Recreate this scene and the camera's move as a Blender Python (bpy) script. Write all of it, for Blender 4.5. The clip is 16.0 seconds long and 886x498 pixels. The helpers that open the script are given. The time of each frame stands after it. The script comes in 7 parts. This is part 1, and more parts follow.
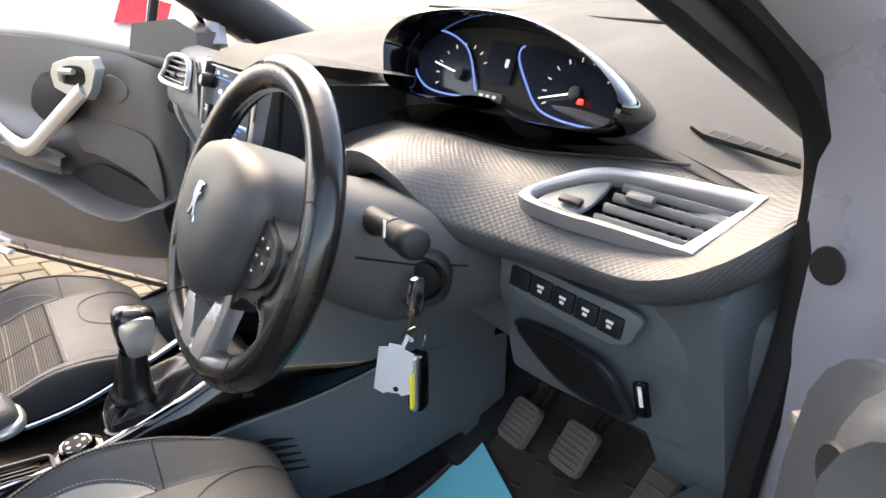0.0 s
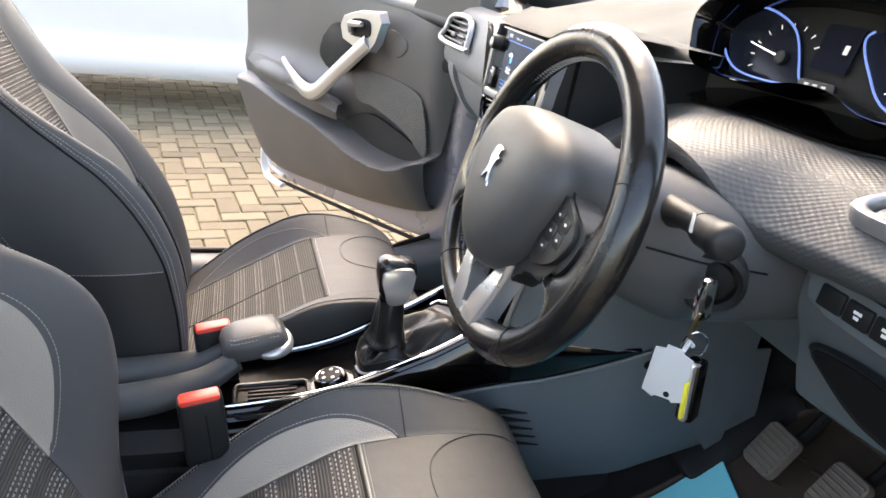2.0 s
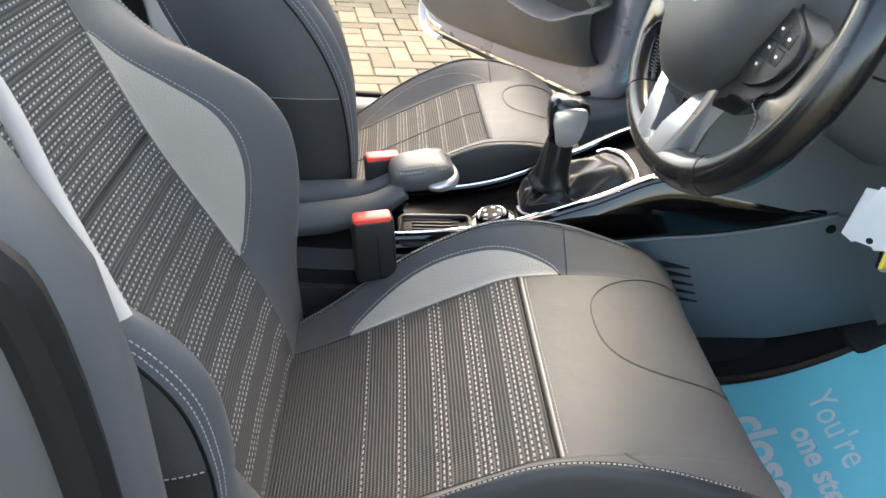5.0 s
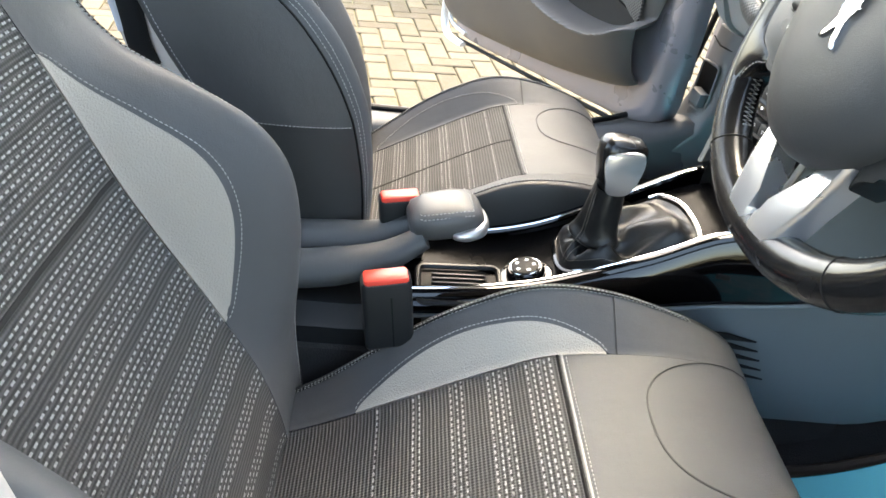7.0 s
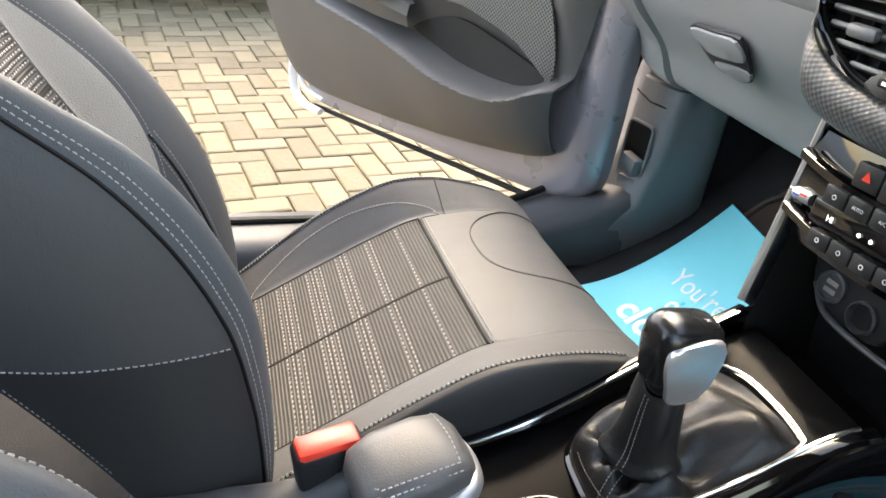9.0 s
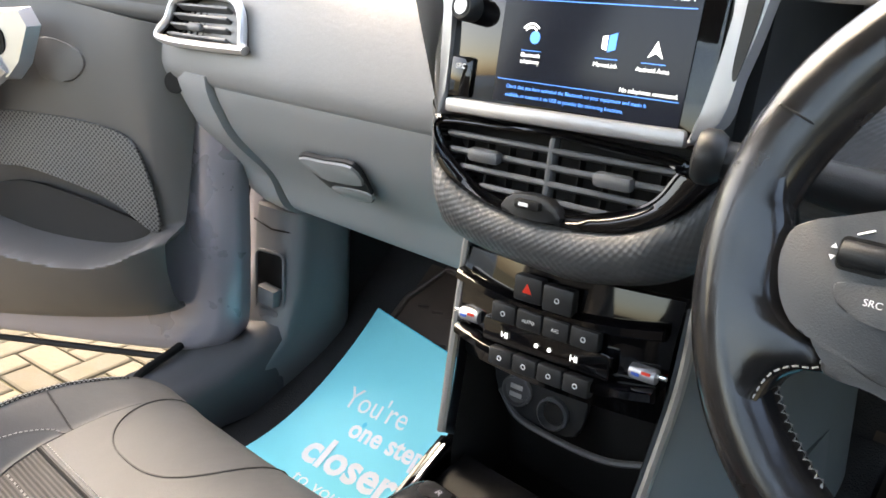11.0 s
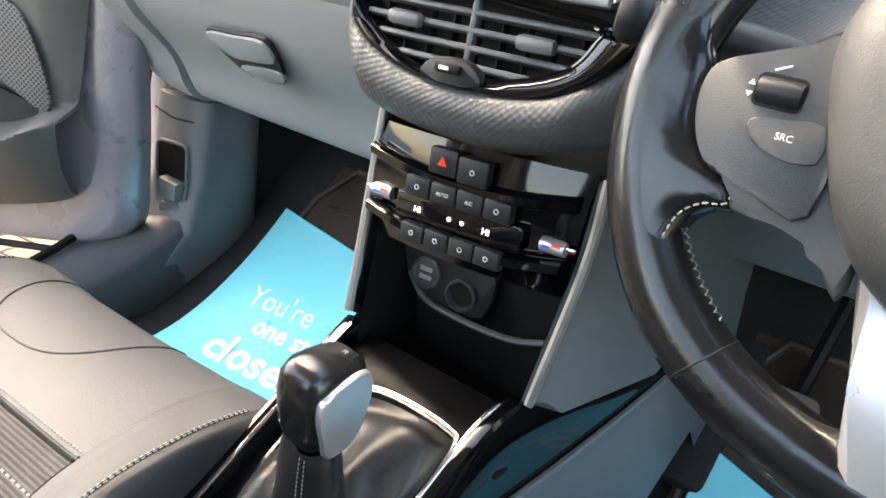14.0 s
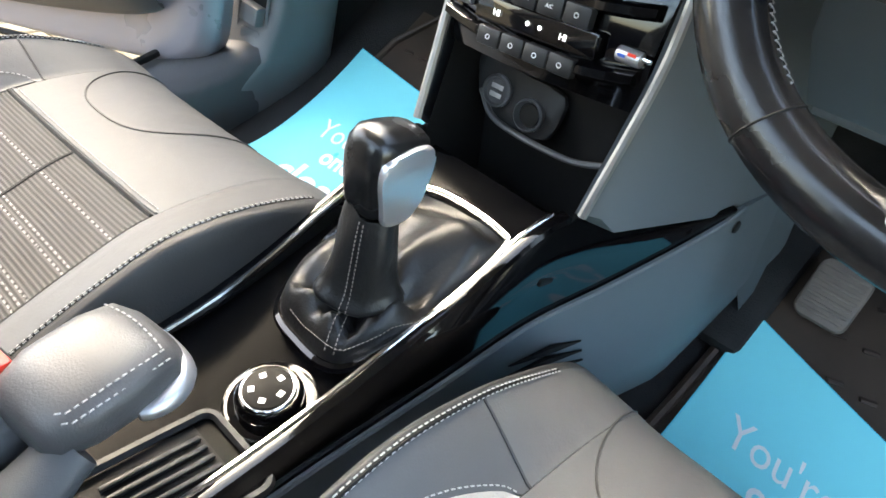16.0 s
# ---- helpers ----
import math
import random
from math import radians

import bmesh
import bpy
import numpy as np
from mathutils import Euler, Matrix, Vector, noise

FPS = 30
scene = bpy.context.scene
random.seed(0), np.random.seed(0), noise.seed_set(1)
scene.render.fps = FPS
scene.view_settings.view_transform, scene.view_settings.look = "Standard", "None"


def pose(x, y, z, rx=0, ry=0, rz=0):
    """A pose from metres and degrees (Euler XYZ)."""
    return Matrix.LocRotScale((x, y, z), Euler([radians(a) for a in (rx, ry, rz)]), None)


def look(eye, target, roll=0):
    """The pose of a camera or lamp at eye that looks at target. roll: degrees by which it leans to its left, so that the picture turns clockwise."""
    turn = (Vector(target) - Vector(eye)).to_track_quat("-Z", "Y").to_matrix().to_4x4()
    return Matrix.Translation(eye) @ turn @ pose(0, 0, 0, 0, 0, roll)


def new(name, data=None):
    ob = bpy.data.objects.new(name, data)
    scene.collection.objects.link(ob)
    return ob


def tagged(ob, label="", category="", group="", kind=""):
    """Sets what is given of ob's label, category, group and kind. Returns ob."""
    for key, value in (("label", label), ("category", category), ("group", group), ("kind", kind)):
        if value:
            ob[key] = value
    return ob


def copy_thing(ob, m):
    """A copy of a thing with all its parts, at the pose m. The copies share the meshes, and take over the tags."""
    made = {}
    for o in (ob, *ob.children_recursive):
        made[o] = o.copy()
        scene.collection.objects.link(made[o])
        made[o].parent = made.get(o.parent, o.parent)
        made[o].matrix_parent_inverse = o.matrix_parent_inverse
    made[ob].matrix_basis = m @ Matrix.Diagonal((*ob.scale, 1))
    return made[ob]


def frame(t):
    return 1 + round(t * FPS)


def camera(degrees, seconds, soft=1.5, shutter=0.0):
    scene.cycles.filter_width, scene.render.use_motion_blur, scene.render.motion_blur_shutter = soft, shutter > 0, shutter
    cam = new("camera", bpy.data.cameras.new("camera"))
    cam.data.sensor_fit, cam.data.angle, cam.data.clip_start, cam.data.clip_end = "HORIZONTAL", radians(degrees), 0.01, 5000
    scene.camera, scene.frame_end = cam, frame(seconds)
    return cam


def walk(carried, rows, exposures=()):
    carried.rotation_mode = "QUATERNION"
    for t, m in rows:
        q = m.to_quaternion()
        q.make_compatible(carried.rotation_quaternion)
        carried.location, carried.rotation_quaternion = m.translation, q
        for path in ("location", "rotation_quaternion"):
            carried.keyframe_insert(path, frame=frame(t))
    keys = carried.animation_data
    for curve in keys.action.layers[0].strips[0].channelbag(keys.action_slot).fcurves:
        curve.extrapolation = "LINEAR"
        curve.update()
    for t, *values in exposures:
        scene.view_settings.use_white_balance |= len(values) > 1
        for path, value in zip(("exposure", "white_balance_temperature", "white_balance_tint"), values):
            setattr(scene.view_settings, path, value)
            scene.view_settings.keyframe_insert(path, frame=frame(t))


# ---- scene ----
cam = camera(61.7, 16.0, soft=1.6)
PATH = [
    (0, (1.046, 0.085, 1.212), (-0.532, 1.142, 0.585), 3.7),
    (0.5, (1.022, 0.073, 1.208), (-0.628, 1.005, 0.568), 4.5),
    (1, (1.006, 0.061, 1.207), (-0.701, 0.863, 0.543), 5.3),
    (1.5, (0.994, 0.052, 1.205), (-0.758, 0.718, 0.506), 6.0),
    (2, (0.985, 0.04, 1.201), (-0.795, 0.565, 0.456), 6.6),
    (2.5, (0.979, 0.016, 1.195), (-0.811, 0.413, 0.395), 6.9),
    (3, (0.975, 0.002, 1.181), (-0.805, 0.304, 0.321), 6.9),
    (3.5, (0.979, -0.003, 1.17), (-0.781, 0.241, 0.252), 6.6),
    (4, (0.992, -0.007, 1.16), (-0.742, 0.212, 0.188), 6.2),
    (4.2, (0.999, -0.007, 1.157), (-0.723, 0.206, 0.163), 6.0),
    (6.3, (0.962, 0.011, 1.133), (-0.67, 0.168, -0.013), 7.1),
    (6.5, (0.931, 0.012, 1.132), (-0.714, 0.163, 0.004), 7.1),
    (7, (0.821, -0.014, 1.125), (-0.851, 0.143, 0.04), 7.9),
    (7.5, (0.715, -0.049, 1.109), (-0.976, 0.136, 0.057), 8.5),
    (8, (0.612, -0.066, 1.088), (-1.081, 0.185, 0.053), 8.2),
    (8.5, (0.501, -0.064, 1.079), (-1.185, 0.296, 0.064), 7.2),
    (9, (0.408, -0.064, 1.078), (-1.25, 0.48, 0.101), 6.5),
    (9.5, (0.359, -0.059, 1.075), (-1.246, 0.702, 0.157), 5.1),
    (10, (0.333, -0.06, 1.076), (-1.18, 0.955, 0.251), 4.3),
    (10.2, (0.322, -0.055, 1.079), (-1.138, 1.061, 0.29), 4.0),
    (12.3, (0.292, -0.025, 1.115), (-0.782, 1.556, 0.523), 3.1),
    (12.5, (0.292, -0.024, 1.109), (-0.769, 1.558, 0.499), 3.5),
    (13, (0.296, -0.027, 1.09), (-0.745, 1.547, 0.427), 4.9),
    (13.5, (0.3, -0.031, 1.071), (-0.727, 1.519, 0.335), 6.6),
    (14, (0.304, -0.04, 1.049), (-0.715, 1.477, 0.237), 8.3),
    (14.5, (0.309, -0.046, 1.034), (-0.705, 1.432, 0.145), 10.0),
    (15, (0.318, -0.052, 1.017), (-0.701, 1.375, 0.055), 11.5),
    (15.5, (0.328, -0.062, 1.002), (-0.697, 1.308, -0.033), 12.7),
    (16, (0.342, -0.071, 0.989), (-0.683, 1.268, -0.088), 13.4),
]
EXPOSURE = [(0, 2.68, 8100, 15), (4, 2.88, 8000, 12), (6.5, 3.14, 7800, 7), (8.2, 3.2, 8200, 9), (10, 2.85, 8100, 11), (12.4, 2.9, 8250, 12), (14, 3.34, 8150, 11), (16, 3.5, 7700, 7)]
walk(cam, [(t, look(eye, target, roll)) for t, eye, target, roll in PATH], EXPOSURE)

# ---- daylight: a bright overcast sky with a wide, weak sun ----
world = bpy.data.worlds.new("sky")
scene.world = world
world.use_nodes = True
wn = world.node_tree.nodes
sky = wn.new("ShaderNodeTexSky")
sky.sky_type, sky.sun_disc = "NISHITA", False
sky.sun_elevation, sky.sun_rotation = radians(50), radians(276)
sky.air_density, sky.dust_density = 1.0, 2.6
wn["Background"].inputs["Strength"].default_value = 0.2
world.node_tree.links.new(sky.outputs["Color"], wn["Background"].inputs["Color"])
sun = new("sun", bpy.data.lights.new("sun", "SUN"))
sun.data.energy, sun.data.angle, sun.data.color = 0.25, radians(32), (1.0, 0.95, 0.88)
sun.matrix_world = pose(-4, 0.4, 8, 40, 0, -96)


# ---- building helpers ----
PLACE = {}


def thing(name, loc, label="", category="", group="", kind=""):
    """An Empty at the base of a thing, which its parts hang from."""
    ob = new(name)
    ob.empty_display_size = 0.05
    ob.location = loc
    PLACE[ob] = Matrix.Translation(loc)
    return tagged(ob, label, category, group, kind)


def link_mesh(name, me, material, parent, label, smooth):
    for m in material if isinstance(material, (list, tuple)) else [material]:
        me.materials.append(m)
    if smooth:
        me.polygons.foreach_set("use_smooth", [True] * len(me.polygons))
        me.set_sharp_from_angle(angle=radians(smooth if smooth is not True else 38))
    ob = new(name, me)
    PLACE[ob] = Matrix()
    if parent is not None:
        ob.parent = parent
        ob.matrix_parent_inverse = PLACE[parent].inverted()
    return tagged(ob, label)


def part(name, bm, material, parent, label="", smooth=True):
    """One bmesh as one mesh object under a thing or a part."""
    bmesh.ops.recalc_face_normals(bm, faces=bm.faces)
    me = bpy.data.meshes.new(name)
    bm.to_mesh(me)
    bm.free()
    return link_mesh(name, me, material, parent, label, smooth)


def V(*a):
    return Vector(a)


def spline(pts, n=6, closed=False):
    """A smooth line through the points."""
    pts = [Vector(p) for p in pts]
    k, out = len(pts), []
    for i in range(k if closed else k - 1):
        if closed:
            a, b, c, d = pts[i - 1], pts[i], pts[(i + 1) % k], pts[(i + 2) % k]
        else:
            b, c = pts[i], pts[i + 1]
            a = pts[i - 1] if i else b * 2 - c
            d = pts[i + 2] if i + 2 < k else c * 2 - b
        for j in range(n):
            t = j / n
            out.append(0.5 * (2 * b + (c - a) * t + (2 * a - 5 * b + 4 * c - d) * t * t + (3 * b - a - 3 * c + d) * t ** 3))
    if not closed:
        out.append(pts[-1].copy())
    return out


def loft(rings, closed=True, caps=True, bm=None, loop=False):
    """Quads between rings of equally many points."""
    bm = bm or bmesh.new()
    rows = [[bm.verts.new(p) for p in ring] for ring in rings]
    k = len(rows[0])
    pairs = list(zip(rows, rows[1:])) + ([(rows[-1], rows[0])] if loop else [])
    for a, b in pairs:
        for i in range(k if closed else k - 1):
            bm.faces.new((a[i], a[(i + 1) % k], b[(i + 1) % k], b[i]))
    if closed and caps and not loop:
        bm.faces.new(rows[0][::-1])
        bm.faces.new(rows[-1])
    return bm


def tube(path, r, sides=8, closed=False, flat=1.0, up=None, bm=None):
    """A tube along a line; r a number or one for each point; flat squeezes it along up."""
    path = [Vector(p) for p in path]
    k = len(path)
    rs = list(r) if isinstance(r, (list, tuple)) else [r] * k
    rings, side = [], None
    for i, p in enumerate(path):
        if closed:
            d = path[(i + 1) % k] - path[i - 1]
        else:
            d = path[min(i + 1, k - 1)] - path[max(i - 1, 0)]
        d.normalize()
        if side is None or up is not None:
            ref = Vector(up) if up is not None else (V(0, 0, 1) if abs(d.z) < 0.9 else V(1, 0, 0))
            side = d.cross(ref).normalized()
        else:
            side = (side - d * side.dot(d)).normalized()
        top = side.cross(d)
        rings.append([p + rs[i] * (math.cos(a) * side + flat * math.sin(a) * top) for a in [2 * math.pi * j / sides for j in range(sides)]])
    return loft(rings, bm=bm, loop=closed)


def rbox(size, r=0.0, seg=2, m=None, bm=None):
    """A box with rounded edges, laid out by the matrix m."""
    b = bmesh.new()
    bmesh.ops.create_cube(b, size=1.0, matrix=Matrix.Diagonal((*size, 1)))
    if r:
        bmesh.ops.bevel(b, geom=b.edges[:], offset=r, segments=seg, profile=0.5, affect="EDGES")
    if m is not None:
        bmesh.ops.transform(b, verts=b.verts, matrix=m)
    return joined(bm, b)


def joined(bm, b):
    if bm is None:
        return b
    tmp = bpy.data.meshes.new("tmp")
    b.to_mesh(tmp)
    b.free()
    bm.from_mesh(tmp)
    bpy.data.meshes.remove(tmp)
    return bm


def slab(outline, depth, m=None, bevel=0.0, seg=2, bm=None, back=True):
    """A plate: an outline in x, y pulled to depth along z, with the front edge (z = depth) rounded."""
    b = bmesh.new()
    lo = [b.verts.new((x, y, 0)) for x, y in outline]
    hi = [b.verts.new((x, y, depth)) for x, y in outline]
    k = len(lo)
    top = b.faces.new(hi)
    if back:
        b.faces.new(lo[::-1])
    for i in range(k):
        b.faces.new((lo[i], lo[(i + 1) % k], hi[(i + 1) % k], hi[i]))
    if bevel:
        bmesh.ops.bevel(b, geom=list(top.edges), offset=bevel, segments=seg, profile=0.5, affect="EDGES")
    if m is not None:
        bmesh.ops.transform(b, verts=b.verts, matrix=m)
    return joined(bm, b)


def round_rect(w, h, r, n=4):
    out = []
    for cx, cy, a0 in ((w / 2 - r, h / 2 - r, 0), (-w / 2 + r, h / 2 - r, 90), (-w / 2 + r, -h / 2 + r, 180), (w / 2 - r, -h / 2 + r, 270)):
        for j in range(n + 1):
            a = radians(a0 + 90 * j / n)
            out.append((cx + r * math.cos(a), cy + r * math.sin(a)))
    return out


def smooth_line(pts, n=5, closed=True):
    return [(p.x, p.y) for p in spline([(x, y, 0) for x, y in pts], n, closed)]


def turned(profile, m=None, sides=24, bm=None):
    """A turned body: pairs of radius and height about local z."""
    rings = [[V(max(r, 1e-5) * math.cos(a), max(r, 1e-5) * math.sin(a), z) for a in [2 * math.pi * j / sides for j in range(sides)]] for r, z in profile]
    b = loft(rings)
    if m is not None:
        bmesh.ops.transform(b, verts=b.verts, matrix=m)
    return joined(bm, b)


def grid(fn, us, vs, thick=0.0, bm=None, uv=None, out=(0, -0.6, 0.8)):
    """A sheet from fn(u, v); with a thickness it gets a back and edges. uv(u, v) gives the texture's metres."""
    bm = bm or bmesh.new()
    us, i, j = list(us), len(us) // 2, len(vs) // 2
    if thick and (fn(us[i], vs[j - 1]) - fn(us[i - 1], vs[j - 1])).cross(fn(us[i], vs[j]) - fn(us[i], vs[j - 1])).dot(Vector(out)) < 0:
        us.reverse()
    rows = [[bm.verts.new(fn(u, v)) for u in us] for v in vs]
    layer = bm.loops.layers.uv.verify() if uv else None
    made = []
    for j in range(len(vs) - 1):
        for i in range(len(us) - 1):
            f = bm.faces.new((rows[j][i], rows[j][i + 1], rows[j + 1][i + 1], rows[j + 1][i]))
            made.append(f)
            if uv:
                for lp, (u, v) in zip(f.loops, ((us[i], vs[j]), (us[i + 1], vs[j]), (us[i + 1], vs[j + 1]), (us[i], vs[j + 1]))):
                    lp[layer].uv = uv(u, v)
    if thick:
        bm.normal_update()
        back = {v: bm.verts.new(v.co - v.normal * thick) for row in rows for v in row}
        for f in made:
            bm.faces.new([back[v] for v in reversed(f.verts)])
        rim = [rows[0][i] for i in range(len(us))] + [rows[j][-1] for j in range(1, len(vs))]
        rim += [rows[-1][i] for i in range(len(us) - 2, -1, -1)] + [rows[j][0] for j in range(len(vs) - 2, 0, -1)]
        for a, b in zip(rim, rim[1:] + rim[:1]):
            bm.faces.new((a, back[a], back[b], b))
    return bm


def steps(a, b, n):
    return [a + (b - a) * i / n for i in range(n + 1)]


def ease(xs, ys, x):
    """A smooth curve through a few pairs."""
    if x <= xs[0]:
        return ys[0]
    for i in range(len(xs) - 1):
        if x <= xs[i + 1]:
            t = (x - xs[i]) / (xs[i + 1] - xs[i])
            a = ys[i - 1] if i else ys[i]
            d = ys[i + 2] if i + 2 < len(ys) else ys[i + 1]
            h = xs[i + 1] - xs[i]
            m0 = (ys[i + 1] - a) / (xs[i + 1] - (xs[i - 1] if i else xs[i])) * h
            m1 = (d - ys[i]) / ((xs[i + 2] if i + 2 < len(xs) else xs[i + 1]) - xs[i]) * h
            return (2 * t ** 3 - 3 * t * t + 1) * ys[i] + (t ** 3 - 2 * t * t + t) * m0 + (-2 * t ** 3 + 3 * t * t) * ys[i + 1] + (t ** 3 - t * t) * m1
    return ys[-1]


def stitches(line, normal_of, parent, material, pitch=0.005, size=0.0012, name="stitching"):
    """A row of short threads along a line of points."""
    bm = bmesh.new()
    pts = [Vector(p) for p in line]
    run, nxt = 0.0, pitch / 2
    for a, b in zip(pts, pts[1:]):
        seg = (b - a).length
        if seg < 1e-6:
            continue
        d = (b - a) / seg
        while nxt <= run + seg:
            p = a + d * (nxt - run)
            n = Vector(normal_of(p)) if callable(normal_of) else Vector(normal_of)
            s = d.cross(n).normalized()
            n = s.cross(d)
            h, w, up = pitch * 0.33, size * 0.5, size * 0.55
            vs = [bm.verts.new(p + d * x * h + s * y * w + n * z) for x, y, z in ((-1, -1, 0), (1, -1, 0), (1, 1, 0), (-1, 1, 0), (-0.6, -0.5, up), (0.6, -0.5, up), (0.6, 0.5, up), (-0.6, 0.5, up))]
            for q in ((4, 5, 6, 7), (0, 1, 5, 4), (1, 2, 6, 5), (2, 3, 7, 6), (3, 0, 4, 7)):
                bm.faces.new([vs[i] for i in q])
            nxt += pitch
        run += seg
    return part(name, bm, material, parent, smooth=False)


def letters(text, size, m, material, parent, name="lettering", depth=0.0004, align="LEFT", bold=0.0):
    """Words in the built-in font, as a thin mesh."""
    cu = bpy.data.curves.new("words", "FONT")
    cu.body, cu.size, cu.extrude, cu.align_x, cu.resolution_u, cu.offset = text, size, depth, align, 3, bold
    tmp = bpy.data.objects.new("words", cu)
    me = bpy.data.meshes.new_from_object(tmp)
    bpy.data.objects.remove(tmp)
    bpy.data.curves.remove(cu)
    me.name = name
    me.materials.clear()
    me.transform(m)
    return link_mesh(name, me, material, parent, "", False)


def basis(origin, x, y):
    """A matrix with its x and y axes along two world directions."""
    x = Vector(x).normalized()
    z = x.cross(Vector(y)).normalized()
    y = z.cross(x)
    m = Matrix((x, y, z)).transposed().to_4x4()
    m.translation = origin
    return m


# ---- materials ----
def mat(name, col, rough=0.5, metal=0.0, var=0.12, spot=9.0, grain=0.0, grain_size=900.0, bump=0.0, bump_size=60.0, coat=0.0, spec=0.5, wear=0.0):
    """A surface: colour that varies at two scales, roughness that follows it, and fine relief."""
    m = bpy.data.materials.new(name)
    m.use_nodes = True
    n, l = m.node_tree.nodes, m.node_tree.links
    b = n["Principled BSDF"]
    b.inputs["Metallic"].default_value = metal
    b.inputs["Coat Weight"].default_value = coat
    b.inputs["Coat Roughness"].default_value = 0.04
    b.inputs["Specular IOR Level"].default_value = spec
    tc = n.new("ShaderNodeTexCoord")
    big = n.new("ShaderNodeTexNoise")
    big.inputs["Scale"].default_value, big.inputs["Detail"].default_value = spot, 6.0
    l.new(tc.outputs["Object"], big.inputs["Vector"])
    mix = n.new("ShaderNodeMix")
    mix.data_type = "RGBA"
    mix.inputs["A"].default_value = (*[c * (1 - var) for c in col], 1)
    mix.inputs["B"].default_value = (*[min(1, c * (1 + var)) for c in col], 1)
    l.new(big.outputs["Fac"], mix.inputs["Factor"])
    l.new(mix.outputs["Result"], b.inputs["Base Color"])
    rr = n.new("ShaderNodeMapRange")
    rr.inputs["From Min"].default_value, rr.inputs["From Max"].default_value = 0.3, 0.7
    rr.inputs["To Min"].default_value, rr.inputs["To Max"].default_value = max(0.02, rough * (0.85 - wear)), min(1, rough * (1.15 + wear))
    l.new(big.outputs["Fac"], rr.inputs["Value"])
    l.new(rr.outputs["Result"], b.inputs["Roughness"])
    last = None
    for strength, size in ((bump, bump_size), (grain, grain_size)):
        if strength:
            fine = n.new("ShaderNodeTexNoise")
            fine.inputs["Scale"].default_value, fine.inputs["Detail"].default_value = size, 3.0
            l.new(tc.outputs["Object"], fine.inputs["Vector"])
            bp = n.new("ShaderNodeBump")
            bp.inputs["Strength"].default_value, bp.inputs["Distance"].default_value = strength, 0.6 / size
            l.new(fine.outputs["Fac"], bp.inputs["Height"])
            if last:
                l.new(last.outputs["Normal"], bp.inputs["Normal"])
            last = bp
    if last:
        l.new(last.outputs["Normal"], b.inputs["Normal"])
    return m


def add_height(m, build, strength, distance):
    """Adds relief from a node made by build(nodes, links, texcoord) on top of what the material has."""
    n, l = m.node_tree.nodes, m.node_tree.links
    b = n["Principled BSDF"]
    height = build(n, l, next(x for x in n if x.type == "TEX_COORD"))
    bp = n.new("ShaderNodeBump")
    bp.inputs["Strength"].default_value, bp.inputs["Distance"].default_value = strength, distance
    l.new(height, bp.inputs["Height"])
    if b.inputs["Normal"].is_linked:
        l.new(b.inputs["Normal"].links[0].from_socket, bp.inputs["Normal"])
    l.new(bp.outputs["Normal"], b.inputs["Normal"])
    return m


def math_node(n, l, op, a, c=None):
    k = n.new("ShaderNodeMath")
    k.operation = op
    for i, v in enumerate((a, c)):
        if v is None:
            continue
        if isinstance(v, (int, float)):
            k.inputs[i].default_value = v
        else:
            l.new(v, k.inputs[i])
    return k.outputs[0]


# the dash plastic again, darkened because skylight washes out the upward faces
dimmed_top_dash = mat("dimmed_dash_top_plastic", (0.075, 0.076, 0.074), 0.75, grain=0.35, grain_size=1100, bump=0.08, bump_size=160, spec=0.1)
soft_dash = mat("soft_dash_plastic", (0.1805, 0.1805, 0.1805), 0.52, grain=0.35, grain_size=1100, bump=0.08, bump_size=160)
# blue cast in this colour stands in for light bounced off the turquoise mats
hard_plastic = mat("lower_plastic_blue_bounce", (0.090, 0.107, 0.116), 0.48, grain=0.3, grain_size=1400, spot=5)
# lighter copy of the lower plastic, for the passenger trim that daylight reaches
lit_kick_plastic = mat("lit_kick_trim_plastic", (0.14, 0.146, 0.150), 0.45, grain=0.3, grain_size=1400, spot=5)
door_plastic = mat("door_plastic", (0.088, 0.083, 0.079), 0.5, grain=0.35, grain_size=1100, spot=5)
pad_plastic = mat("airbag_pad_plastic", (0.038, 0.039, 0.040), 0.5, grain=0.3, grain_size=1100, bump=0.05, bump_size=420)
# lit tone of the spokes' dark plastic, for the left spoke only
lit_spoke_plastic = mat("lit_spoke_plastic", (0.04, 0.042, 0.044), 0.5, grain=0.35, grain_size=1200)
shroud_plastic = mat("shroud_plastic", (0.0578, 0.0595, 0.0629), 0.5, grain=0.3, grain_size=1400, spot=5)
tunnel_plastic = mat("tunnel_plastic", (0.05, 0.054, 0.057), 0.5, grain=0.25, grain_size=1200, spot=6)
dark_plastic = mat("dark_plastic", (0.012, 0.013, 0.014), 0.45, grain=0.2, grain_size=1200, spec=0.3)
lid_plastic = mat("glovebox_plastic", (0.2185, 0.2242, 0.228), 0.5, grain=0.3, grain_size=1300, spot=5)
grip_leather = mat("grip_leather", (0.062, 0.062, 0.063), 0.45, grain=0.28, grain_size=620)
satin_bright = mat("satin_bright", (0.72, 0.72, 0.732), 0.3, metal=0.85, var=0.04)
vent_slat = mat("vent_slat_plastic", (0.085, 0.087, 0.09), 0.4, grain=0.1)
matte_black = mat("matte_black_print", (0.0015, 0.0015, 0.0016), 0.4, spec=0.08)
cheek_silver = mat("cheek_silver", (0.336, 0.336, 0.343), 0.38, metal=0.7, var=0.05)
gloss_black = mat("gloss_black", (0.0015, 0.0015, 0.0018), 0.06, var=0.3, coat=0.2, spot=14, spec=0.35)
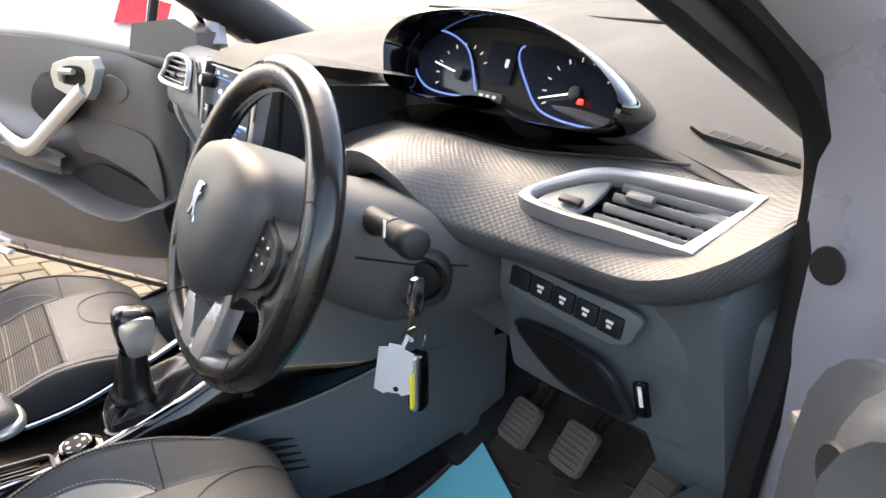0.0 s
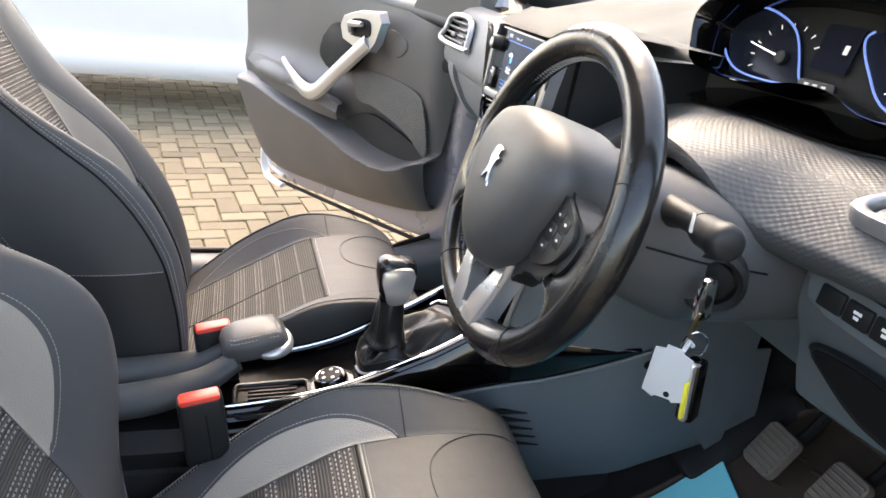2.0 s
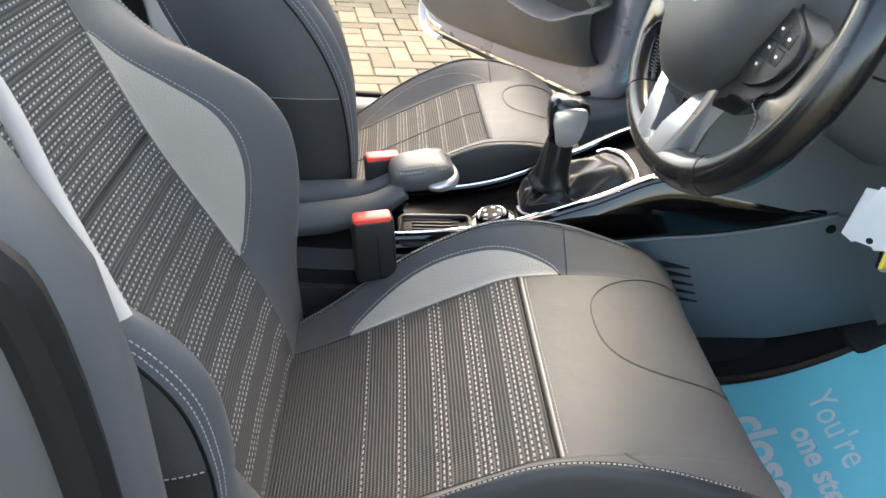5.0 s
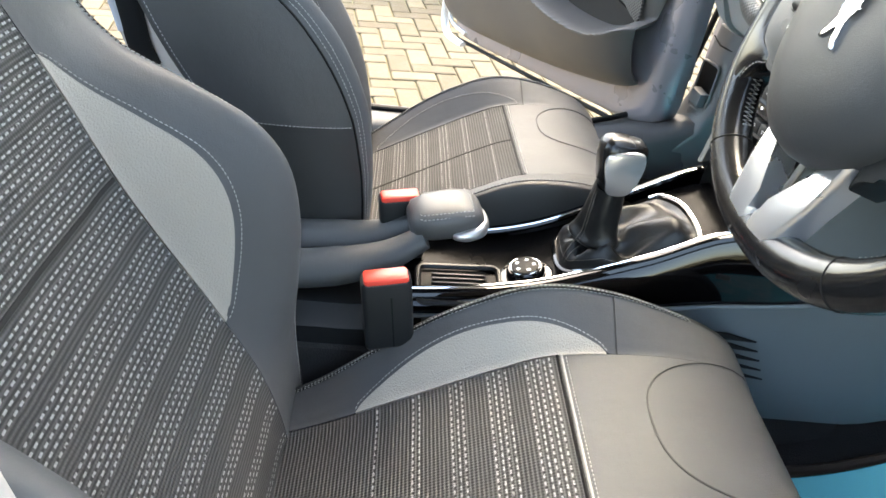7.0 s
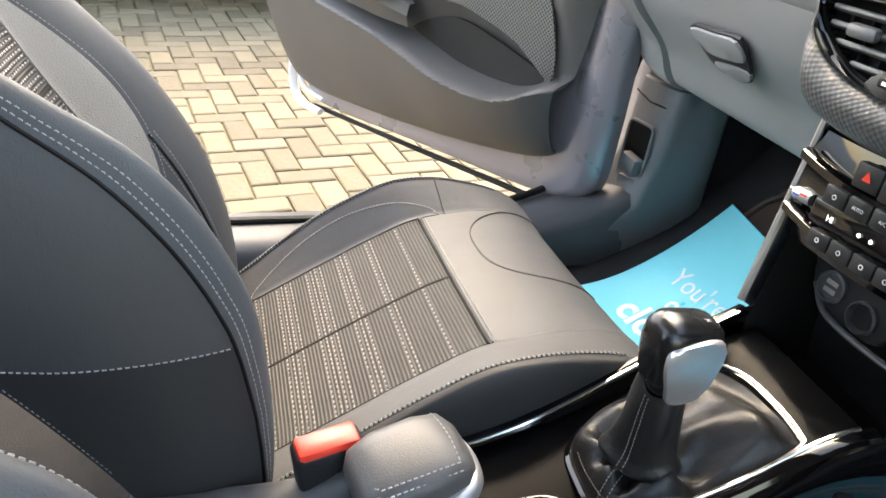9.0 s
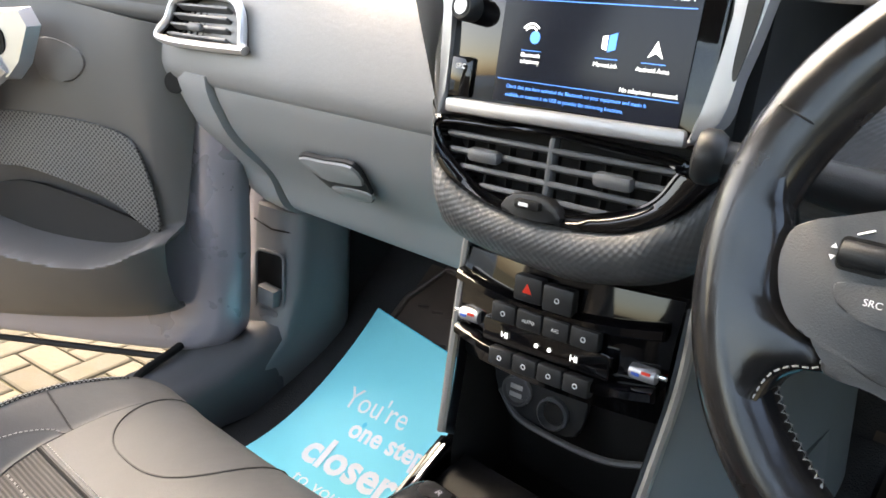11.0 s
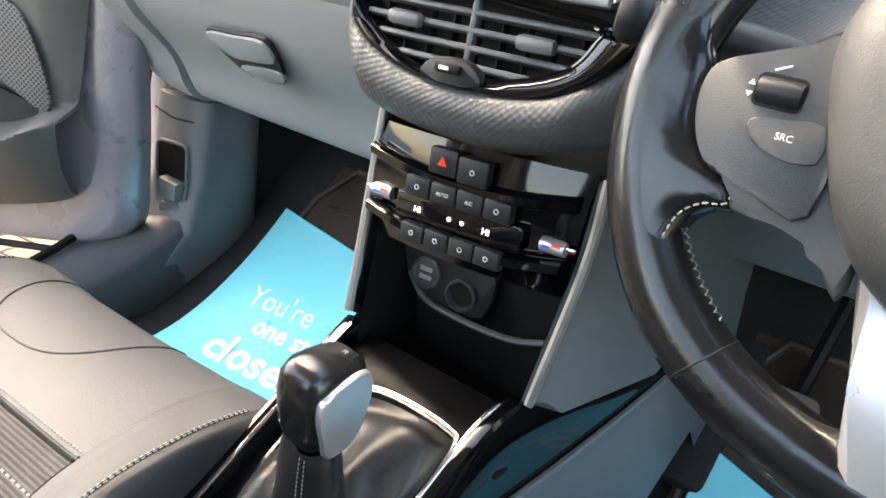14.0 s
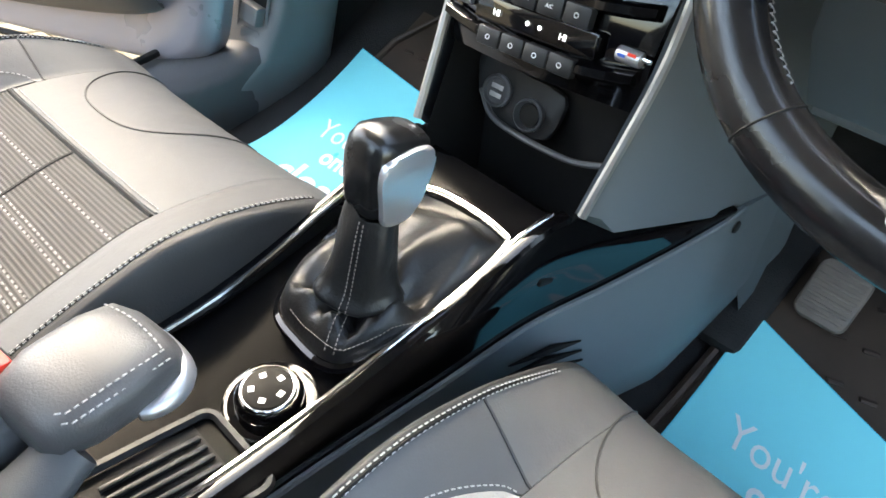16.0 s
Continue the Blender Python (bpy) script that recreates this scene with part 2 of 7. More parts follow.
satin_silver = mat("satin_silver", (0.494, 0.494, 0.5005), 0.36, metal=0.8, var=0.04, grain=0.05)
chrome = mat("chrome", (0.8, 0.8, 0.8), 0.1, metal=1.0, var=0.03)
dull_metal = mat("dull_metal", (0.3, 0.29, 0.28), 0.45, metal=0.9, var=0.2, spot=40)
leather = mat("black_leather", (0.066, 0.0665, 0.068), 0.5, grain=0.28, grain_size=620, bump=0.06, bump_size=30, spot=4, wear=0.05, spec=0.35)
side_leather = mat("seat_side_leather", (0.052, 0.0525, 0.053), 0.5, grain=0.28, grain_size=620, bump=0.06, bump_size=30, spot=4, spec=0.35)
leather_grey = mat("grey_leather", (0.08, 0.082, 0.084), 0.52, grain=0.25, grain_size=620, bump=0.05, bump_size=26, spot=4, spec=0.25)
wheel_leather = mat("polished_wheel_leather", (0.006, 0.006, 0.0065), 0.21, grain=0.06, grain_size=700, bump=0.03, bump_size=24, wear=0.3, spot=22, spec=0.5)
back_cloth = mat("seat_back_vinyl", (0.027, 0.0275, 0.0275), 0.55, grain=0.3, grain_size=700, spot=4, spec=0.3)
insert_cloth = mat("grey_insert_cloth", (0.37, 0.335, 0.29), 0.85, grain=0.9, grain_size=520, var=0.15, spot=7)
gaiter_leather = mat("gaiter_leather", (0.009, 0.009, 0.0092), 0.36, grain=0.18, grain_size=620, bump=0.12, bump_size=70, spot=6, spec=0.3)
knob_leather = mat("worn_knob_leather", (0.008, 0.008, 0.0082), 0.26, grain=0.12, grain_size=700, wear=0.2, spot=30)
deck_black = mat("smooth_black_deck", (0.003, 0.003, 0.0033), 0.2, var=0.3, spot=20, spec=0.03)
carpet = mat("black_carpet", (0.028, 0.0275, 0.0275), 0.95, var=0.5, grain=1.0, grain_size=420, spot=20, spec=0.1)
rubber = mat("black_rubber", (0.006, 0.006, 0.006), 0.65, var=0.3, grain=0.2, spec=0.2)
mat_rubber = mat("worn_floor_mat", (0.050, 0.034, 0.025), 0.45, var=0.5, grain=0.3, spot=14)
# dark colour for the painted shade of the door pocket
pocket_shade = mat("dark_pocket_shade", (0.03, 0.028, 0.027), 0.7, grain=0.3, grain_size=900, spec=0.2)
pedal_rubber = mat("dusty_pedal_rubber", (0.15, 0.125, 0.105), 0.7, var=0.4, grain=0.5, spot=60)
body_paint = mat("lavender_grey_paint", (0.285, 0.271, 0.300), 0.3, metal=0.3, var=0.03, coat=0.5, grain=0.04, grain_size=3000)
white_paint = mat("white_car_paint", (0.72, 0.72, 0.72), 0.2, var=0.02, coat=0.6)
light_trim = mat("light_grey_pillar_trim", (0.459, 0.4165, 0.3655), 0.6, var=0.05, grain=0.25)
headlining = mat("headlining", (0.24, 0.235, 0.23), 0.9, grain=0.5, grain_size=500)
red_plastic = mat("red_plastic", (0.744, 0.042, 0.024), 0.35, var=0.06)
lamp_red = mat("red_tail_lamp", (0.65, 0.013, 0.013), 0.12, coat=0.5)
thread = mat("grey_thread", (0.34, 0.334, 0.322), 0.8, var=0.1)
seam_thread = mat("grey_brown_thread", (0.16, 0.14, 0.12), 0.8, var=0.1)
white_ink = mat("white_ink", (0.8, 0.8, 0.8), 0.5, var=0.03)
grey_ink = mat("grey_ink", (0.35, 0.35, 0.36), 0.5, var=0.03)
tag_grey = mat("grey_plastic_tag", (0.48, 0.496, 0.512), 0.5, var=0.05)
yellow_plastic = mat("yellow_plastic", (0.715, 0.65, 0.052), 0.4)
brass = mat("brass_key", (0.6, 0.45, 0.22), 0.3, metal=1.0)
blue_plastic = mat("blue_mark", (0.04, 0.12, 0.5), 0.4)
foam_white = mat("white_edge_guard", (0.8, 0.8, 0.79), 0.6, var=0.04)
paper = mat("turquoise_paper", (0.0425, 0.578, 0.765), 0.6, var=0.06, bump=0.1, bump_size=9, spot=3)
paper_pale = mat("pale_turquoise_print", (0.176, 0.72, 0.8), 0.6, var=0.06, bump=0.1, bump_size=9, spot=3)
asphalt_dark = mat("dark_underbody", (0.012, 0.012, 0.012), 0.9)


def pure_glow(name, col, strength):
    m = bpy.data.materials.new(name)
    m.use_nodes = True
    b = m.node_tree.nodes["Principled BSDF"]
    b.inputs["Base Color"].default_value = (*[c * 0.2 for c in col], 1)
    b.inputs["Emission Color"].default_value = (*col, 1)
    b.inputs["Emission Strength"].default_value = strength
    b.inputs["Roughness"].default_value = 0.3
    return m


glow_white = pure_glow("lit_white_display", (0.8, 0.9, 1.0), 0.5)
glow_dim = pure_glow("lit_grey_display", (0.55, 0.6, 0.65), 0.22)
glow_blue = pure_glow("lit_blue_display", (0.05, 0.25, 0.9), 0.45)
glow_ring = pure_glow("lit_blue_gauge_ring", (0.12, 0.25, 0.8), 0.22)
glow_red = pure_glow("lit_red_warning", (1.0, 0.03, 0.02), 0.7)
screen_black = mat("screen_glass", (0.009, 0.011, 0.018), 0.12, var=0.05, spec=0.2)


def make_glass():
    m = bpy.data.materials.new("car_glass")
    m.use_nodes = True
    b = m.node_tree.nodes["Principled BSDF"]
    b.inputs["Base Color"].default_value = (0.93, 0.97, 0.95, 1)
    b.inputs["Roughness"].default_value = 0.0
    b.inputs["IOR"].default_value = 1.05
    b.inputs["Transmission Weight"].default_value = 1.0
    return m


glass = make_glass()


# the dash trim: small raised lozenges in staggered rows
def weave(n, l, tc, size):
    sep = n.new("ShaderNodeSeparateXYZ")
    l.new(tc.outputs["UV"], sep.inputs[0])
    u = math_node(n, l, "MULTIPLY", sep.outputs["X"], 2 * math.pi / (size * 1.12))
    v = math_node(n, l, "MULTIPLY", sep.outputs["Y"], 2 * math.pi / size)
    return math_node(n, l, "MULTIPLY", math_node(n, l, "SINE", u), math_node(n, l, "SINE", v))


trim_weave = mat("woven_look_dash_trim", (0.0532, 0.0551, 0.057), 0.5, spot=5, grain=0.1)
add_height(trim_weave, lambda n, l, tc: weave(n, l, tc, 0.0068), 0.32, 0.0007)


# speaker mesh: small holes in rows
def make_grille():
    m = mat("speaker_mesh", (0.112, 0.1088, 0.1056), 0.55, grain=0.1)
    n, l = m.node_tree.nodes, m.node_tree.links
    b, tc = n["Principled BSDF"], next(x for x in n if x.type == "TEX_COORD")
    sep = n.new("ShaderNodeSeparateXYZ")
    l.new(tc.outputs["Object"], sep.inputs[0])
    a = math_node(n, l, "SINE", math_node(n, l, "MULTIPLY", sep.outputs["X"], 2 * math.pi / 0.0072))
    c = math_node(n, l, "SINE", math_node(n, l, "MULTIPLY", sep.outputs["Z"], 2 * math.pi / 0.0078))
    hole = math_node(n, l, "GREATER_THAN", math_node(n, l, "MULTIPLY", a, c), 0.15)
    mix = n.new("ShaderNodeMix")
    mix.data_type = "RGBA"
    mix.inputs["B"].default_value = (0.012, 0.012, 0.012, 1)
    l.new(b.inputs["Base Color"].links[0].from_socket, mix.inputs["A"])
    l.new(hole, mix.inputs["Factor"])
    l.new(mix.outputs["Result"], b.inputs["Base Color"])
    return m


speaker_mesh = make_grille()


# seat cloth: fine cords across the seat, with groups of light dashed threads whose number changes along it
def make_seat_cloth(name, first, grow, most, pitch=0.044, light=1.0):
    m = mat(name, (0.042, 0.041, 0.039), 0.9, grain=0.5, grain_size=900, spec=0.2)
    n, l = m.node_tree.nodes, m.node_tree.links
    tc = next(x for x in n if x.type == "TEX_COORD")
    b = n["Principled BSDF"]
    sep = n.new("ShaderNodeSeparateXYZ")
    l.new(tc.outputs["UV"], sep.inputs[0])
    u, v = sep.outputs["X"], sep.outputs["Y"]
    row = 0.0066
    group = math_node(n, l, "FLOOR", math_node(n, l, "DIVIDE", v, pitch))
    within = math_node(n, l, "DIVIDE", math_node(n, l, "SUBTRACT", v, math_node(n, l, "MULTIPLY", group, pitch)), row)
    index = math_node(n, l, "FLOOR", within)
    across = math_node(n, l, "ABSOLUTE", math_node(n, l, "SUBTRACT", math_node(n, l, "FRACT", within), 0.5))
    number = math_node(n, l, "MINIMUM", math_node(n, l, "ADD", math_node(n, l, "MULTIPLY", group, grow), first), most)
    on = math_node(n, l, "LESS_THAN", index, number)
    stagger = math_node(n, l, "MULTIPLY", index, 0.37)
    dash = math_node(n, l, "LESS_THAN", math_node(n, l, "FRACT", math_node(n, l, "ADD", math_node(n, l, "DIVIDE", u, 0.0085), stagger)), 0.58)
    fray = n.new("ShaderNodeTexNoise")
    fray.inputs["Scale"].default_value = 170.0
    l.new(tc.outputs["UV"], fray.inputs["Vector"])
    some = math_node(n, l, "GREATER_THAN", fray.outputs["Fac"], 0.37)
    mask = math_node(n, l, "MULTIPLY", math_node(n, l, "MULTIPLY", on, math_node(n, l, "LESS_THAN", across, 0.16)), math_node(n, l, "MULTIPLY", dash, some))
    cords = math_node(n, l, "SINE", math_node(n, l, "MULTIPLY", v, 2 * math.pi / (row / 1.5)))
    knots = math_node(n, l, "SINE", math_node(n, l, "MULTIPLY", u, 2 * math.pi / 0.0034))
    plain = n.new("ShaderNodeMix")
    plain.data_type = "RGBA"
    plain.inputs["B"].default_value = (0.112, 0.108, 0.102, 1)
    l.new(b.inputs["Base Color"].links[0].from_socket, plain.inputs["A"])
    l.new(math_node(n, l, "ADD", math_node(n, l, "MULTIPLY", cords, 0.36), 0.5), plain.inputs["Factor"])
    mix = n.new("ShaderNodeMix")
    mix.data_type = "RGBA"
    mix.inputs["B"].default_value = (0.36 * light, 0.35 * light, 0.335 * light, 1)
    l.new(plain.outputs["Result"], mix.inputs["A"])
    l.new(mask, mix.inputs["Factor"])
    l.new(mix.outputs["Result"], b.inputs["Base Color"])
    add_height(m, lambda n, l, tc: math_node(n, l, "ADD", math_node(n, l, "MULTIPLY", cords, 0.7), math_node(n, l, "ADD", math_node(n, l, "MULTIPLY", knots, 0.2), math_node(n, l, "MULTIPLY", mask, 0.8))), 0.7, 0.0012)
    return m


driver_cloth = make_seat_cloth("ribbed_driver_seat_cloth", -3.0, 1.0, 5.0)
passenger_cloth = make_seat_cloth("ribbed_passenger_seat_cloth", 9.0, -1.0, 4.0, light=0.68)
back_weave = make_seat_cloth("ribbed_backrest_cloth", 1.0, 0.55, 5.5)
crease = mat("cloth_crease", (0.03, 0.029, 0.027), 0.9, grain=0.4, grain_size=900, spec=0.2)
seam_dark = mat("leather_seam", (0.03, 0.03, 0.031), 0.55, grain=0.2, grain_size=620, spec=0.3)


# block paving: each block its own tone, mossy joints
def make_paving():
    m = mat("buff_paving_block", (0.150, 0.126, 0.078), 0.85, var=0.22, spot=14, grain=0.6, grain_size=260, bump=0.25, bump_size=45)
    n, l = m.node_tree.nodes, m.node_tree.links
    b = n["Principled BSDF"]
    info = n.new("ShaderNodeObjectInfo")
    geo = n.new("ShaderNodeNewGeometry")
    rnd = math_node(n, l, "FRACT", math_node(n, l, "ADD", info.outputs["Random"], geo.outputs["Random Per Island"]))
    ramp = n.new("ShaderNodeValToRGB")
    ramp.color_ramp.elements[0].color = (0.66, 0.62, 0.58, 1)
    ramp.color_ramp.elements[1].color = (1.2, 1.15, 1.12, 1)
    l.new(rnd, ramp.inputs["Fac"])
    mul = n.new("ShaderNodeMix")
    mul.data_type, mul.blend_type = "RGBA", "MULTIPLY"
    mul.inputs["Factor"].default_value = 1.0
    l.new(b.inputs["Base Color"].links[0].from_socket, mul.inputs["A"])
    l.new(ramp.outputs["Color"], mul.inputs["B"])
    l.new(mul.outputs["Result"], b.inputs["Base Color"])
    return m


paving = make_paving()
joint_sand = mat("mossy_joint_sand", (0.165, 0.142, 0.062), 0.95, var=0.45, spot=6, grain=0.8, grain_size=200)


# ---- the yard ----
ground = tagged(part("ground", grid(lambda u, v: V(u, v, -0.012), steps(-60, 60, 2), steps(-60, 60, 2)), joint_sand, None, smooth=False), "sandy ground under the block paving, mossy in the joints", "ground", kind="structure")


# ---- the car's shell: floor, sills, pillars, roof, glass ----
shell = thing("car_body", (0, 0, 0.2), "lavender-grey metallic car body with dark trimmed cabin, doors open", "car body", kind="structure")

# floor: flat in the middle, rising to the toe board in front
FLOOR = [(-1.3, 0.40), (-0.2, 0.385), (0.45, 0.39), (0.62, 0.42), (0.80, 0.53), (0.98, 0.72), (1.03, 0.95)]
fl = spline([(0, y, z) for y, z in FLOOR], 5)
part("floor_pan", loft([[V(-0.70, p.y, p.z) for p in fl], [V(0.70, p.y, p.z) for p in fl]], closed=False), carpet, shell, "black carpet")
part("underbody", rbox((1.56, 3.6, 0.12), 0.03, m=pose(0, -0.2, 0.28)), asphalt_dark, shell)
part("tunnel", loft([[V(-0.12, y, 0.38), V(-0.11, y, 0.50), V(-0.06, y, 0.53), V(0.06, y, 0.53), V(0.11, y, 0.50), V(0.12, y, 0.38)] for y in (-1.2, 0.3, 0.62)]), carpet, shell)
part("side_carpet", loft([[V(-0.675, y, z) for z in (0.38, 0.6, 0.8)] + [V(-0.72, y, z) for z in (0.8, 0.38)] for y in (0.76, 1.05)]), carpet, shell, "black carpeted footwell side")
part("bulkhead", rbox((1.5, 0.04, 0.8), 0.01, m=pose(0, 1.06, 0.75)), carpet, shell)
for side in (-1, 1):
    # sill: painted step outside, dark scuff trim inside
    part("sill", loft([[V(side * 0.70, y, 0.36), V(side * 0.705, y, 0.43), V(side * 0.74, y, 0.445), V(side * 0.80, y, 0.44), V(side * 0.83, y, 0.40), V(side * 0.82, y, 0.26), V(side * 0.70, y, 0.26)] for y in (-0.75, 0.75)]), body_paint, shell)
    lift = ([-0.62, 0.25, 0.42, 0.52, 0.59, 0.635], [0.0, 0.0, 0.010, 0.026, 0.05, 0.075]) if side < 0 else ([-0.62, 0.20, 0.34, 0.44, 0.51, 0.56, 0.59], [0.0, 0.0, 0.01, 0.035, 0.075, 0.13, 0.2])
    part("sill_trim", loft([[V(side * 0.66, y, 0.40), V(side * 0.662, y, 0.445 + up), V(side * 0.672, y, 0.463 + up), V(side * 0.70, y, 0.47 + up), V(side * 0.77, y, 0.460 + up), V(side * 0.82, y, 0.449 + up), V(side * 0.836, y, 0.43), V(side * 0.70, y, 0.40)] for y in steps(-0.62, lift[0][-1], 36) for up in [ease(*lift, y)]]), shroud_plastic, shell, "grained plastic sill trim", 50)
# front side trims below the dash, with the A-post behind them
for side in (-1, 1):
    rings = []
    for z, y0, y1, x0, x1 in ((0.40, 0.45, 0.78, 0.67, 0.75), (0.46, 0.56, 0.78, 0.665, 0.77), (0.52, 0.62, 0.78, 0.66, 0.77), (0.60, 0.645, 0.78, 0.657, 0.768), (0.70, 0.655, 0.78, 0.655, 0.765), (0.735, 0.66, 0.78, 0.655, 0.765)) if side < 0 else ((0.40, 0.40, 0.86, 0.67, 0.72), (0.46, 0.50, 0.86, 0.665, 0.735), (0.52, 0.565, 0.86, 0.66, 0.735), (0.60, 0.595, 0.86, 0.655, 0.73), (0.70, 0.61, 0.86, 0.655, 0.725), (0.76, 0.615, 0.86, 0.66, 0.725)):
        rings.append([V(side * x0, y1, z), V(side * (x0 - 0.003), y0 + 0.05, z), V(side * (x0 + 0.005), y0 + 0.015, z), V(side * ((x0 + x1) / 2), y0, z), V(side * x1, y0 + 0.01, z), V(side * (x1 + 0.005), y1, z)])
    # passenger side takes the lit tone, driver side the darker one
    part("kick_trim", loft([spline(r, 5, True) for r in rings]), lit_kick_plastic if side < 0 else hard_plastic, shell, "dark grained plastic side trim")
    post = []
    for z, y, x in ((0.30, 0.63, 0.80), (0.44, 0.645, 0.805), (0.60, 0.685, 0.805), (0.85, 0.69, 0.795), (1.05, 0.65, 0.785)) if side < 0 else ((0.30, 0.60, 0.78), (0.44, 0.605, 0.785), (0.60, 0.625, 0.785), (0.85, 0.64, 0.785), (1.05, 0.635, 0.785), (1.14, 0.62, 0.79), (1.22, 0.58, 0.775)):
        post.append([V(side * (x - 0.055), y, z), V(side * (x + 0.02), y - 0.005, z), V(side * (x + 0.055), y + 0.02, z), V(side * (x + 0.075), y + 0.16, z), V(side * (x - 0.055), y + 0.2, z)])
    part("hinge_post", loft([spline(r, 4, True) for r in post]), body_paint, shell, "painted front door post")
    # raked windscreen pillar above the post
    top = []
    for y, z, x in ((0.80, 1.02, 0.775), (0.66, 1.16, 0.74), (0.50, 1.27, 0.70), (0.28, 1.38, 0.645), (0.0, 1.46, 0.60)):
        x, y = (x + 0.03, y + 0.03) if side > 0 and z > 1.1 else (x, y)
        top.append([V(side * (x - 0.075), y + 0.03, z + 0.01), V(side * (x - 0.07), y - 0.02, z - 0.03), V(side * (x - 0.01), y - 0.03, z - 0.035), V(side * (x + 0.05), y, z - 0.015), V(side * (x + 0.06), y + 0.03, z + 0.03), V(side * x, y + 0.06, z + 0.05)])
    part("windscreen_pillar", loft([spline(r, 3, True) for r in top]), body_paint, shell, "painted windscreen pillar")
    inner = []
    for y, z, x in ((0.86, 1.06, 0.70), (0.68, 1.16, 0.685), (0.50, 1.26, 0.648), (0.28, 1.37, 0.595), (0.0, 1.445, 0.55)):
        x, y = (x + 0.03, y + 0.03) if side > 0 and z > 1.1 else (x, y)
        inner.append([V(side * (x - 0.03), y + 0.02, z + 0.02), V(side * (x - 0.035), y - 0.03, z - 0.02), V(side * (x + 0.01), y - 0.05, z - 0.045), V(side * (x + 0.035), y - 0.03, z - 0.035), V(side * (x + 0.02), y + 0.05, z + 0.03)])
    part("pillar_trim", loft([spline(r, 3, True) for r in inner]), dark_plastic, shell, "dark windscreen pillar trim")
    # door seal round the opening
    seal = spline([(side * 0.755, -0.45, 0.47), (side * 0.76, 0.3, 0.465), *([(0.755, 0.52, 0.50), (0.745, 0.595, 0.62), (0.742, 0.615, 0.85)] if side > 0 else [(-0.79, 0.46, 0.478), (-0.80, 0.56, 0.515), (-0.79, 0.625, 0.60), (-0.785, 0.65, 0.72), (-0.775, 0.66, 0.85)]), *([(0.745, 0.63, 1.0), (0.742, 0.60, 1.16), (0.70, 0.43, 1.275), (0.64, 0.18, 1.38)] if side > 0 else [(-0.735, 0.62, 1.0), (-0.715, 0.56, 1.16), (-0.67, 0.40, 1.275), (-0.61, 0.15, 1.38)])], 8)
    part("door_seal", tube(seal, 0.015 if side > 0 else 0.008, 8, flat=0.8), rubber, shell, "black rubber door seal")
    # centre post: painted by the driver, pale trim with a belt slot by the passenger
    if side > 0:
        bp = []
        for z, y, x in ((0.30, -0.20, 0.80), (0.70, -0.20, 0.805), (0.95, -0.205, 0.795), (1.10, -0.22, 0.765), (1.40, -0.30, 0.66)):
            bp.append([V(x - 0.07, y + 0.02, z), V(x, y + 0.045, z), V(x + 0.03, y + 0.02, z), V(x + 0.02, y - 0.14, z), V(x - 0.09, y - 0.14, z)])
        part("centre_post", loft([spline(r, 4, True) for r in bp]), body_paint, shell, "painted centre post")
    else:
        bp = []
        for z, y, x in ((0.36, -0.455, 0.0), (0.455, -0.50, 0.0), (0.48, -0.53, 0.0), (0.54, -0.572, 0.0), (0.63, -0.601, 0.0), (0.70, -0.62, 0.0), (0.87, -0.642, 0.01), (1.05, -0.65, 0.04), (1.40, -0.66, 0.15)):
            bp.append(spline([(x - 0.705, y, z), (x - 0.698, y + 0.02, z), (x - 0.702, y + 0.045, z), (x - 0.715, y + 0.16, z), (x - 0.79, y + 0.16, z), (x - 0.79, y, z)], 4, True))
        part("centre_post", loft(bp), light_trim, shell, "pale trimmed centre post")
        part("belt_slot", tube(spline([(-0.700, -0.535, 0.53), (-0.698, -0.552, 0.58), (-0.697, -0.562, 0.65), (-0.697, -0.575, 0.71)], 6), 0.026, 10, flat=0.35), rubber, shell, "black belt slot")
        part("post_vent", tube(spline([(-0.697, -0.583, 0.60), (-0.697, -0.592, 0.64), (-0.697, -0.60, 0.68)], 6), 0.008, 8, flat=0.4), tag_grey, shell, "fine ribbed vent")
# behind the seats: unseen dark side panels, added to keep daylight out
for side, y0 in ((-1, -1.2), (1, -0.34)):
    part("rear_light_block", loft([[V(side * 0.70, y, 0.36), V(side * 0.68, y, 0.80), V(side * 0.72, y, 1.02), V(side * 0.78, y, 1.0), V(side * 0.80, y, 0.40)] for y in (y0, -1.4, -1.62)]), dark_plastic, shell, "unseen dark panel that closes the rear cabin to light")
# unseen front roof, added to cut skylight and its reflections from above
header_line = spline([(0, 0.20, 1.465), (0, 0.02, 1.50), (0, -0.3, 1.535), (0, -0.58, 1.545)], 6)
part("headlining", grid(lambda u, v: V(u * 0.60, header_line[int(v)].y, header_line[int(v)].z - 0.012 - 0.06 * abs(u) ** 3), steps(-1, 1, 16), list(range(len(header_line))), 0.01), headlining, shell, "unseen grey headlining that holds back skylight")
part("roof_skin", grid(lambda u, v: V(u * 0.62, header_line[int(v)].y, header_line[int(v)].z + 0.016 - 0.06 * abs(u) ** 3), steps(-1, 1, 16), list(range(len(header_line))), 0.01), body_paint, shell, "unseen painted roof that holds back skylight")
# unseen clear roof behind it, made up so that skylight enters
roof_line = spline([(0, -0.59, 1.545), (0, -0.8, 1.545), (0, -1.0, 1.51), (0, -1.6, 1.44)], 6)
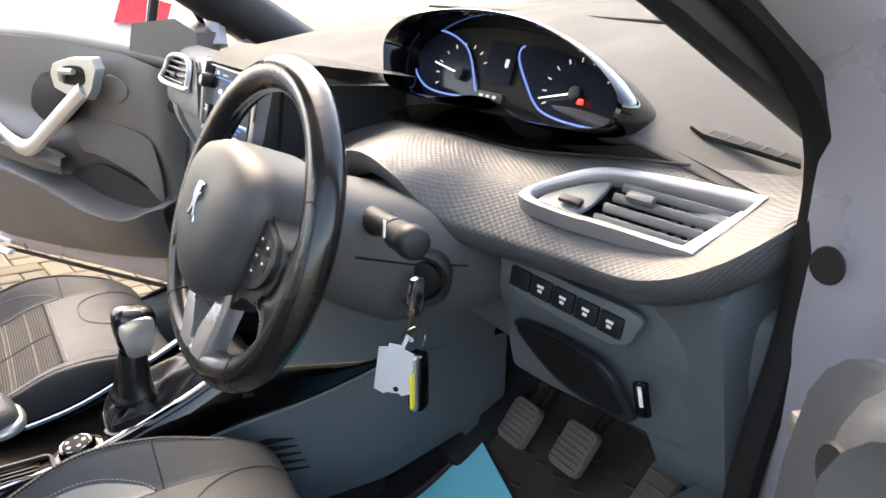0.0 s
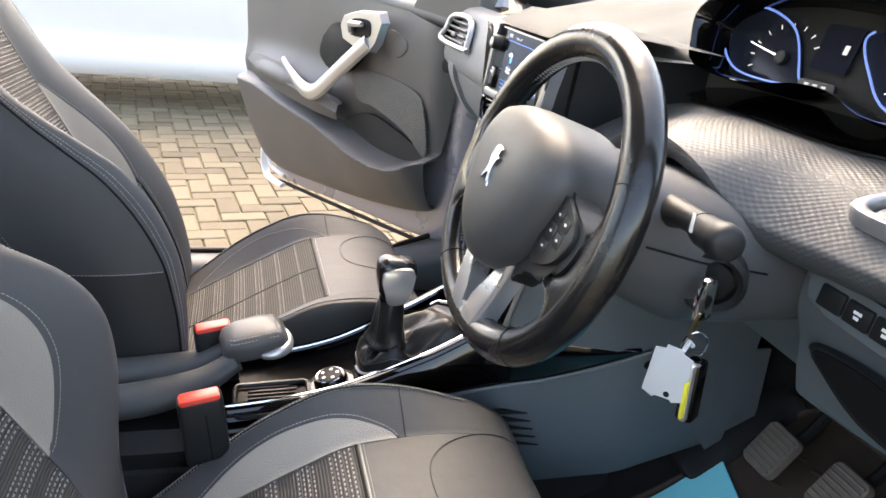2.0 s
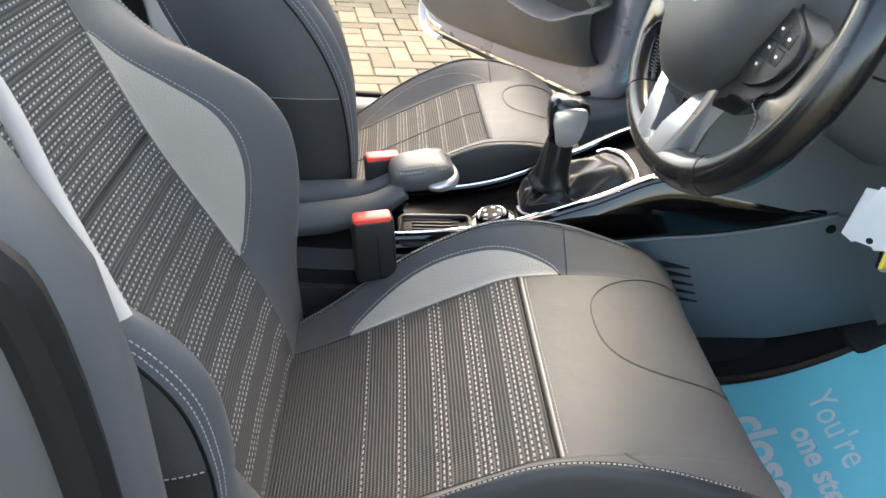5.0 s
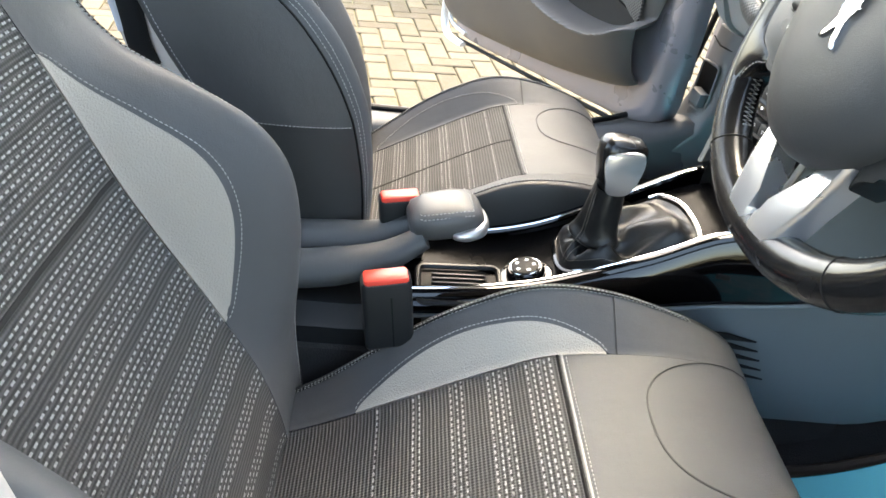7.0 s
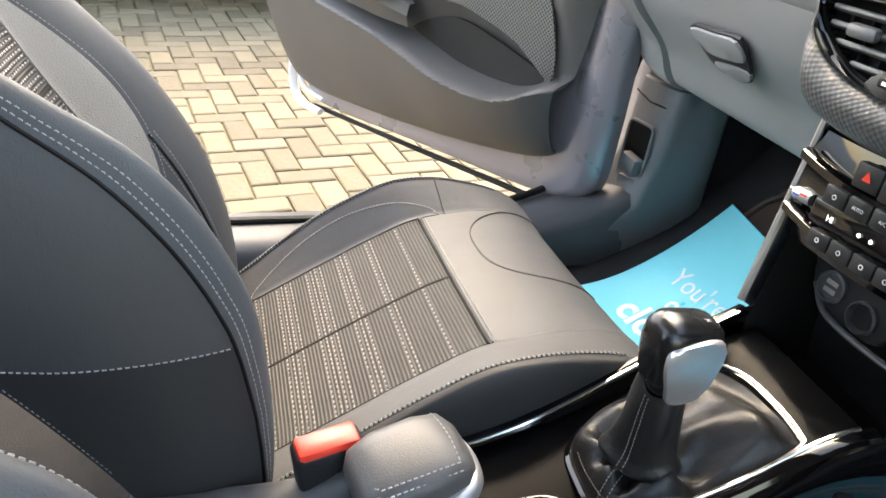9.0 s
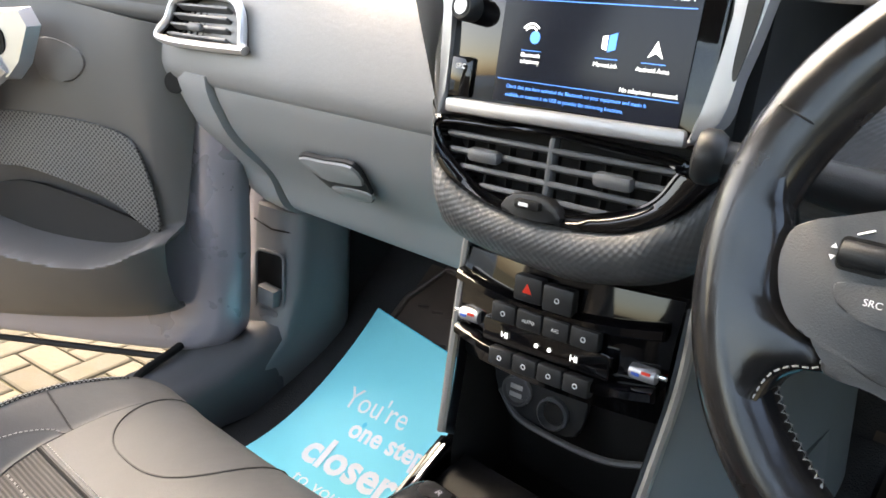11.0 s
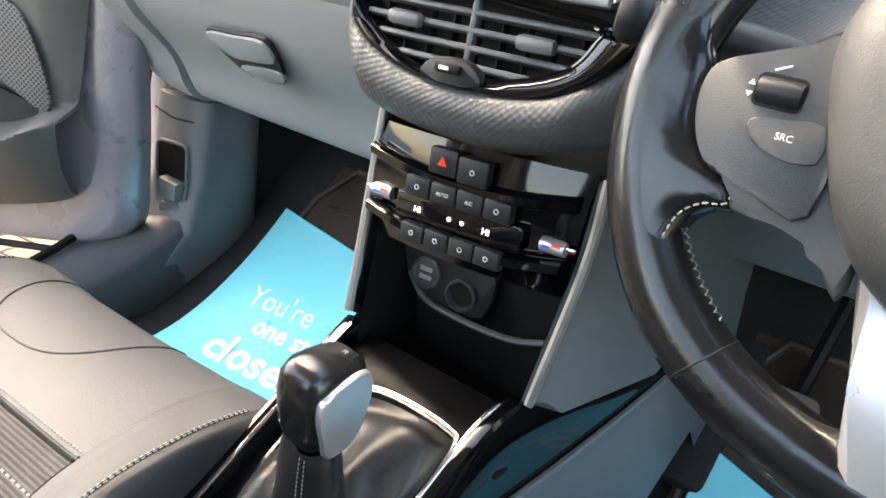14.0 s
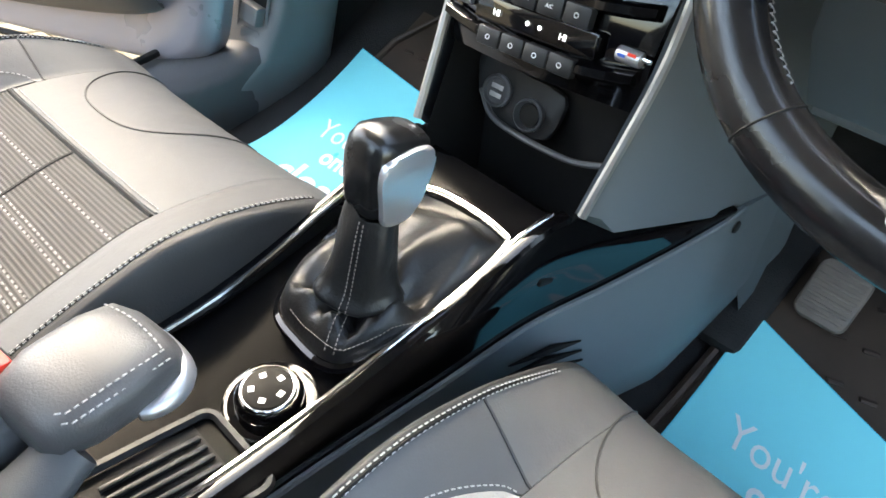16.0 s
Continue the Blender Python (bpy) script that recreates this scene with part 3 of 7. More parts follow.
roof = part("roof", grid(lambda u, v: V(u * (0.60 - 0.02 * v), roof_line[int(v)].y, roof_line[int(v)].z - 0.06 * abs(u) ** 3), steps(-1, 1, 16), list(range(len(roof_line))), 0.04), glass, shell, "unseen clear rear roof, added to let skylight in")
roof.visible_shadow = False
# unseen dark panel, added to close the rear to light
part("rear_panel", rbox((1.4, 0.05, 0.6), 0.02, m=pose(0, -1.62, 0.62)), dark_plastic, shell)
ws = part("windscreen", grid(lambda u, v: V(u * (0.70 - 0.13 * v), 1.28 - 1.24 * v - 0.10 * u * u * (1 - v), 1.20 + 0.29 * v + 0.05 * math.sin(math.pi * v) - 0.09 * u * u * (1 - v)), steps(-1, 1, 16), steps(0, 1, 10), 0.005), glass, shell, "clear windscreen")
ws.visible_shadow = False


# ---- dashboard ----
dash = thing("dashboard", (0, 0.62, 0.7), "dark grey moulded dashboard with woven-look trim", "dashboard")


def section(pts, x0, x1, n, bend=lambda x: (0, 0), thick=0.012, uvs=True):
    """A moulding that runs across the car with one section in y, z."""
    ln = spline([(0, y, z) for y, z in pts], 6)
    run = [0.0]
    for a, b in zip(ln, ln[1:]):
        run.append(run[-1] + (b - a).length)
    return grid(lambda u, v: V(u, ln[v].y + bend(u)[0], ln[v].z + bend(u)[1]), steps(x0, x1, n), list(range(len(ln))), thick, uv=lambda u, v: (u, run[v]))


# top pad, falling a little to the doors and running back to the windscreen
def top_bend(x):
    far = max(0.0, abs(x) - 0.45)
    return (0.25 * far * far, -0.45 * far * far)


def swell(x):
    """The hump that the instrument hood stands in."""
    return math.exp(-((x - 0.36) / 0.2) ** 2)


def top_pad(u, v):
    ln = TOP[v]
    a = top_bend(u)
    back = v / (len(TOP) - 1)
    shift = ease([0.06, 0.15, 0.55, 0.74], [0.0, 0.15, 0.17, 0.16], u) * (1 - back) ** 1.5
    return V(u, ln.y + a[0] + shift, ln.z + a[1] - 0.12 * u * u * back + 0.02 * swell(u) * math.sin(math.pi * min(1, back * 1.2 + 0.05)))


TOP = spline([(0, 0.515, 1.055), (0, 0.522, 1.085), (0, 0.55, 1.102), (0, 0.65, 1.128), (0, 0.80, 1.168), (0, 0.97, 1.205), (0, 1.12, 1.228), (0, 1.26, 1.255)], 5)
part("top_pad", grid(top_pad, steps(-0.74, 0.74, 60), list(range(len(TOP))), 0.012), dimmed_top_dash, dash, "soft grey top pad")
part("defroster_slot", rbox((0.95, 0.022, 0.006), 0.002, m=pose(0.05, 1.0, 1.206, 6)), rubber, dash)
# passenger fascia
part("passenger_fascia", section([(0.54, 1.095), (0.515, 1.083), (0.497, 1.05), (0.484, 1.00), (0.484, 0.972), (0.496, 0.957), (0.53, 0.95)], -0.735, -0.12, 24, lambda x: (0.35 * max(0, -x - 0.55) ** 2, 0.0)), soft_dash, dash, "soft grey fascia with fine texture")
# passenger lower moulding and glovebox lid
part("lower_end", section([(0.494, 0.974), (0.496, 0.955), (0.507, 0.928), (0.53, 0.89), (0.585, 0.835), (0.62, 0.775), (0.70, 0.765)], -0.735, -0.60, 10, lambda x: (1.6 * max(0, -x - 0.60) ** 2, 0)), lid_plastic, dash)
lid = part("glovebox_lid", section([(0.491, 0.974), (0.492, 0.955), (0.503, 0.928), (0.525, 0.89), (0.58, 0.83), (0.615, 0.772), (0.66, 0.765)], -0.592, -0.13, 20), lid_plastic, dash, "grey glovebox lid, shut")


lid_m = basis(V(-0.382, 0.5275, 0.8775), (1, 0, 0), (0, -0.59, 0.807))
# dark plate on the lid paints the shade of the latch recess
part("handle_recess_shade", slab(smooth_line([(-0.058, 0.022), (0.0, 0.031), (0.054, 0.036), (0.058, 0.006), (0.046, -0.030), (0.0, -0.036), (-0.034, -0.026)], 3), 0.005, lid_m @ pose(0, 0, -0.001), 0.001), dark_plastic, lid)
part("handle", slab(smooth_line([(-0.055, 0.021), (0.0, 0.0285), (0.050, 0.0325), (0.053, 0.004), (0.0, -0.004), (-0.030, -0.006)], 3), 0.007, lid_m @ pose(0, 0, 0.001), 0.0025), lid_plastic, lid, "grey latch handle")
part("handle_lip", slab(smooth_line([(-0.012, -0.018), (0.05, -0.010), (0.046, -0.028), (0.0, -0.033), (-0.024, -0.026)], 3), 0.0055, lid_m @ pose(0, 0, 0.0005), 0.0015), lid_plastic, lid)
part("glovebox_seat", section([(0.50, 0.985), (0.516, 0.96), (0.532, 0.93), (0.56, 0.89), (0.62, 0.82)], -0.735, -0.12, 12), rubber, dash)
part("underside", rbox((1.36, 0.30, 0.012), 0.004, m=pose(0, 0.85, 0.772, -4)), hard_plastic, dash)

# driver's pad: the woven-look shelf in front of the instruments, arched over the column
def arch(x):
    """Height of the front lip: up over the steering column, down to either side."""
    return ease([0.10, 0.18, 0.25, 0.31, 0.37, 0.42, 0.49, 0.56, 0.63, 0.67, 0.70, 0.72, 0.735], [0.95, 0.965, 1.005, 1.022, 1.005, 0.968, 0.962, 0.964, 0.968, 0.980, 0.998, 1.018, 1.045], x)


def lip_y(x):
    return ease([0.10, 0.20, 0.30, 0.38, 0.44, 0.50, 0.58, 0.66, 0.70, 0.72, 0.735], [0.43, 0.445, 0.455, 0.475, 0.515, 0.535, 0.55, 0.555, 0.573, 0.595, 0.64], x)


def pad(u, v):
    x, zl, yl = u, arch(u), lip_y(u)
    yb = ease([0.10, 0.2, 0.4, 0.6, 0.72], [0.61, 0.605, 0.61, 0.66, 0.72], x)
    zb = ease([0.10, 0.2, 0.4, 0.55, 0.72], [1.05, 1.06, 1.062, 1.078, 1.09], x)
    bulge = ease([0.10, 0.3, 0.45, 0.6, 0.72], [0.012, 0.008, 0.012, -0.004, 0.0], x)
    if v <= 0.25:
        a = v / 0.25 * math.pi / 2
        return V(x, yl + 0.03 - 0.03 * math.sin(a), zl + 0.028 * (1 - math.cos(a)))
    t = (v - 0.25) / 0.75
    return V(x, yl + (yb - yl) * t, zl + 0.028 + (zb - zl - 0.028) * (t ** 0.85) + bulge * math.sin(math.pi * t))


# driver's end vent: the pad sinks inside its outline
dv = basis(V(0.600, 0.597, 1.040), (1, 0.2, -0.03), (0, 0.88, 0.47))
wing = [(-0.120, -0.022), (-0.098, 0.016), (-0.064, 0.043), (0.004, 0.052), (0.078, 0.057), (0.085, 0.048), (0.069, -0.019), (0.058, -0.027), (-0.013, -0.028), (-0.07, -0.03)]
wing_line = [(p.x, p.y) for p in spline([(x, y, 0) for x, y in wing], 6, True)]


def inside(x, y, line):
    odd = False
    for (x0, y0), (x1, y1) in zip(line, line[1:] + line[:1]):
        if (y0 > y) != (y1 > y) and x < (x1 - x0) * (y - y0) / (y1 - y0) + x0:
            odd = not odd
    return odd


dv_back = dv.inverted()


def vented_pad(u, v):
    p = pad(u, v)
    q = dv_back @ p
    return dv @ (q + V(0, 0, -0.06)) if abs(q.z) < 0.05 and inside(q.x, q.y, wing_line) else p


part("driver_pad", grid(vented_pad, steps(0.10, 0.735, 140), steps(0, 1, 64), 0.008, uv=lambda u, v: (u, v * 0.21)), trim_weave, dash, "woven-look driver's pad")
part("pad_edge", tube([pad(x, 1.0) + V(0, -0.004, 0.001) for x in steps(0.11, 0.60, 40)], 0.002, 6), dark_plastic, dash)
# end cap beside the door
part("end_cap", loft([[V(x, 0.60 + dy, 0.985), V(x, 0.64 + dy, 1.05), V(x, 1.0, 1.05), V(x, 1.0, 0.60), V(x, 0.69 + dy, 0.74), V(x, 0.655 + dy, 0.80), V(x, 0.625 + dy, 0.90)] for x, dy in ((0.705, 0.02), (0.70, 0.0), (0.60, 0.0))]), hard_plastic, dash)
# lower driver panel: switch block and coin tray under the pad
LOWER = [(0.64, 0.985), (0.598, 0.968), (0.592, 0.94), (0.597, 0.905), (0.61, 0.875), (0.62, 0.83), (0.64, 0.80), (0.72, 0.80)]


def low_bend(x):
    k = max(0.0, 0.50 - x)
    return (1.2 * k * k + 0.2 * (x - 0.54) + 6.0 * max(0.0, x - 0.645) ** 2, 0.0)


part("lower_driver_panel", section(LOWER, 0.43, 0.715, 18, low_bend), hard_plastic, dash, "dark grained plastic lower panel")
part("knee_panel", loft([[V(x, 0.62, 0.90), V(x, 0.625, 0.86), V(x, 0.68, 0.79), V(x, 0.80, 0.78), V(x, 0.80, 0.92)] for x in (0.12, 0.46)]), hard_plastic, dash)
coin = part("coin_tray", slab(smooth_line([(-0.084, 0.010), (-0.035, 0.024), (0.014, 0.027), (0.052, 0.022), (0.089, -0.018), (0.05, -0.03), (-0.012, -0.030), (-0.062, -0.009)], 5), 0.008, basis(V(0.535, 0.601, 0.862), (1, 0.1, -0.1), (0, -0.2, 0.98)), 0.003), dark_plastic, dash, "open coin tray")
# black plate in place of the tray's shaded hollow
part("tray_shade", slab(smooth_line([(-0.074, 0.008), (-0.033, 0.019), (0.013, 0.022), (0.047, 0.017), (0.079, -0.016), (0.047, -0.025), (-0.01, -0.025), (-0.055, -0.006)], 5), 0.002, basis(V(0.535, 0.593, 0.862), (1, 0.1, -0.1), (0, -0.2, 0.98)), 0.001), rubber, coin)
lev = part("headlamp_level_wheel", rbox((0.016, 0.008, 0.036), 0.003, m=pose(0.628, 0.607, 0.862, 0, -18, 6)), gloss_black, dash)
part("marks", rbox((0.004, 0.001, 0.02), 0, m=pose(0.629, 0.6025, 0.866, 0, -18, 6)), white_ink, lev)

# switch row
sw_m = basis(V(0.540, 0.580, 0.938), (1, 0.2, -0.1), (0, 0.0, 1))
switches = part("switch_panel", slab(smooth_line([(-0.088, 0.02), (0.0, 0.018), (0.082, 0.02), (0.078, -0.006), (0.06, -0.02), (-0.06, -0.018), (-0.08, -0.008)], 4), 0.006, sw_m, 0.003), hard_plastic, dash)
for i in range(5):
    k = part("switch", rbox((0.0265, 0.022, 0.008), 0.002, m=sw_m @ pose(-0.058 + 0.0285 * i, 0.0, 0.006)), dark_plastic, switches)
    if i:
        part("symbol", rbox((0.008, 0.003, 0.0006), 0, m=sw_m @ pose(-0.058 + 0.0285 * i, 0.003, 0.0103)), white_ink, k)
        part("symbol", rbox((0.005, 0.003, 0.0006), 0, m=sw_m @ pose(-0.058 + 0.0285 * i, -0.002, 0.0103)), white_ink, k)


# ---- air vents ----
def vent_thing(label, outline, m, slats, width, height, depth=0.02, lean=0.0, tabs=(0,), shift=(0, 0), frame_mat=None, rim=0.008, blade=(0.014, 70), flat_rim=False):
    v = thing("air_vent", m.translation, label, "air vent", "dashboard air vents")
    ring = [V(x, y, 0) for x, y in outline]
    if flat_rim:
        cx, cy = sum(x for x, y in outline) / len(outline), sum(y for x, y in outline) / len(outline)
        full = spline(ring, 6, True)
        part("surround", loft([[m @ V(cx + (p.x - cx) * kx, cy + (p.y - cy) * ky, z) for p in full] for kx, ky, z in ((1.06, 1.12, -0.012), (1.05, 1.10, 0.003), (1.03, 1.07, 0.0055), (0.965, 0.895, 0.0045), (0.945, 0.85, 0.002), (0.94, 0.83, -0.012))], caps=False), frame_mat or satin_silver, v, "flat satin silver frame", 50)
    else:
        part("surround", tube([m @ p for p in spline(ring, 6, True)], rim, 8, True), frame_mat or satin_silver, v)
    part("duct", slab([(p.x, p.y) for p in spline(ring, 5, True)], 0.004, m @ pose(0, 0, -depth)), rubber, v)
    wall = loft([[m @ V(p.x, p.y, z) for p in spline(ring, 5, True)] for z in (-depth, 0.0)], caps=False)
    part("duct_wall", wall, dark_plastic, v)
    for i in range(slats):
        y = (i + 0.5) / slats * height - height / 2 + shift[1]
        k = part("slat", rbox((width(y), blade[0], 0.0045), 0.002, m=m @ pose(lean * y + shift[0], y, -0.007, blade[1])), vent_slat, v)
        if i in tabs:
            part("tab", rbox((0.03, 0.011, 0.010), 0.004, m=m @ pose(lean * y + tabs[i], y, 0.0, 8)), vent_slat, k)
    for i in range(9):
        x = (i / 8 - 0.5) * width(0) * 0.94 + shift[0]
        part("vane", rbox((0.0016, height * 0.8, 0.008), 0, m=m @ pose(x, shift[1], -0.0155)), rubber, v)
    return v


# passenger end vent
pv = basis(V(-0.612, 0.483, 1.041), (1, 0.02, 0), (0, 0.3, 1))
vent_thing("silver-framed air vent at the end of the fascia", [(-0.072, 0.0), (-0.05, 0.030), (0.074, 0.031), (0.108, -0.02), (0.098, -0.027), (-0.08, -0.027)], pv, 4, lambda y: 0.13 - 0.5 * y, 0.052, tabs={1: 0.0}, rim=0.006)
# driver's end vent: a long silver wing
wv = vent_thing("long silver-framed air vent beside the instruments", wing, dv, 4, lambda y: 0.115, 0.066, tabs={2: -0.012}, shift=(0.014, 0.012), rim=0.006, blade=(0.0095, 52), depth=0.045, flat_rim=True, frame_mat=cheek_silver)
part("end_wedge", slab([(0.052, -0.020), (0.070, -0.012), (0.080, 0.040), (0.074, 0.044)], 0.004, dv @ pose(0, 0, -0.006), 0.0015), satin_silver, wv)
part("inner_frame", slab(smooth_line([(-0.108, -0.018), (-0.086, 0.012), (-0.054, 0.034), (-0.058, -0.02)], 3), 0.004, dv @ pose(0, 0, -0.006), 0.002), hard_plastic, wv)
part("thumb_wheel", rbox((0.026, 0.009, 0.006), 0.002, m=dv @ pose(-0.07, -0.010, 0.003)), dark_plastic, wv)
gm = basis(V(0.618, 0.702, 1.1000), (1, 0.06, -0.10), (0, 1, 0.28))
side_grille = part("side_demister", slab([(-0.062, 0.004), (-0.045, 0.012), (0.055, 0.008), (0.062, -0.003), (-0.04, -0.005)], 0.005, gm, 0.001), rubber, dash, "black slotted demister vent")
for i in range(5):
    part("rib", rbox((0.002, 0.011, 0.0012), 0.0005, m=gm @ pose(-0.036 + 0.019 * i, 0.0035, 0.0052)), dimmed_top_dash, side_grille)

# ---- centre of the dashboard ----
cv = basis(V(0.004, 0.397, 0.972), (1, 0.02, 0.02), (0, 0.12, 1))
# gloss black mouth round the vents, and the textured band that hangs under it
mouth_in = [(-0.101, 0.0282), (-0.042, 0.0309), (0.007, 0.0325), (0.052, 0.0306), (0.0998, 0.0276), (0.0975, 0.017), (0.0825, -0.0033), (0.046, -0.0183), (-0.0046, -0.0265), (-0.0464, -0.0219), (-0.0815, -0.0041), (-0.0994, 0.013)]
band_in = spline([(-0.1068, 0.0331, 0), (-0.104, 0.012, 0), (-0.1009, -0.0006, 0), (-0.088, -0.0125, 0), (-0.0683, -0.0216, 0), (-0.043, -0.0285, 0), (-0.014, -0.0313, 0), (0.0152, -0.0312, 0), (0.0432, -0.0296, 0), (0.0769, -0.0216, 0), (0.1028, -0.0048, 0), (0.1214, 0.0187, 0)], 6)
band_out = spline([(-0.131, 0.050, 0), (-0.1225, 0.014, 0), (-0.1162, -0.0212, 0), (-0.1034, -0.0464, 0), (-0.087, -0.0600, 0), (-0.060, -0.0665, 0), (-0.03, -0.0698, 0), (0.005, -0.0712, 0), (0.0351, -0.0707, 0), (0.0866, -0.0585, 0), (0.1144, -0.0416, 0), (0.137, -0.005, 0)], 6)
BAND = ((0.0, 0.000), (0.06, 0.0055), (0.2, 0.009), (0.4, 0.0095), (0.6, 0.0065), (0.8, 0.0), (0.93, -0.008), (1.0, -0.016), (0.98, -0.035), (0.9, -0.05))
band_run = [0.0]
for a, b in zip(band_in, band_in[1:]):
    band_run.append(band_run[-1] + (b - a).length * 1.25)


def band_at(u, v):
    k, z = BAND[v]
    p = band_in[u].lerp(band_out[u], k)
    return cv @ V(p.x, p.y, z - 0.02 * max(0.0, abs(p.x) - 0.09) / 0.04)


part("centre_band", grid(band_at, list(range(len(band_in))), list(range(len(BAND))), uv=lambda u, v: (band_run[u], BAND[v][0] * 0.045)), trim_weave, dash, "woven-look band under the centre vents", 60)
part("centre_back", loft([[V(-0.13, 0.44, 1.10), V(0.13, 0.44, 1.10), V(0.125, 0.43, 0.93), V(-0.12, 0.43, 0.93)], [V(-0.13, 0.62, 1.10), V(0.13, 0.62, 1.10), V(0.125, 0.62, 0.90), V(-0.12, 0.62, 0.90)]]), dark_plastic, dash)
# centre vents
cvent = vent_thing("pair of centre air vents in a gloss black surround", mouth_in, cv, 4, lambda y: ease([-0.02, -0.006, 0.006, 0.02], [0.105, 0.158, 0.186, 0.194], y), 0.048, tabs={2: -0.055}, shift=(0.0, 0.0015), frame_mat=gloss_black, rim=0.0022, blade=(0.010, 74), depth=0.03)
lip = spline([(x, y, 0) for x, y in mouth_in], 6, True)
edge = band_in + [band_in[-1].lerp(band_in[0], t / 8) + V(0, 0.004, 0) for t in range(1, 8)]
edge = [min(edge, key=lambda q: (math.atan2(q.y, q.x) - math.atan2(p.y, p.x)) ** 2 if abs(math.atan2(q.y, q.x) - math.atan2(p.y, p.x)) < 3 else 99) for p in lip]
part("mouth", loft([[cv @ V(p.x, p.y, -0.012) for p in lip], [cv @ V(p.x, p.y, 0.001) for p in lip], [cv @ (p.lerp(q, 0.5) + V(0, 0, 0.005)) for p, q in zip(lip, edge)], [cv @ (q + V(0, 0, 0.003)) for q in edge], [cv @ (q + V(0, 0, -0.012)) for q in edge]], caps=False), gloss_black, cvent, "gloss black mouth", 60)
part("tab", rbox((0.03, 0.011, 0.010), 0.004, m=cv @ pose(0.055, 0.0075, 0.0, 8)), vent_slat, cvent)
part("divider", rbox((0.006, 0.054, 0.010), 0.003, m=cv @ pose(0.001, 0.003, -0.007)), vent_slat, cvent)
wheel_block = part("thumb_wheel_mount", slab(smooth_line([(-0.024, -0.009), (-0.015, 0.006), (0.015, 0.006), (0.026, -0.009)], 3), 0.010, cv @ pose(-0.004, -0.0195, -0.002), 0.003), dark_plastic, cvent)
part("thumb_wheel", rbox((0.022, 0.007, 0.006), 0.002, m=cv @ pose(-0.004, -0.0195, 0.009)), rubber, wheel_block)
part("mark", rbox((0.008, 0.0025, 0.0005), 0, m=cv @ pose(-0.006, -0.0195, 0.0122)), white_ink, wheel_block)

# ---- touch screen ----
tilt = Vector((0, 0.13, 1)).normalized()
sc = basis(V(0.02, 0.404, 1.058), (1, 0.015, 0.0), tilt)
display = thing("touch_screen", sc.translation, "touch screen in a black and silver bezel, showing a dark menu", "touch screen")
part("housing", slab(round_rect(0.214, 0.100, 0.008), 0.05, sc @ pose(-0.008, 0.002, -0.052), 0.004), dark_plastic, display)
part("bezel", slab(round_rect(0.207, 0.094, 0.004), 0.004, sc @ pose(-0.0095, 0.0035, -0.003), 0.0015), gloss_black, display, "gloss black bezel")
panel = part("screen", slab(round_rect(0.146, 0.085, 0.002), 0.001, sc @ pose(0.0055, 0.0055, 0.0012)), screen_black, display, "lit dark screen")
sm = sc @ pose(0.0055, 0.0055, 0.0024) @ Matrix.Diagonal((0.935, 0.965, 1, 1))
part("rule", rbox((0.15, 0.0006, 0.0002), 0, m=sm @ pose(0, 0.030, 0)), glow_blue, panel)
part("rule", rbox((0.15, 0.0005, 0.0002), 0, m=sm @ pose(0, -0.0275, 0)), glow_blue, panel)
for text, size, x, y, a in (("9°C", 0.0065, -0.073, 0.0345, "LEFT"), ("14:34", 0.0075, 0.073, 0.0345, "RIGHT"), ("Bluetooth", 0.0043, -0.048, -0.010, "CENTER"), ("telephony", 0.0043, -0.048, -0.0145, "CENTER"), ("MirrorLink", 0.0043, 0.016, -0.011, "CENTER"), ("Android Auto", 0.0043, 0.052, -0.011, "CENTER"), ("No telephone connected.", 0.0042, 0.074, -0.0255, "RIGHT")):
    letters(text, size, sm @ pose(x, y, 0), glow_white, panel, align=a, depth=0.0001)
letters("Smooth UK", 0.0048, sm @ pose(-0.045, 0.0345, 0), glow_dim, panel, depth=0.0001)
letters("Check that you have activated the Bluetooth on your equipment and made it", 0.0038, sm @ pose(-0.066, -0.0335, 0), glow_blue, panel, depth=0.0001)
letters("available, or connect it via USB to provide the mirroring functions.", 0.0038, sm @ pose(-0.066, -0.0395, 0), glow_blue, panel, depth=0.0001)
part("icon", turned([(0.0045, 0), (0.0045, 0.0003)], sm @ pose(-0.046, 0.004, 0), 16), glow_blue, panel)
for r in (0.006, 0.0085):
    part("icon", tube([sm @ V(-0.05 + r * math.cos(radians(a)), 0.005 + r * math.sin(radians(a)), 0.0002) for a in range(40, 150, 15)], 0.0007, 5), glow_white, panel)
part("icon", slab([(0.011, 0.001), (0.015, 0.0), (0.015, 0.010), (0.011, 0.009)], 0.0003, sm), glow_white, panel)
part("icon", slab([(0.016, -0.001), (0.022, 0.001), (0.022, 0.012), (0.016, 0.010)], 0.0003, sm), glow_blue, panel)
part("icon", slab([(0.047, -0.002), (0.0525, 0.009), (0.058, -0.002), (0.0525, 0.001)], 0.0003, sm), glow_white, panel)
for x in (-0.048, 0.016, 0.052):
    part("underline", rbox((0.018, 0.0005, 0.0002), 0, m=sm @ pose(x, -0.0055, 0)), glow_blue, panel)
knob = part("volume_knob", turned([(0.0105, 0), (0.0105, 0.012), (0.009, 0.0145), (0.0085, 0.014)], sc @ pose(-0.0985, 0.026, 0.0)), dark_plastic, display)
part("knob_cap", turned([(0.006, 0), (0.006, 0.0012)], sc @ pose(-0.0985, 0.026, 0.0142)), satin_silver, knob)
rock = part("source_rocker", rbox((0.022, 0.03, 0.005), 0.002, m=sc @ pose(-0.1, -0.024, 0.001)), gloss_black, display)
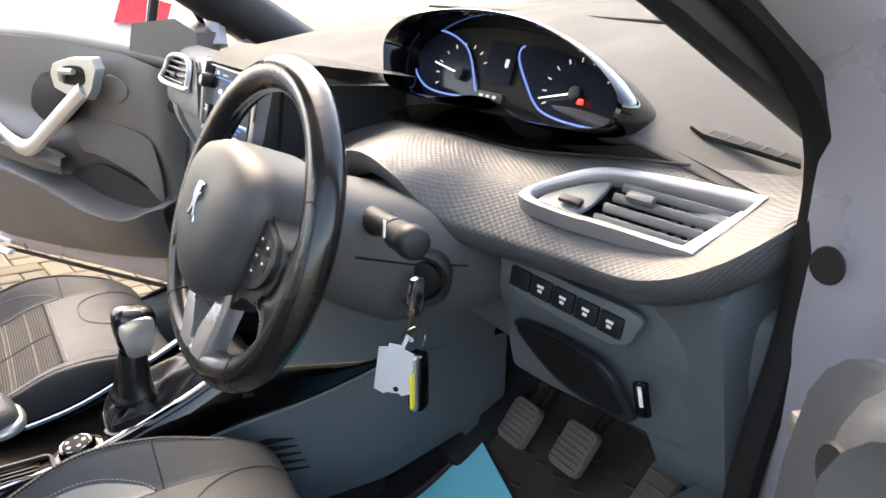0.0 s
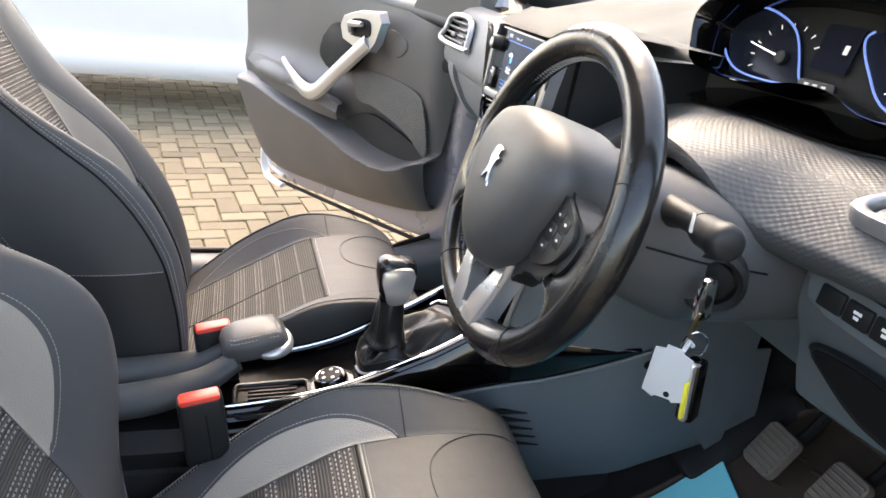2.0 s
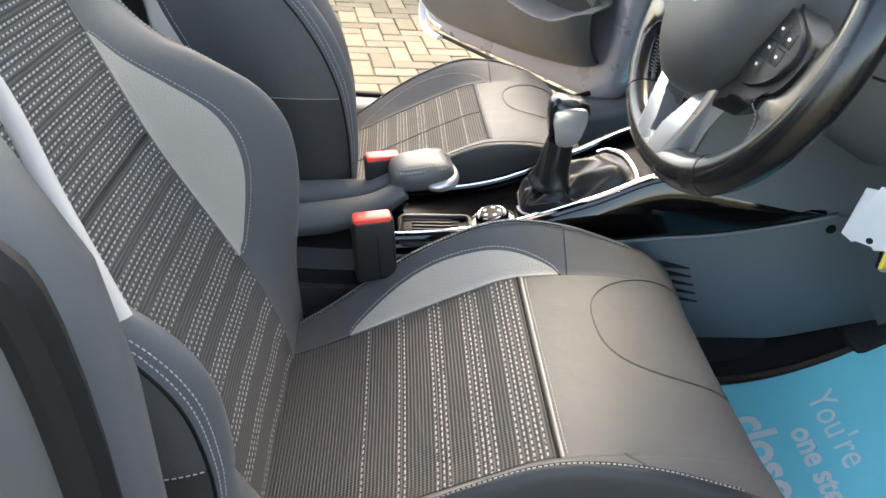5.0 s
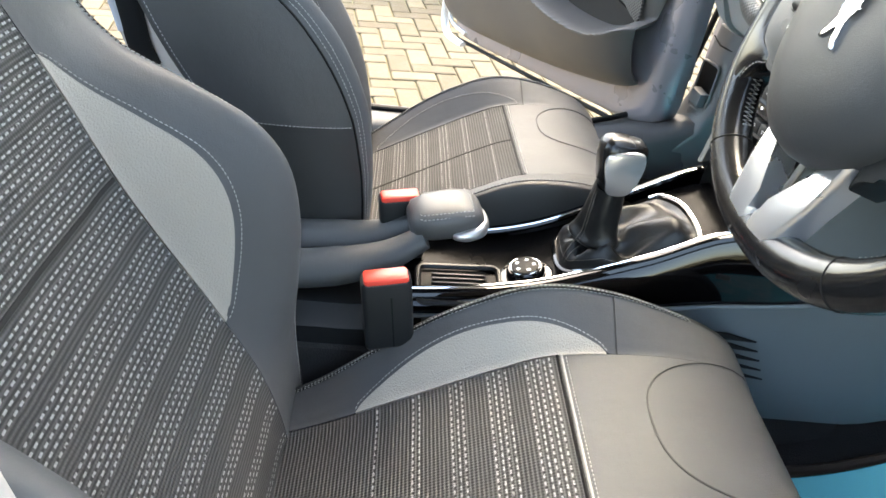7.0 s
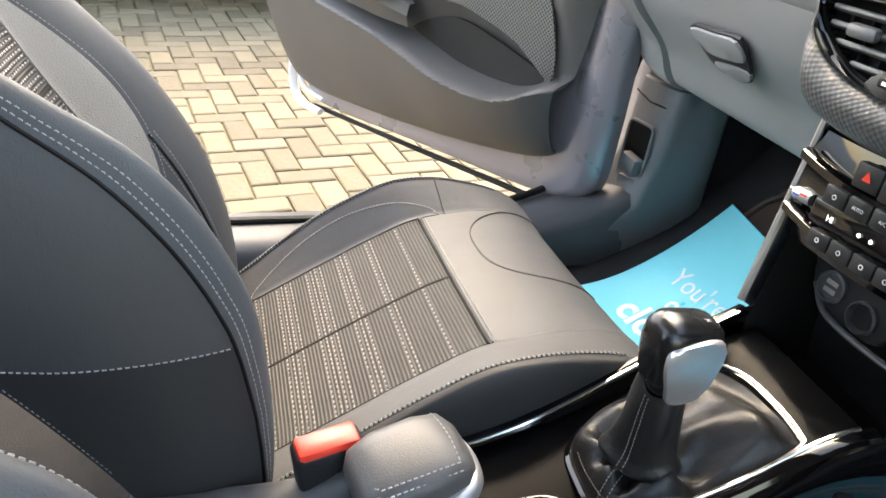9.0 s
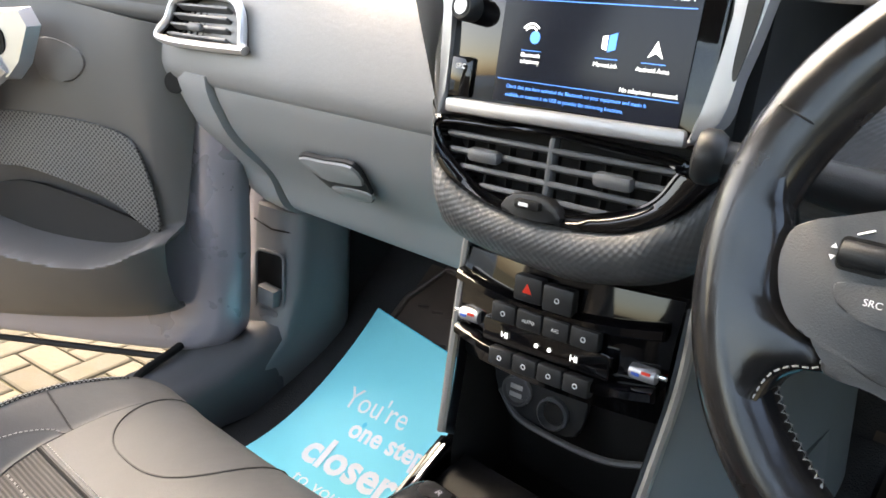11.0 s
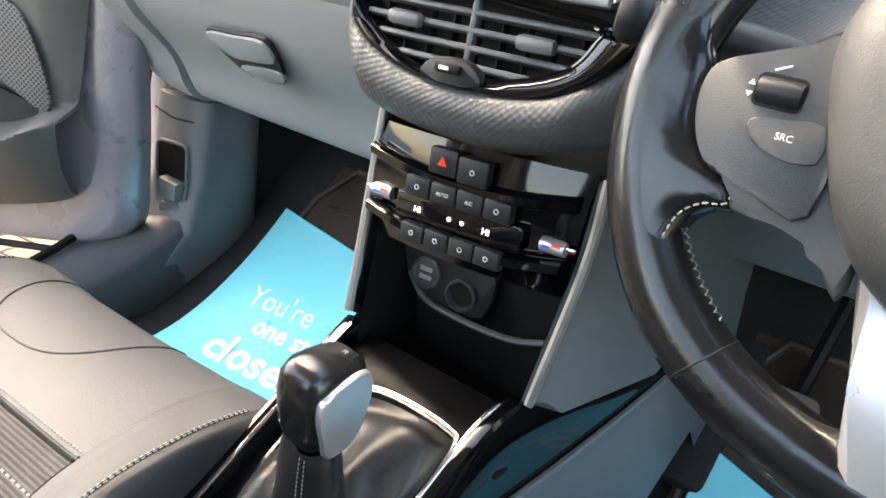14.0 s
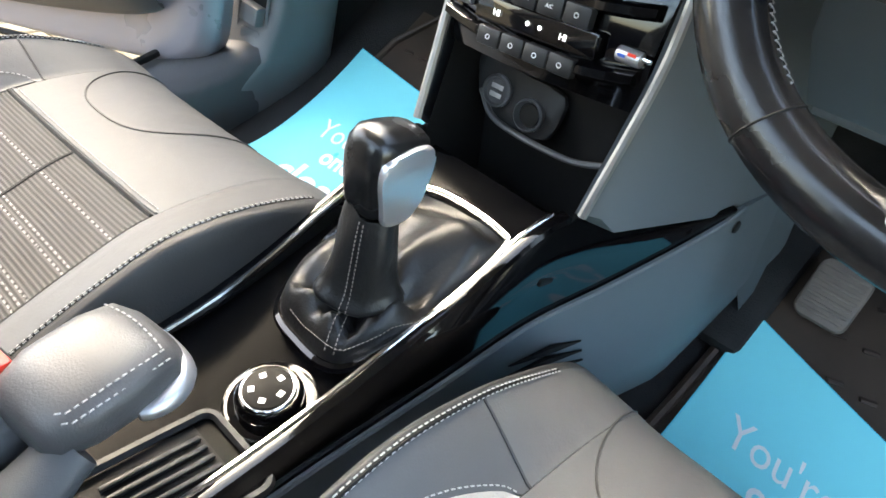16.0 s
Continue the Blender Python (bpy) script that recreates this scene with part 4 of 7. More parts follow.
letters("SRC", 0.0055, sc @ pose(-0.1, -0.018, 0.0038), white_ink, rock, align="CENTER", depth=0.0001)
# silver cheeks to the sides and the sill under the screen
cheek_l = [(-0.1113, 0.0547), (-0.1165, 0.039), (-0.1125, 0.0), (-0.1125, -0.0485), (-0.1214, -0.0497), (-0.1253, -0.0073), (-0.1245, 0.0387), (-0.1412, 0.0475), (-0.165, 0.0485), (-0.160, 0.054)]
cheek_r = [(0.0954, 0.0576), (0.1083, 0.062), (0.1175, 0.0524), (0.1140, 0.022), (0.1086, -0.0037), (0.1045, -0.0298), (0.085, -0.0459), (0.0922, -0.023), (0.0984, 0.0318)]
for outline in (cheek_l, cheek_r[::-1]):
    part("cheek", slab(smooth_line(outline, 3), 0.016, sc @ pose(0.0, 0.0, -0.011), 0.0035), cheek_silver, display, "satin silver cheek")
part("cheek_slot", slab(smooth_line([(0.1068, 0.0486), (0.1055, 0.0258), (0.1053, 0.0009), (0.1085, -0.003), (0.1135, 0.0266), (0.1145, 0.050)], 3), 0.002, sc @ pose(0, 0, 0.0045)), dark_plastic, display)
part("screen_sill", rbox((0.196, 0.0115, 0.014), 0.003, m=sc @ pose(-0.013, -0.0440, -0.002, 0, 0, 1.2)), cheek_silver, display, "brushed grey sill")
part("hood", loft([[V(-0.135, 0.41, 1.109), V(-0.07, 0.408, 1.1115), V(0.09, 0.41, 1.113), V(0.122, 0.414, 1.111)], [V(-0.14, 0.47, 1.135), V(-0.06, 0.47, 1.138), V(0.10, 0.47, 1.138), V(0.17, 0.47, 1.13)], [V(-0.16, 0.60, 1.118), V(-0.06, 0.60, 1.12), V(0.10, 0.60, 1.12), V(0.19, 0.60, 1.118)]], closed=False), dimmed_top_dash, display)

# ---- climate controls ----
cl = basis(V(0.008, 0.430, 0.834), (1, 0.03, 0.045), (0, 0.07, 1))
climate = thing("climate_panel", cl.translation, "gloss black heater control panel with rows of buttons", "heater controls")


def bowed(u, v, w=0.100, h=0.058):
    return cl @ V(u * w * (1 - 0.12 * (1 - v) * 0.5), -0.040 + v * (h + 0.040), 0.012 * (1 - u * u) + 0.006 * math.sin(v * math.pi) - 0.004)


part("panel", grid(bowed, steps(-1, 1, 20), steps(0, 1, 10), 0.02), gloss_black, climate)
for y, w, h, lift in ((0.027, 0.094, 0.012, 0.010), (-0.021, 0.092, 0.012, 0.011)):
    part("wing_bar", loft([[cl @ (V(x, y + 0.010 * (x / 0.1) ** 2 + dy, lift + 0.008 * (1 - (x / 0.1) ** 2) + dz)) for dy, dz in ((-h / 2, 0), (-h / 4, 0.005), (h / 4, 0.005), (h / 2, 0), (h / 2, -0.006), (-h / 2, -0.006))] for x in steps(-w, w, 16)]), gloss_black, climate)


def button(x, y, w, h, words="", size=0.005, red=False, z=0.022, name="button"):
    b = part(name, rbox((w, h, 0.010), 0.0018, m=cl @ pose(x, y, z - 0.004)), dark_plastic, climate)
    mm = cl @ pose(x, y - size * 0.36, z + 0.0012)
    if words:
        letters(words, size, mm, white_ink, b, align="CENTER", depth=0.0001)
    elif red:
        part("symbol", slab([(-0.0045, -0.003), (0.0045, -0.003), (0, 0.005)], 0.0003, cl @ pose(x, y, z + 0.0012)), red_plastic, b)
    else:
        part("symbol", tube([cl @ V(x + 0.0019 * math.cos(a), y + 0.0019 * math.sin(a), z + 0.0012) for a in [k * math.pi / 5 for k in range(10)]], 0.00035, 5, True), white_ink, b)
    return b


button(-0.0165, 0.043, 0.026, 0.021, red=True, name="hazard_button")
button(0.011, 0.041, 0.027, 0.021, name="lock_button")
for i, words in enumerate(("", "AUTO", "A/C", "")):
    button(-0.036 + 0.0247 * i, 0.0185, 0.0235, 0.0160, words, 0.0042, z=0.0245)
for i in range(4):
    button(-0.036 + 0.0238 * i, -0.0200, 0.0228, 0.0150, z=0.0245)
lcd = part("display_strip", slab(round_rect(0.118, 0.021, 0.003), 0.008, cl @ pose(0.001, 0.0005, 0.013), 0.002), gloss_black, climate)
letters("HI", 0.0072, cl @ pose(-0.035, -0.0028, 0.0222), glow_white, lcd, align="CENTER", depth=0.0001)
letters("HI", 0.0072, cl @ pose(0.030, -0.0028, 0.0222), glow_white, lcd, align="CENTER", depth=0.0001)
for dx in (-0.004, 0.008):
    part("symbol", turned([(0.0019, 0), (0.0019, 0.0002)], cl @ pose(dx, 0.0, 0.0222), 8), glow_white, lcd)
for s in (-1, 1):
    roll_k = part("temperature_roller", turned([(0.0055, -0.010), (0.006, -0.008), (0.006, 0.008), (0.0055, 0.010)], cl @ pose(s * 0.081, 0.001, 0.008, 0, 90), 20), satin_silver, climate, "silver temperature roller")
    part("red_mark", rbox((0.007, 0.0022, 0.0008), 0, m=cl @ pose(s * 0.081 + 0.004, 0.0035, 0.0143)), red_plastic, roll_k)
    part("blue_mark", rbox((0.006, 0.0022, 0.0008), 0, m=cl @ pose(s * 0.081 - 0.004, 0.001, 0.0145)), blue_plastic, roll_k)
    part("roller_trim", rbox((0.014, 0.004, 0.004), 0.0015, m=cl @ pose(s * 0.092, 0.002, 0.008)), chrome, climate)


# ---- instruments ----
icl = basis(V(0.335, 0.652, 1.130), (1, 0.09, 0.0), (0, 0.28, 1))
cluster = thing("instrument_cluster", V(0.335, 0.62, 1.06), "black instrument hood with two blue-lit dials and a red lamp", "instruments")
hood_line = [(-0.205, -0.015), (-0.215, 0.024), (-0.171, 0.053), (-0.071, 0.067), (0.042, 0.061), (0.134, 0.035), (0.190, 0.003), (0.203, -0.02), (0.184, -0.042), (0.089, -0.05), (0.035, -0.036), (-0.01, -0.034), (-0.084, -0.046), (-0.18, -0.042)]
ring = spline([(x, y, 0) for x, y in hood_line], 5, True)
part("hood", loft([[icl @ V(p.x * k, p.y * k2 + dy, z) for p in ring] for k, k2, dy, z in ((0.75, 0.55, 0.0, -0.10), (0.92, 0.88, 0.0, -0.03), (0.99, 1.0, 0.0, 0.03), (1.0, 1.0, 0.0, 0.052), (0.985, 0.97, 0.0, 0.056), (0.96, 0.93, 0.0, 0.05), (0.93, 0.9, 0.0, 0.0))], caps=False), gloss_black, cluster, "gloss black hood")
face = part("face", slab([(p.x * 0.93, p.y * 0.9) for p in ring], 0.002, icl @ pose(0, 0, -0.004)), rubber, cluster)
part("base_tray", loft([[V(0.13, 0.592, 1.062), V(0.25, 0.585, 1.066), V(0.42, 0.60, 1.072), V(0.535, 0.635, 1.090)], [V(0.11, 0.66, 1.08), V(0.25, 0.66, 1.082), V(0.42, 0.67, 1.084), V(0.54, 0.69, 1.092)]], closed=False), gloss_black, cluster, "gloss black tray")
for cx in (-0.135, 0.065):
    dial = [(-0.205, 0.005), (-0.190, 0.038), (-0.158, 0.048), (-0.10, 0.03), (-0.066, -0.015), (-0.066, -0.03), (-0.16, -0.029)]
    if cx > 0:
        dial = [(-0.003, 0.032), (0.02, 0.044), (0.08, 0.036), (0.15, 0.008), (0.165, -0.025), (0.137, -0.037), (0.06, -0.031), (0.02, 0.0)]
    line = spline([(x, y, 0.006) for x, y in dial], 6, True)
    part("gauge_face", slab([(p.x, p.y) for p in line], 0.002, icl @ pose(0, 0, -0.001)), screen_black, cluster)
    keep = line if cx < 0 else line[30:] + line[:4]
    part("gauge_ring", tube([icl @ p for p in keep], 0.0013, 6, cx < 0), glow_ring, cluster, "blue-lit gauge ring")
    hub = icl @ V(cx + 0.035, -0.004, 0.008)
    tipv = icl @ V(cx - (0.02 if cx < 0 else 0.015), 0.006 if cx < 0 else -0.016, 0.008)
    part("needle", tube([hub, tipv], [0.0012, 0.0006], 6), glow_white, cluster)
    part("needle_hub", turned([(0.008, 0), (0.008, 0.006), (0.006, 0.007)], icl @ pose(cx + 0.035, -0.004, 0.003), 16), dark_plastic, cluster)
    for i in range(9):
        a = radians(205 - 22 * i)
        p = icl @ V(cx + 0.035 + 0.05 * math.cos(a), -0.004 + 0.04 * math.sin(a), 0.005)
        q = icl @ V(cx + 0.035 + 0.044 * math.cos(a), -0.004 + 0.035 * math.sin(a), 0.005)
        part("tick", tube([p, q], 0.0008, 4), glow_dim, cluster)
part("warning_lamp", rbox((0.008, 0.006, 0.001), 0.001, m=icl @ pose(0.112, -0.012, 0.008)), glow_red, cluster, "red warning lamp")
part("trip_display", slab(round_rect(0.05, 0.05, 0.003), 0.001, icl @ pose(-0.035, 0.018, 0.001)), screen_black, cluster)
part("trip_figures", rbox((0.006, 0.010, 0.0004), 0, m=icl @ pose(-0.022, 0.018, 0.003)), glow_dim, cluster)
part("lamp_strip", slab(round_rect(0.052, 0.012, 0.005), 0.006, icl @ pose(-0.03, -0.026, 0.006), 0.002), dark_plastic, cluster)
for dx in (-0.012, 0.0, 0.012):
    part("telltale", rbox((0.006, 0.004, 0.0004), 0, m=icl @ pose(-0.03 + dx, -0.026, 0.0125)), glow_dim, cluster)

# ---- steering wheel ----
WT = radians(18.5)
wm = basis(V(0.345, 0.312, 0.992), (1, 0.0, 0), (0, math.sin(WT), math.cos(WT)))
wheel = thing("steering_wheel", wm.translation, "black leather steering wheel with satin silver lower spokes", "steering wheel")
RX, RY = 0.167, 0.155


def rim_at(a, k=1.0):
    c, s = math.cos(a), math.sin(a)
    return V(RX * k * c, RY * k * s + (0.012 * max(0, -s) ** 4), 0)


rings = []
for i in range(96):
    a = 2 * math.pi * i / 96
    c = rim_at(a)
    out = V(math.cos(a), math.sin(a), 0)
    grip = 1.0 + 0.13 * math.exp(-((math.degrees(a) - 28) / 14) ** 2) + 0.13 * math.exp(-((math.degrees(a) - 152) / 14) ** 2)
    rings.append([wm @ (c + out * 0.0165 * grip * math.cos(b) * (1.0 if math.cos(b) > 0 else 1.15) + V(0, 0, 0.0165 * math.sin(b))) for b in [2 * math.pi * j / 18 for j in range(18)]])
rim = part("rim", loft(rings, loop=True), wheel_leather, wheel, "worn shiny leather rim", 60)
for deg_ in (22, 158, 232, 308):
    a = radians(deg_)
    out = V(math.cos(a), math.sin(a), 0)
    part("seam", tube([wm @ (rim_at(a) + out * 0.0165 * math.cos(b) * (1.0 if math.cos(b) > 0 else 1.15) + V(0, 0, 0.0165 * math.sin(b))) for b in [2 * math.pi * j / 16 for j in range(16)]], 0.0007, 6, True), rubber, rim)
for a0, a1 in ((25, 155), (-48, -26), (12, 20), (160, 168), (206, 228)):
    zig = []
    for i in range(int((a1 - a0) * 1.1)):
        a = radians(a0 + i / 1.1)
        out = V(math.cos(a), math.sin(a), 0)
        zig.append(wm @ (rim_at(a) - out * 0.0186 + V(0, 0, 0.004 if i % 2 else -0.004)))
    part("lacing", tube(zig, 0.0007, 4), thread, rim)
# airbag pad: an egg-shaped cushion
pad_out = smooth_line([(-0.096, 0.035), (-0.072, 0.066), (0.0, 0.078), (0.072, 0.066), (0.096, 0.035), (0.088, -0.008), (0.066, -0.05), (0.024, -0.078), (-0.024, -0.078), (-0.066, -0.05), (-0.088, -0.008)], 5)
rings = [[wm @ V(x * k, y * k, z) for x, y in pad_out] for k, z in ((1.0, -0.035), (1.0, 0.012), (0.985, 0.024), (0.93, 0.034), (0.8, 0.042), (0.6, 0.0475), (0.35, 0.05), (0.1, 0.051))]
airbag = part("airbag_pad", loft(rings), pad_plastic, wheel, "grained dark grey airbag pad")
lm = wm @ pose(0, 0.012, 0.0508)
part("badge", slab(smooth_line([(-0.006, 0.017), (0.003, 0.02), (0.011, 0.018), (0.007, 0.011), (0.012, 0.009), (0.006, 0.003), (0.007, -0.006), (0.012, -0.019), (0.006, -0.018), (0.001, -0.005), (-0.004, -0.012), (-0.011, -0.017), (-0.008, -0.011), (-0.003, 0.0), (-0.009, 0.005)], 3), 0.0025, lm, 0.001), chrome, airbag, "plain chrome badge")
part("airbag_mark", rbox((0.012, 0.004, 0.0004), 0.0001, m=wm @ pose(-0.045, -0.028, 0.0452, 8, -12)), dark_plastic, airbag)
part("column_boss", turned([(0.05, -0.075), (0.06, -0.06), (0.062, -0.03)], wm, 32), dark_plastic, wheel)
for s in (-1, 1):
    sp = smooth_line([(s * x, y) for x, y in [(0.07, 0.036), (0.099, 0.0276), (0.121, 0.019), (0.141, 0.010), (0.143, -0.006), (0.138, -0.0225), (0.128, -0.034), (0.116, -0.037), (0.113, -0.0486), (0.0934, -0.0495), (0.076, -0.055), (0.06, -0.066)]], 4)
    # leather web that sweeps from the rim to the spoke
    inner = spline([(s * x, y, 0) for x, y in ((0.1500, 0.042), (0.1480, 0.022), (0.1440, 0.0115), (0.1412, 0.0), (0.1395, -0.0150), (0.1335, -0.0290), (0.1235, -0.0355), (0.1125, -0.0390), (0.1122, -0.0480), (0.1215, -0.0510), (0.1290, -0.0575), (0.1325, -0.068), (0.1340, -0.083))], 4)
    rings = []
    for i, q in enumerate(inner):
        c = rim_at(radians(14 - 47 * i / (len(inner) - 1)))
        c = V(s * c.x, c.y, 0)
        rings.append([wm @ (c.lerp(q, w) + V(0, 0, side_ * z)) for side_, order in ((1, 1), (-1, -1)) for w, z in ((0.0, 0.0162), (0.3, 0.0156), (0.6, 0.0145), (0.85, 0.0125), (0.96, 0.009), (1.0, 0.003))[::order]])
    web_part = part("leather_web", loft(rings), wheel_leather, wheel, "glossy leather sweeping to the spoke", 75)
    stitches([wm @ (q + V(s * 0.0035, 0.0012, 0.0132)) for q in inner[28:]], wm.col[2].to_3d(), web_part, thread, 0.004, 0.0008)
    # one plastic in two tones: left spoke and bank lit, right ones shaded
    spoke = part("side_spoke", slab(sp if s > 0 else sp[::-1], 0.026, wm @ pose(0, 0, -0.012), 0.003), lit_spoke_plastic if s < 0 else dark_plastic, wheel, "dark grey plastic spoke")
    cluster_out = smooth_line([(s * x, y) for x, y in ([(0.090, 0.022), (0.116, 0.019), (0.134, 0.006), (0.133, -0.014), (0.114, -0.032), (0.084, -0.036)] if s > 0 else [(0.088, 0.029), (0.099, 0.0266), (0.121, 0.0182), (0.1395, 0.0093), (0.1418, -0.006), (0.1368, -0.022), (0.127, -0.0331), (0.115, -0.0362), (0.082, -0.042)])], 4)
    bank = part("switch_bank", slab(cluster_out if s > 0 else cluster_out[::-1], 0.008, wm @ pose(0, 0, 0.011), 0.0012), dark_plastic if s > 0 else lit_spoke_plastic, wheel, "switch bank")
    if s < 0:
        part("scroll_recess", slab(round_rect(0.0205, 0.0145, 0.003), 0.001, wm @ pose(-0.110, 0.003, 0.0185)), rubber, bank)
        part("scroll_wheel", turned([(0.0055, -0.009), (0.006, -0.007), (0.006, 0.007), (0.0055, 0.009)], wm @ pose(-0.110, 0.003, 0.0175, 0, 90), 16), dark_plastic, bank)
        key = part("source_button", slab(smooth_line([(-0.1165, -0.0095), (-0.104, -0.0072), (-0.088, -0.0065), (-0.0865, -0.0215), (-0.100, -0.0232), (-0.1125, -0.0195), (-0.117, -0.014)], 3), 0.0035, wm @ pose(0, 0, 0.0170), 0.0008), lit_spoke_plastic, bank)
        letters("SRC", 0.0042, wm @ pose(-0.1015, -0.0160, 0.0218), white_ink, key, align="CENTER", depth=0.0001)
        for dy, pts in ((0.004, [(-0.0014, 0), (0.0014, 0), (0, 0.0022)]), (0.001, [(-0.0014, 0), (0, -0.0022), (0.0014, 0)])):
            part("arrow", slab(pts, 0.0003, wm @ pose(-0.122, dy, 0.0192)), white_ink, bank)
        part("symbol", tube([wm @ V(-0.112 + x, 0.013 + y, 0.0193) for x, y in ((-0.003, -0.0015), (0.003, 0.0015))], 0.0005, 4), white_ink, bank)
    else:
        for i, (x, y) in enumerate(((0.102, 0.010), (0.118, 0.006), (0.100, -0.006), (0.116, -0.009), (0.098, -0.021))):
            k = part("button", rbox((0.0135, 0.0125, 0.003), 0.0006, m=wm @ pose(x, y, 0.0182)), dark_plastic, bank)
            part("symbol", rbox((0.0035, 0.0022, 0.0003), 0, m=wm @ pose(x, y, 0.0199)), white_ink, k)
# lower spoke: a silver V with a slot on either side of the middle rib
yoke = slab([(-0.056, -0.055), (-0.046, -0.070), (0.046, -0.070), (0.056, -0.055)], 0.020, wm @ pose(0, 0, -0.004), 0.005)
for s in (-1, 1):
    limb = [(s * 0.060, -0.050), (s * 0.034, -0.062), (s * 0.013, -0.118), (s * 0.0, -0.126), (s * 0.0, -0.146), (s * 0.036, -0.146), (s * 0.046, -0.10)]
    yoke = slab(limb if s < 0 else limb[::-1], 0.022, wm @ pose(0, 0, -0.006), 0.006, bm=yoke)
part("lower_spoke", yoke, satin_bright, wheel, "satin silver lower spoke with an open middle")

# ---- steering column, stalks and ignition ----
column = thing("steering_column", V(0.345, 0.42, 0.88), "dark grey steering column shroud with stalks and ignition lock", "steering column")
shroud = []
for y, z, w, hu, hd in ((0.362, 0.985, 0.066, 0.055, 0.06), (0.40, 0.975, 0.075, 0.062, 0.078), (0.46, 0.96, 0.082, 0.062, 0.092), (0.53, 0.95, 0.086, 0.06, 0.085), (0.62, 0.94, 0.088, 0.06, 0.07)):
    shroud.append([V(0.345 + w * math.copysign(abs(math.cos(a)) ** 0.7, math.cos(a)), y, z + (hu if math.sin(a) > 0 else hd) * math.copysign(abs(math.sin(a)) ** 0.8, math.sin(a))) for a in [2 * math.pi * j / 28 for j in range(28)]])
part("shroud", loft(shroud), shroud_plastic, column, "grained shroud")
part("split_line", tube([V(0.345 + 0.0765, 0.40, 0.968), V(0.345 + 0.0835, 0.46, 0.955), V(0.4325, 0.53, 0.945)], 0.0012, 5), rubber, column)
right = part("stalk", tube([V(0.41, 0.425, 1.0), V(0.44, 0.42, 1.006), V(0.475, 0.414, 1.010)], [0.016, 0.012, 0.0115], 14), dark_plastic, column, "lighting stalk")
part("stalk_knob", turned([(0.0125, -0.02), (0.0145, -0.012), (0.0145, 0.008), (0.016, 0.012), (0.016, 0.022), (0.0135, 0.0265), (0.010, 0.028)], look(V(0.497, 0.410, 1.010), V(0.305, 0.43, 0.996)), 20), dark_plastic, right)
part("stalk_marks", rbox((0.004, 0.001, 0.016), 0, m=pose(0.490, 0.393, 1.018, 0, 0, -5)), white_ink, right)
left = part("stalk", tube([V(0.29, 0.44, 0.985), V(0.22, 0.42, 0.998), V(0.18, 0.40, 1.007), V(0.132, 0.382, 1.012)], [0.018, 0.015, 0.0125, 0.011], 14), dark_plastic, column, "wiper stalk")
part("stalk_end", turned([(0.013, -0.004), (0.0165, 0.001), (0.0165, 0.008), (0.0135, 0.012), (0.006, 0.0135)], look(V(0.132, 0.382, 1.012), V(0.18, 0.40, 1.007)), 18), dark_plastic, left)
ign = look(V(0.425, 0.475, 0.936), V(0.32, 0.55, 0.945))
lock = part("ignition_lock", turned([(0.034, -0.012), (0.033, 0.006), (0.029, 0.01), (0.024, 0.006), (0.023, -0.006)], ign, 24), dark_plastic, column, "ignition lock")
part("lock_core", turned([(0.02, -0.004), (0.02, 0.004), (0.017, 0.006)], ign, 20), rubber, lock)
part("lock_marks", rbox((0.0012, 0.016, 0.001), 0, m=ign @ pose(-0.026, 0, 0.010)), white_ink, lock)

# ---- keys ----
keys = thing("key_bunch", V(0.452, 0.45, 0.82), "car key in the ignition with ring, fob and grey tag", "keys")
part("key_head", rbox((0.012, 0.02, 0.044), 0.005, m=pose(0.449, 0.455, 0.928, 0, 0, 20)), chrome, keys, "bright key head")
part("key_blade", rbox((0.003, 0.008, 0.03), 0.001, m=pose(0.452, 0.45, 0.902, 0, 12, 20)), brass, keys)
part("split_ring", tube([V(0.462, 0.4475 + 0.014 * math.cos(a), 0.886 + 0.014 * math.sin(a)) for a in [k * math.pi / 10 for k in range(20)]], 0.0012, 6, True), chrome, keys, "steel split ring")
fob = part("fob", rbox((0.018, 0.02, 0.066), 0.005, m=pose(0.468, 0.452, 0.842, 4, -2, 30)), gloss_black, keys, "flip-key fob")
part("fob_edge", rbox((0.008, 0.022, 0.062), 0.003, m=pose(0.471, 0.449, 0.843, 4, -2, 30)), satin_silver, fob)
part("fob_stripe", rbox((0.003, 0.0225, 0.04), 0.001, m=pose(0.4745, 0.4455, 0.838, 4, -2, 30)), yellow_plastic, fob)
tag_out = [(-0.018, 0.024), (-0.008, 0.026), (-0.008, 0.03), (0.008, 0.03), (0.008, 0.026), (0.018, 0.023), (0.019, -0.022), (0.01, -0.026), (0.008, -0.023), (-0.006, -0.024), (-0.008, -0.027), (-0.019, -0.023)]
tag = part("tag", slab(tag_out, 0.0016, basis(V(0.466, 0.424, 0.858), (0.60, 0.62, -0.05), (0.10, 0.10, 0.97)), 0.0004), tag_grey, keys, "grey plastic key tag")
part("tag_hole", turned([(0.003, 0), (0.003, 0.0004)], basis(V(0.466, 0.424, 0.858), (0.60, 0.62, -0.05), (0.10, 0.10, 0.97)) @ pose(0.004, -0.019, 0.0016), 12), rubber, tag)
part("tag_tie", tube([V(0.47, 0.43, 0.884), V(0.466, 0.438, 0.893), V(0.464, 0.444, 0.887)], 0.0025, 6), tag_grey, keys)


# ---- centre console ----
console = thing("centre_console", V(0.02, 0.3, 0.45), "gloss black and dark grey centre console between the seats", "console")


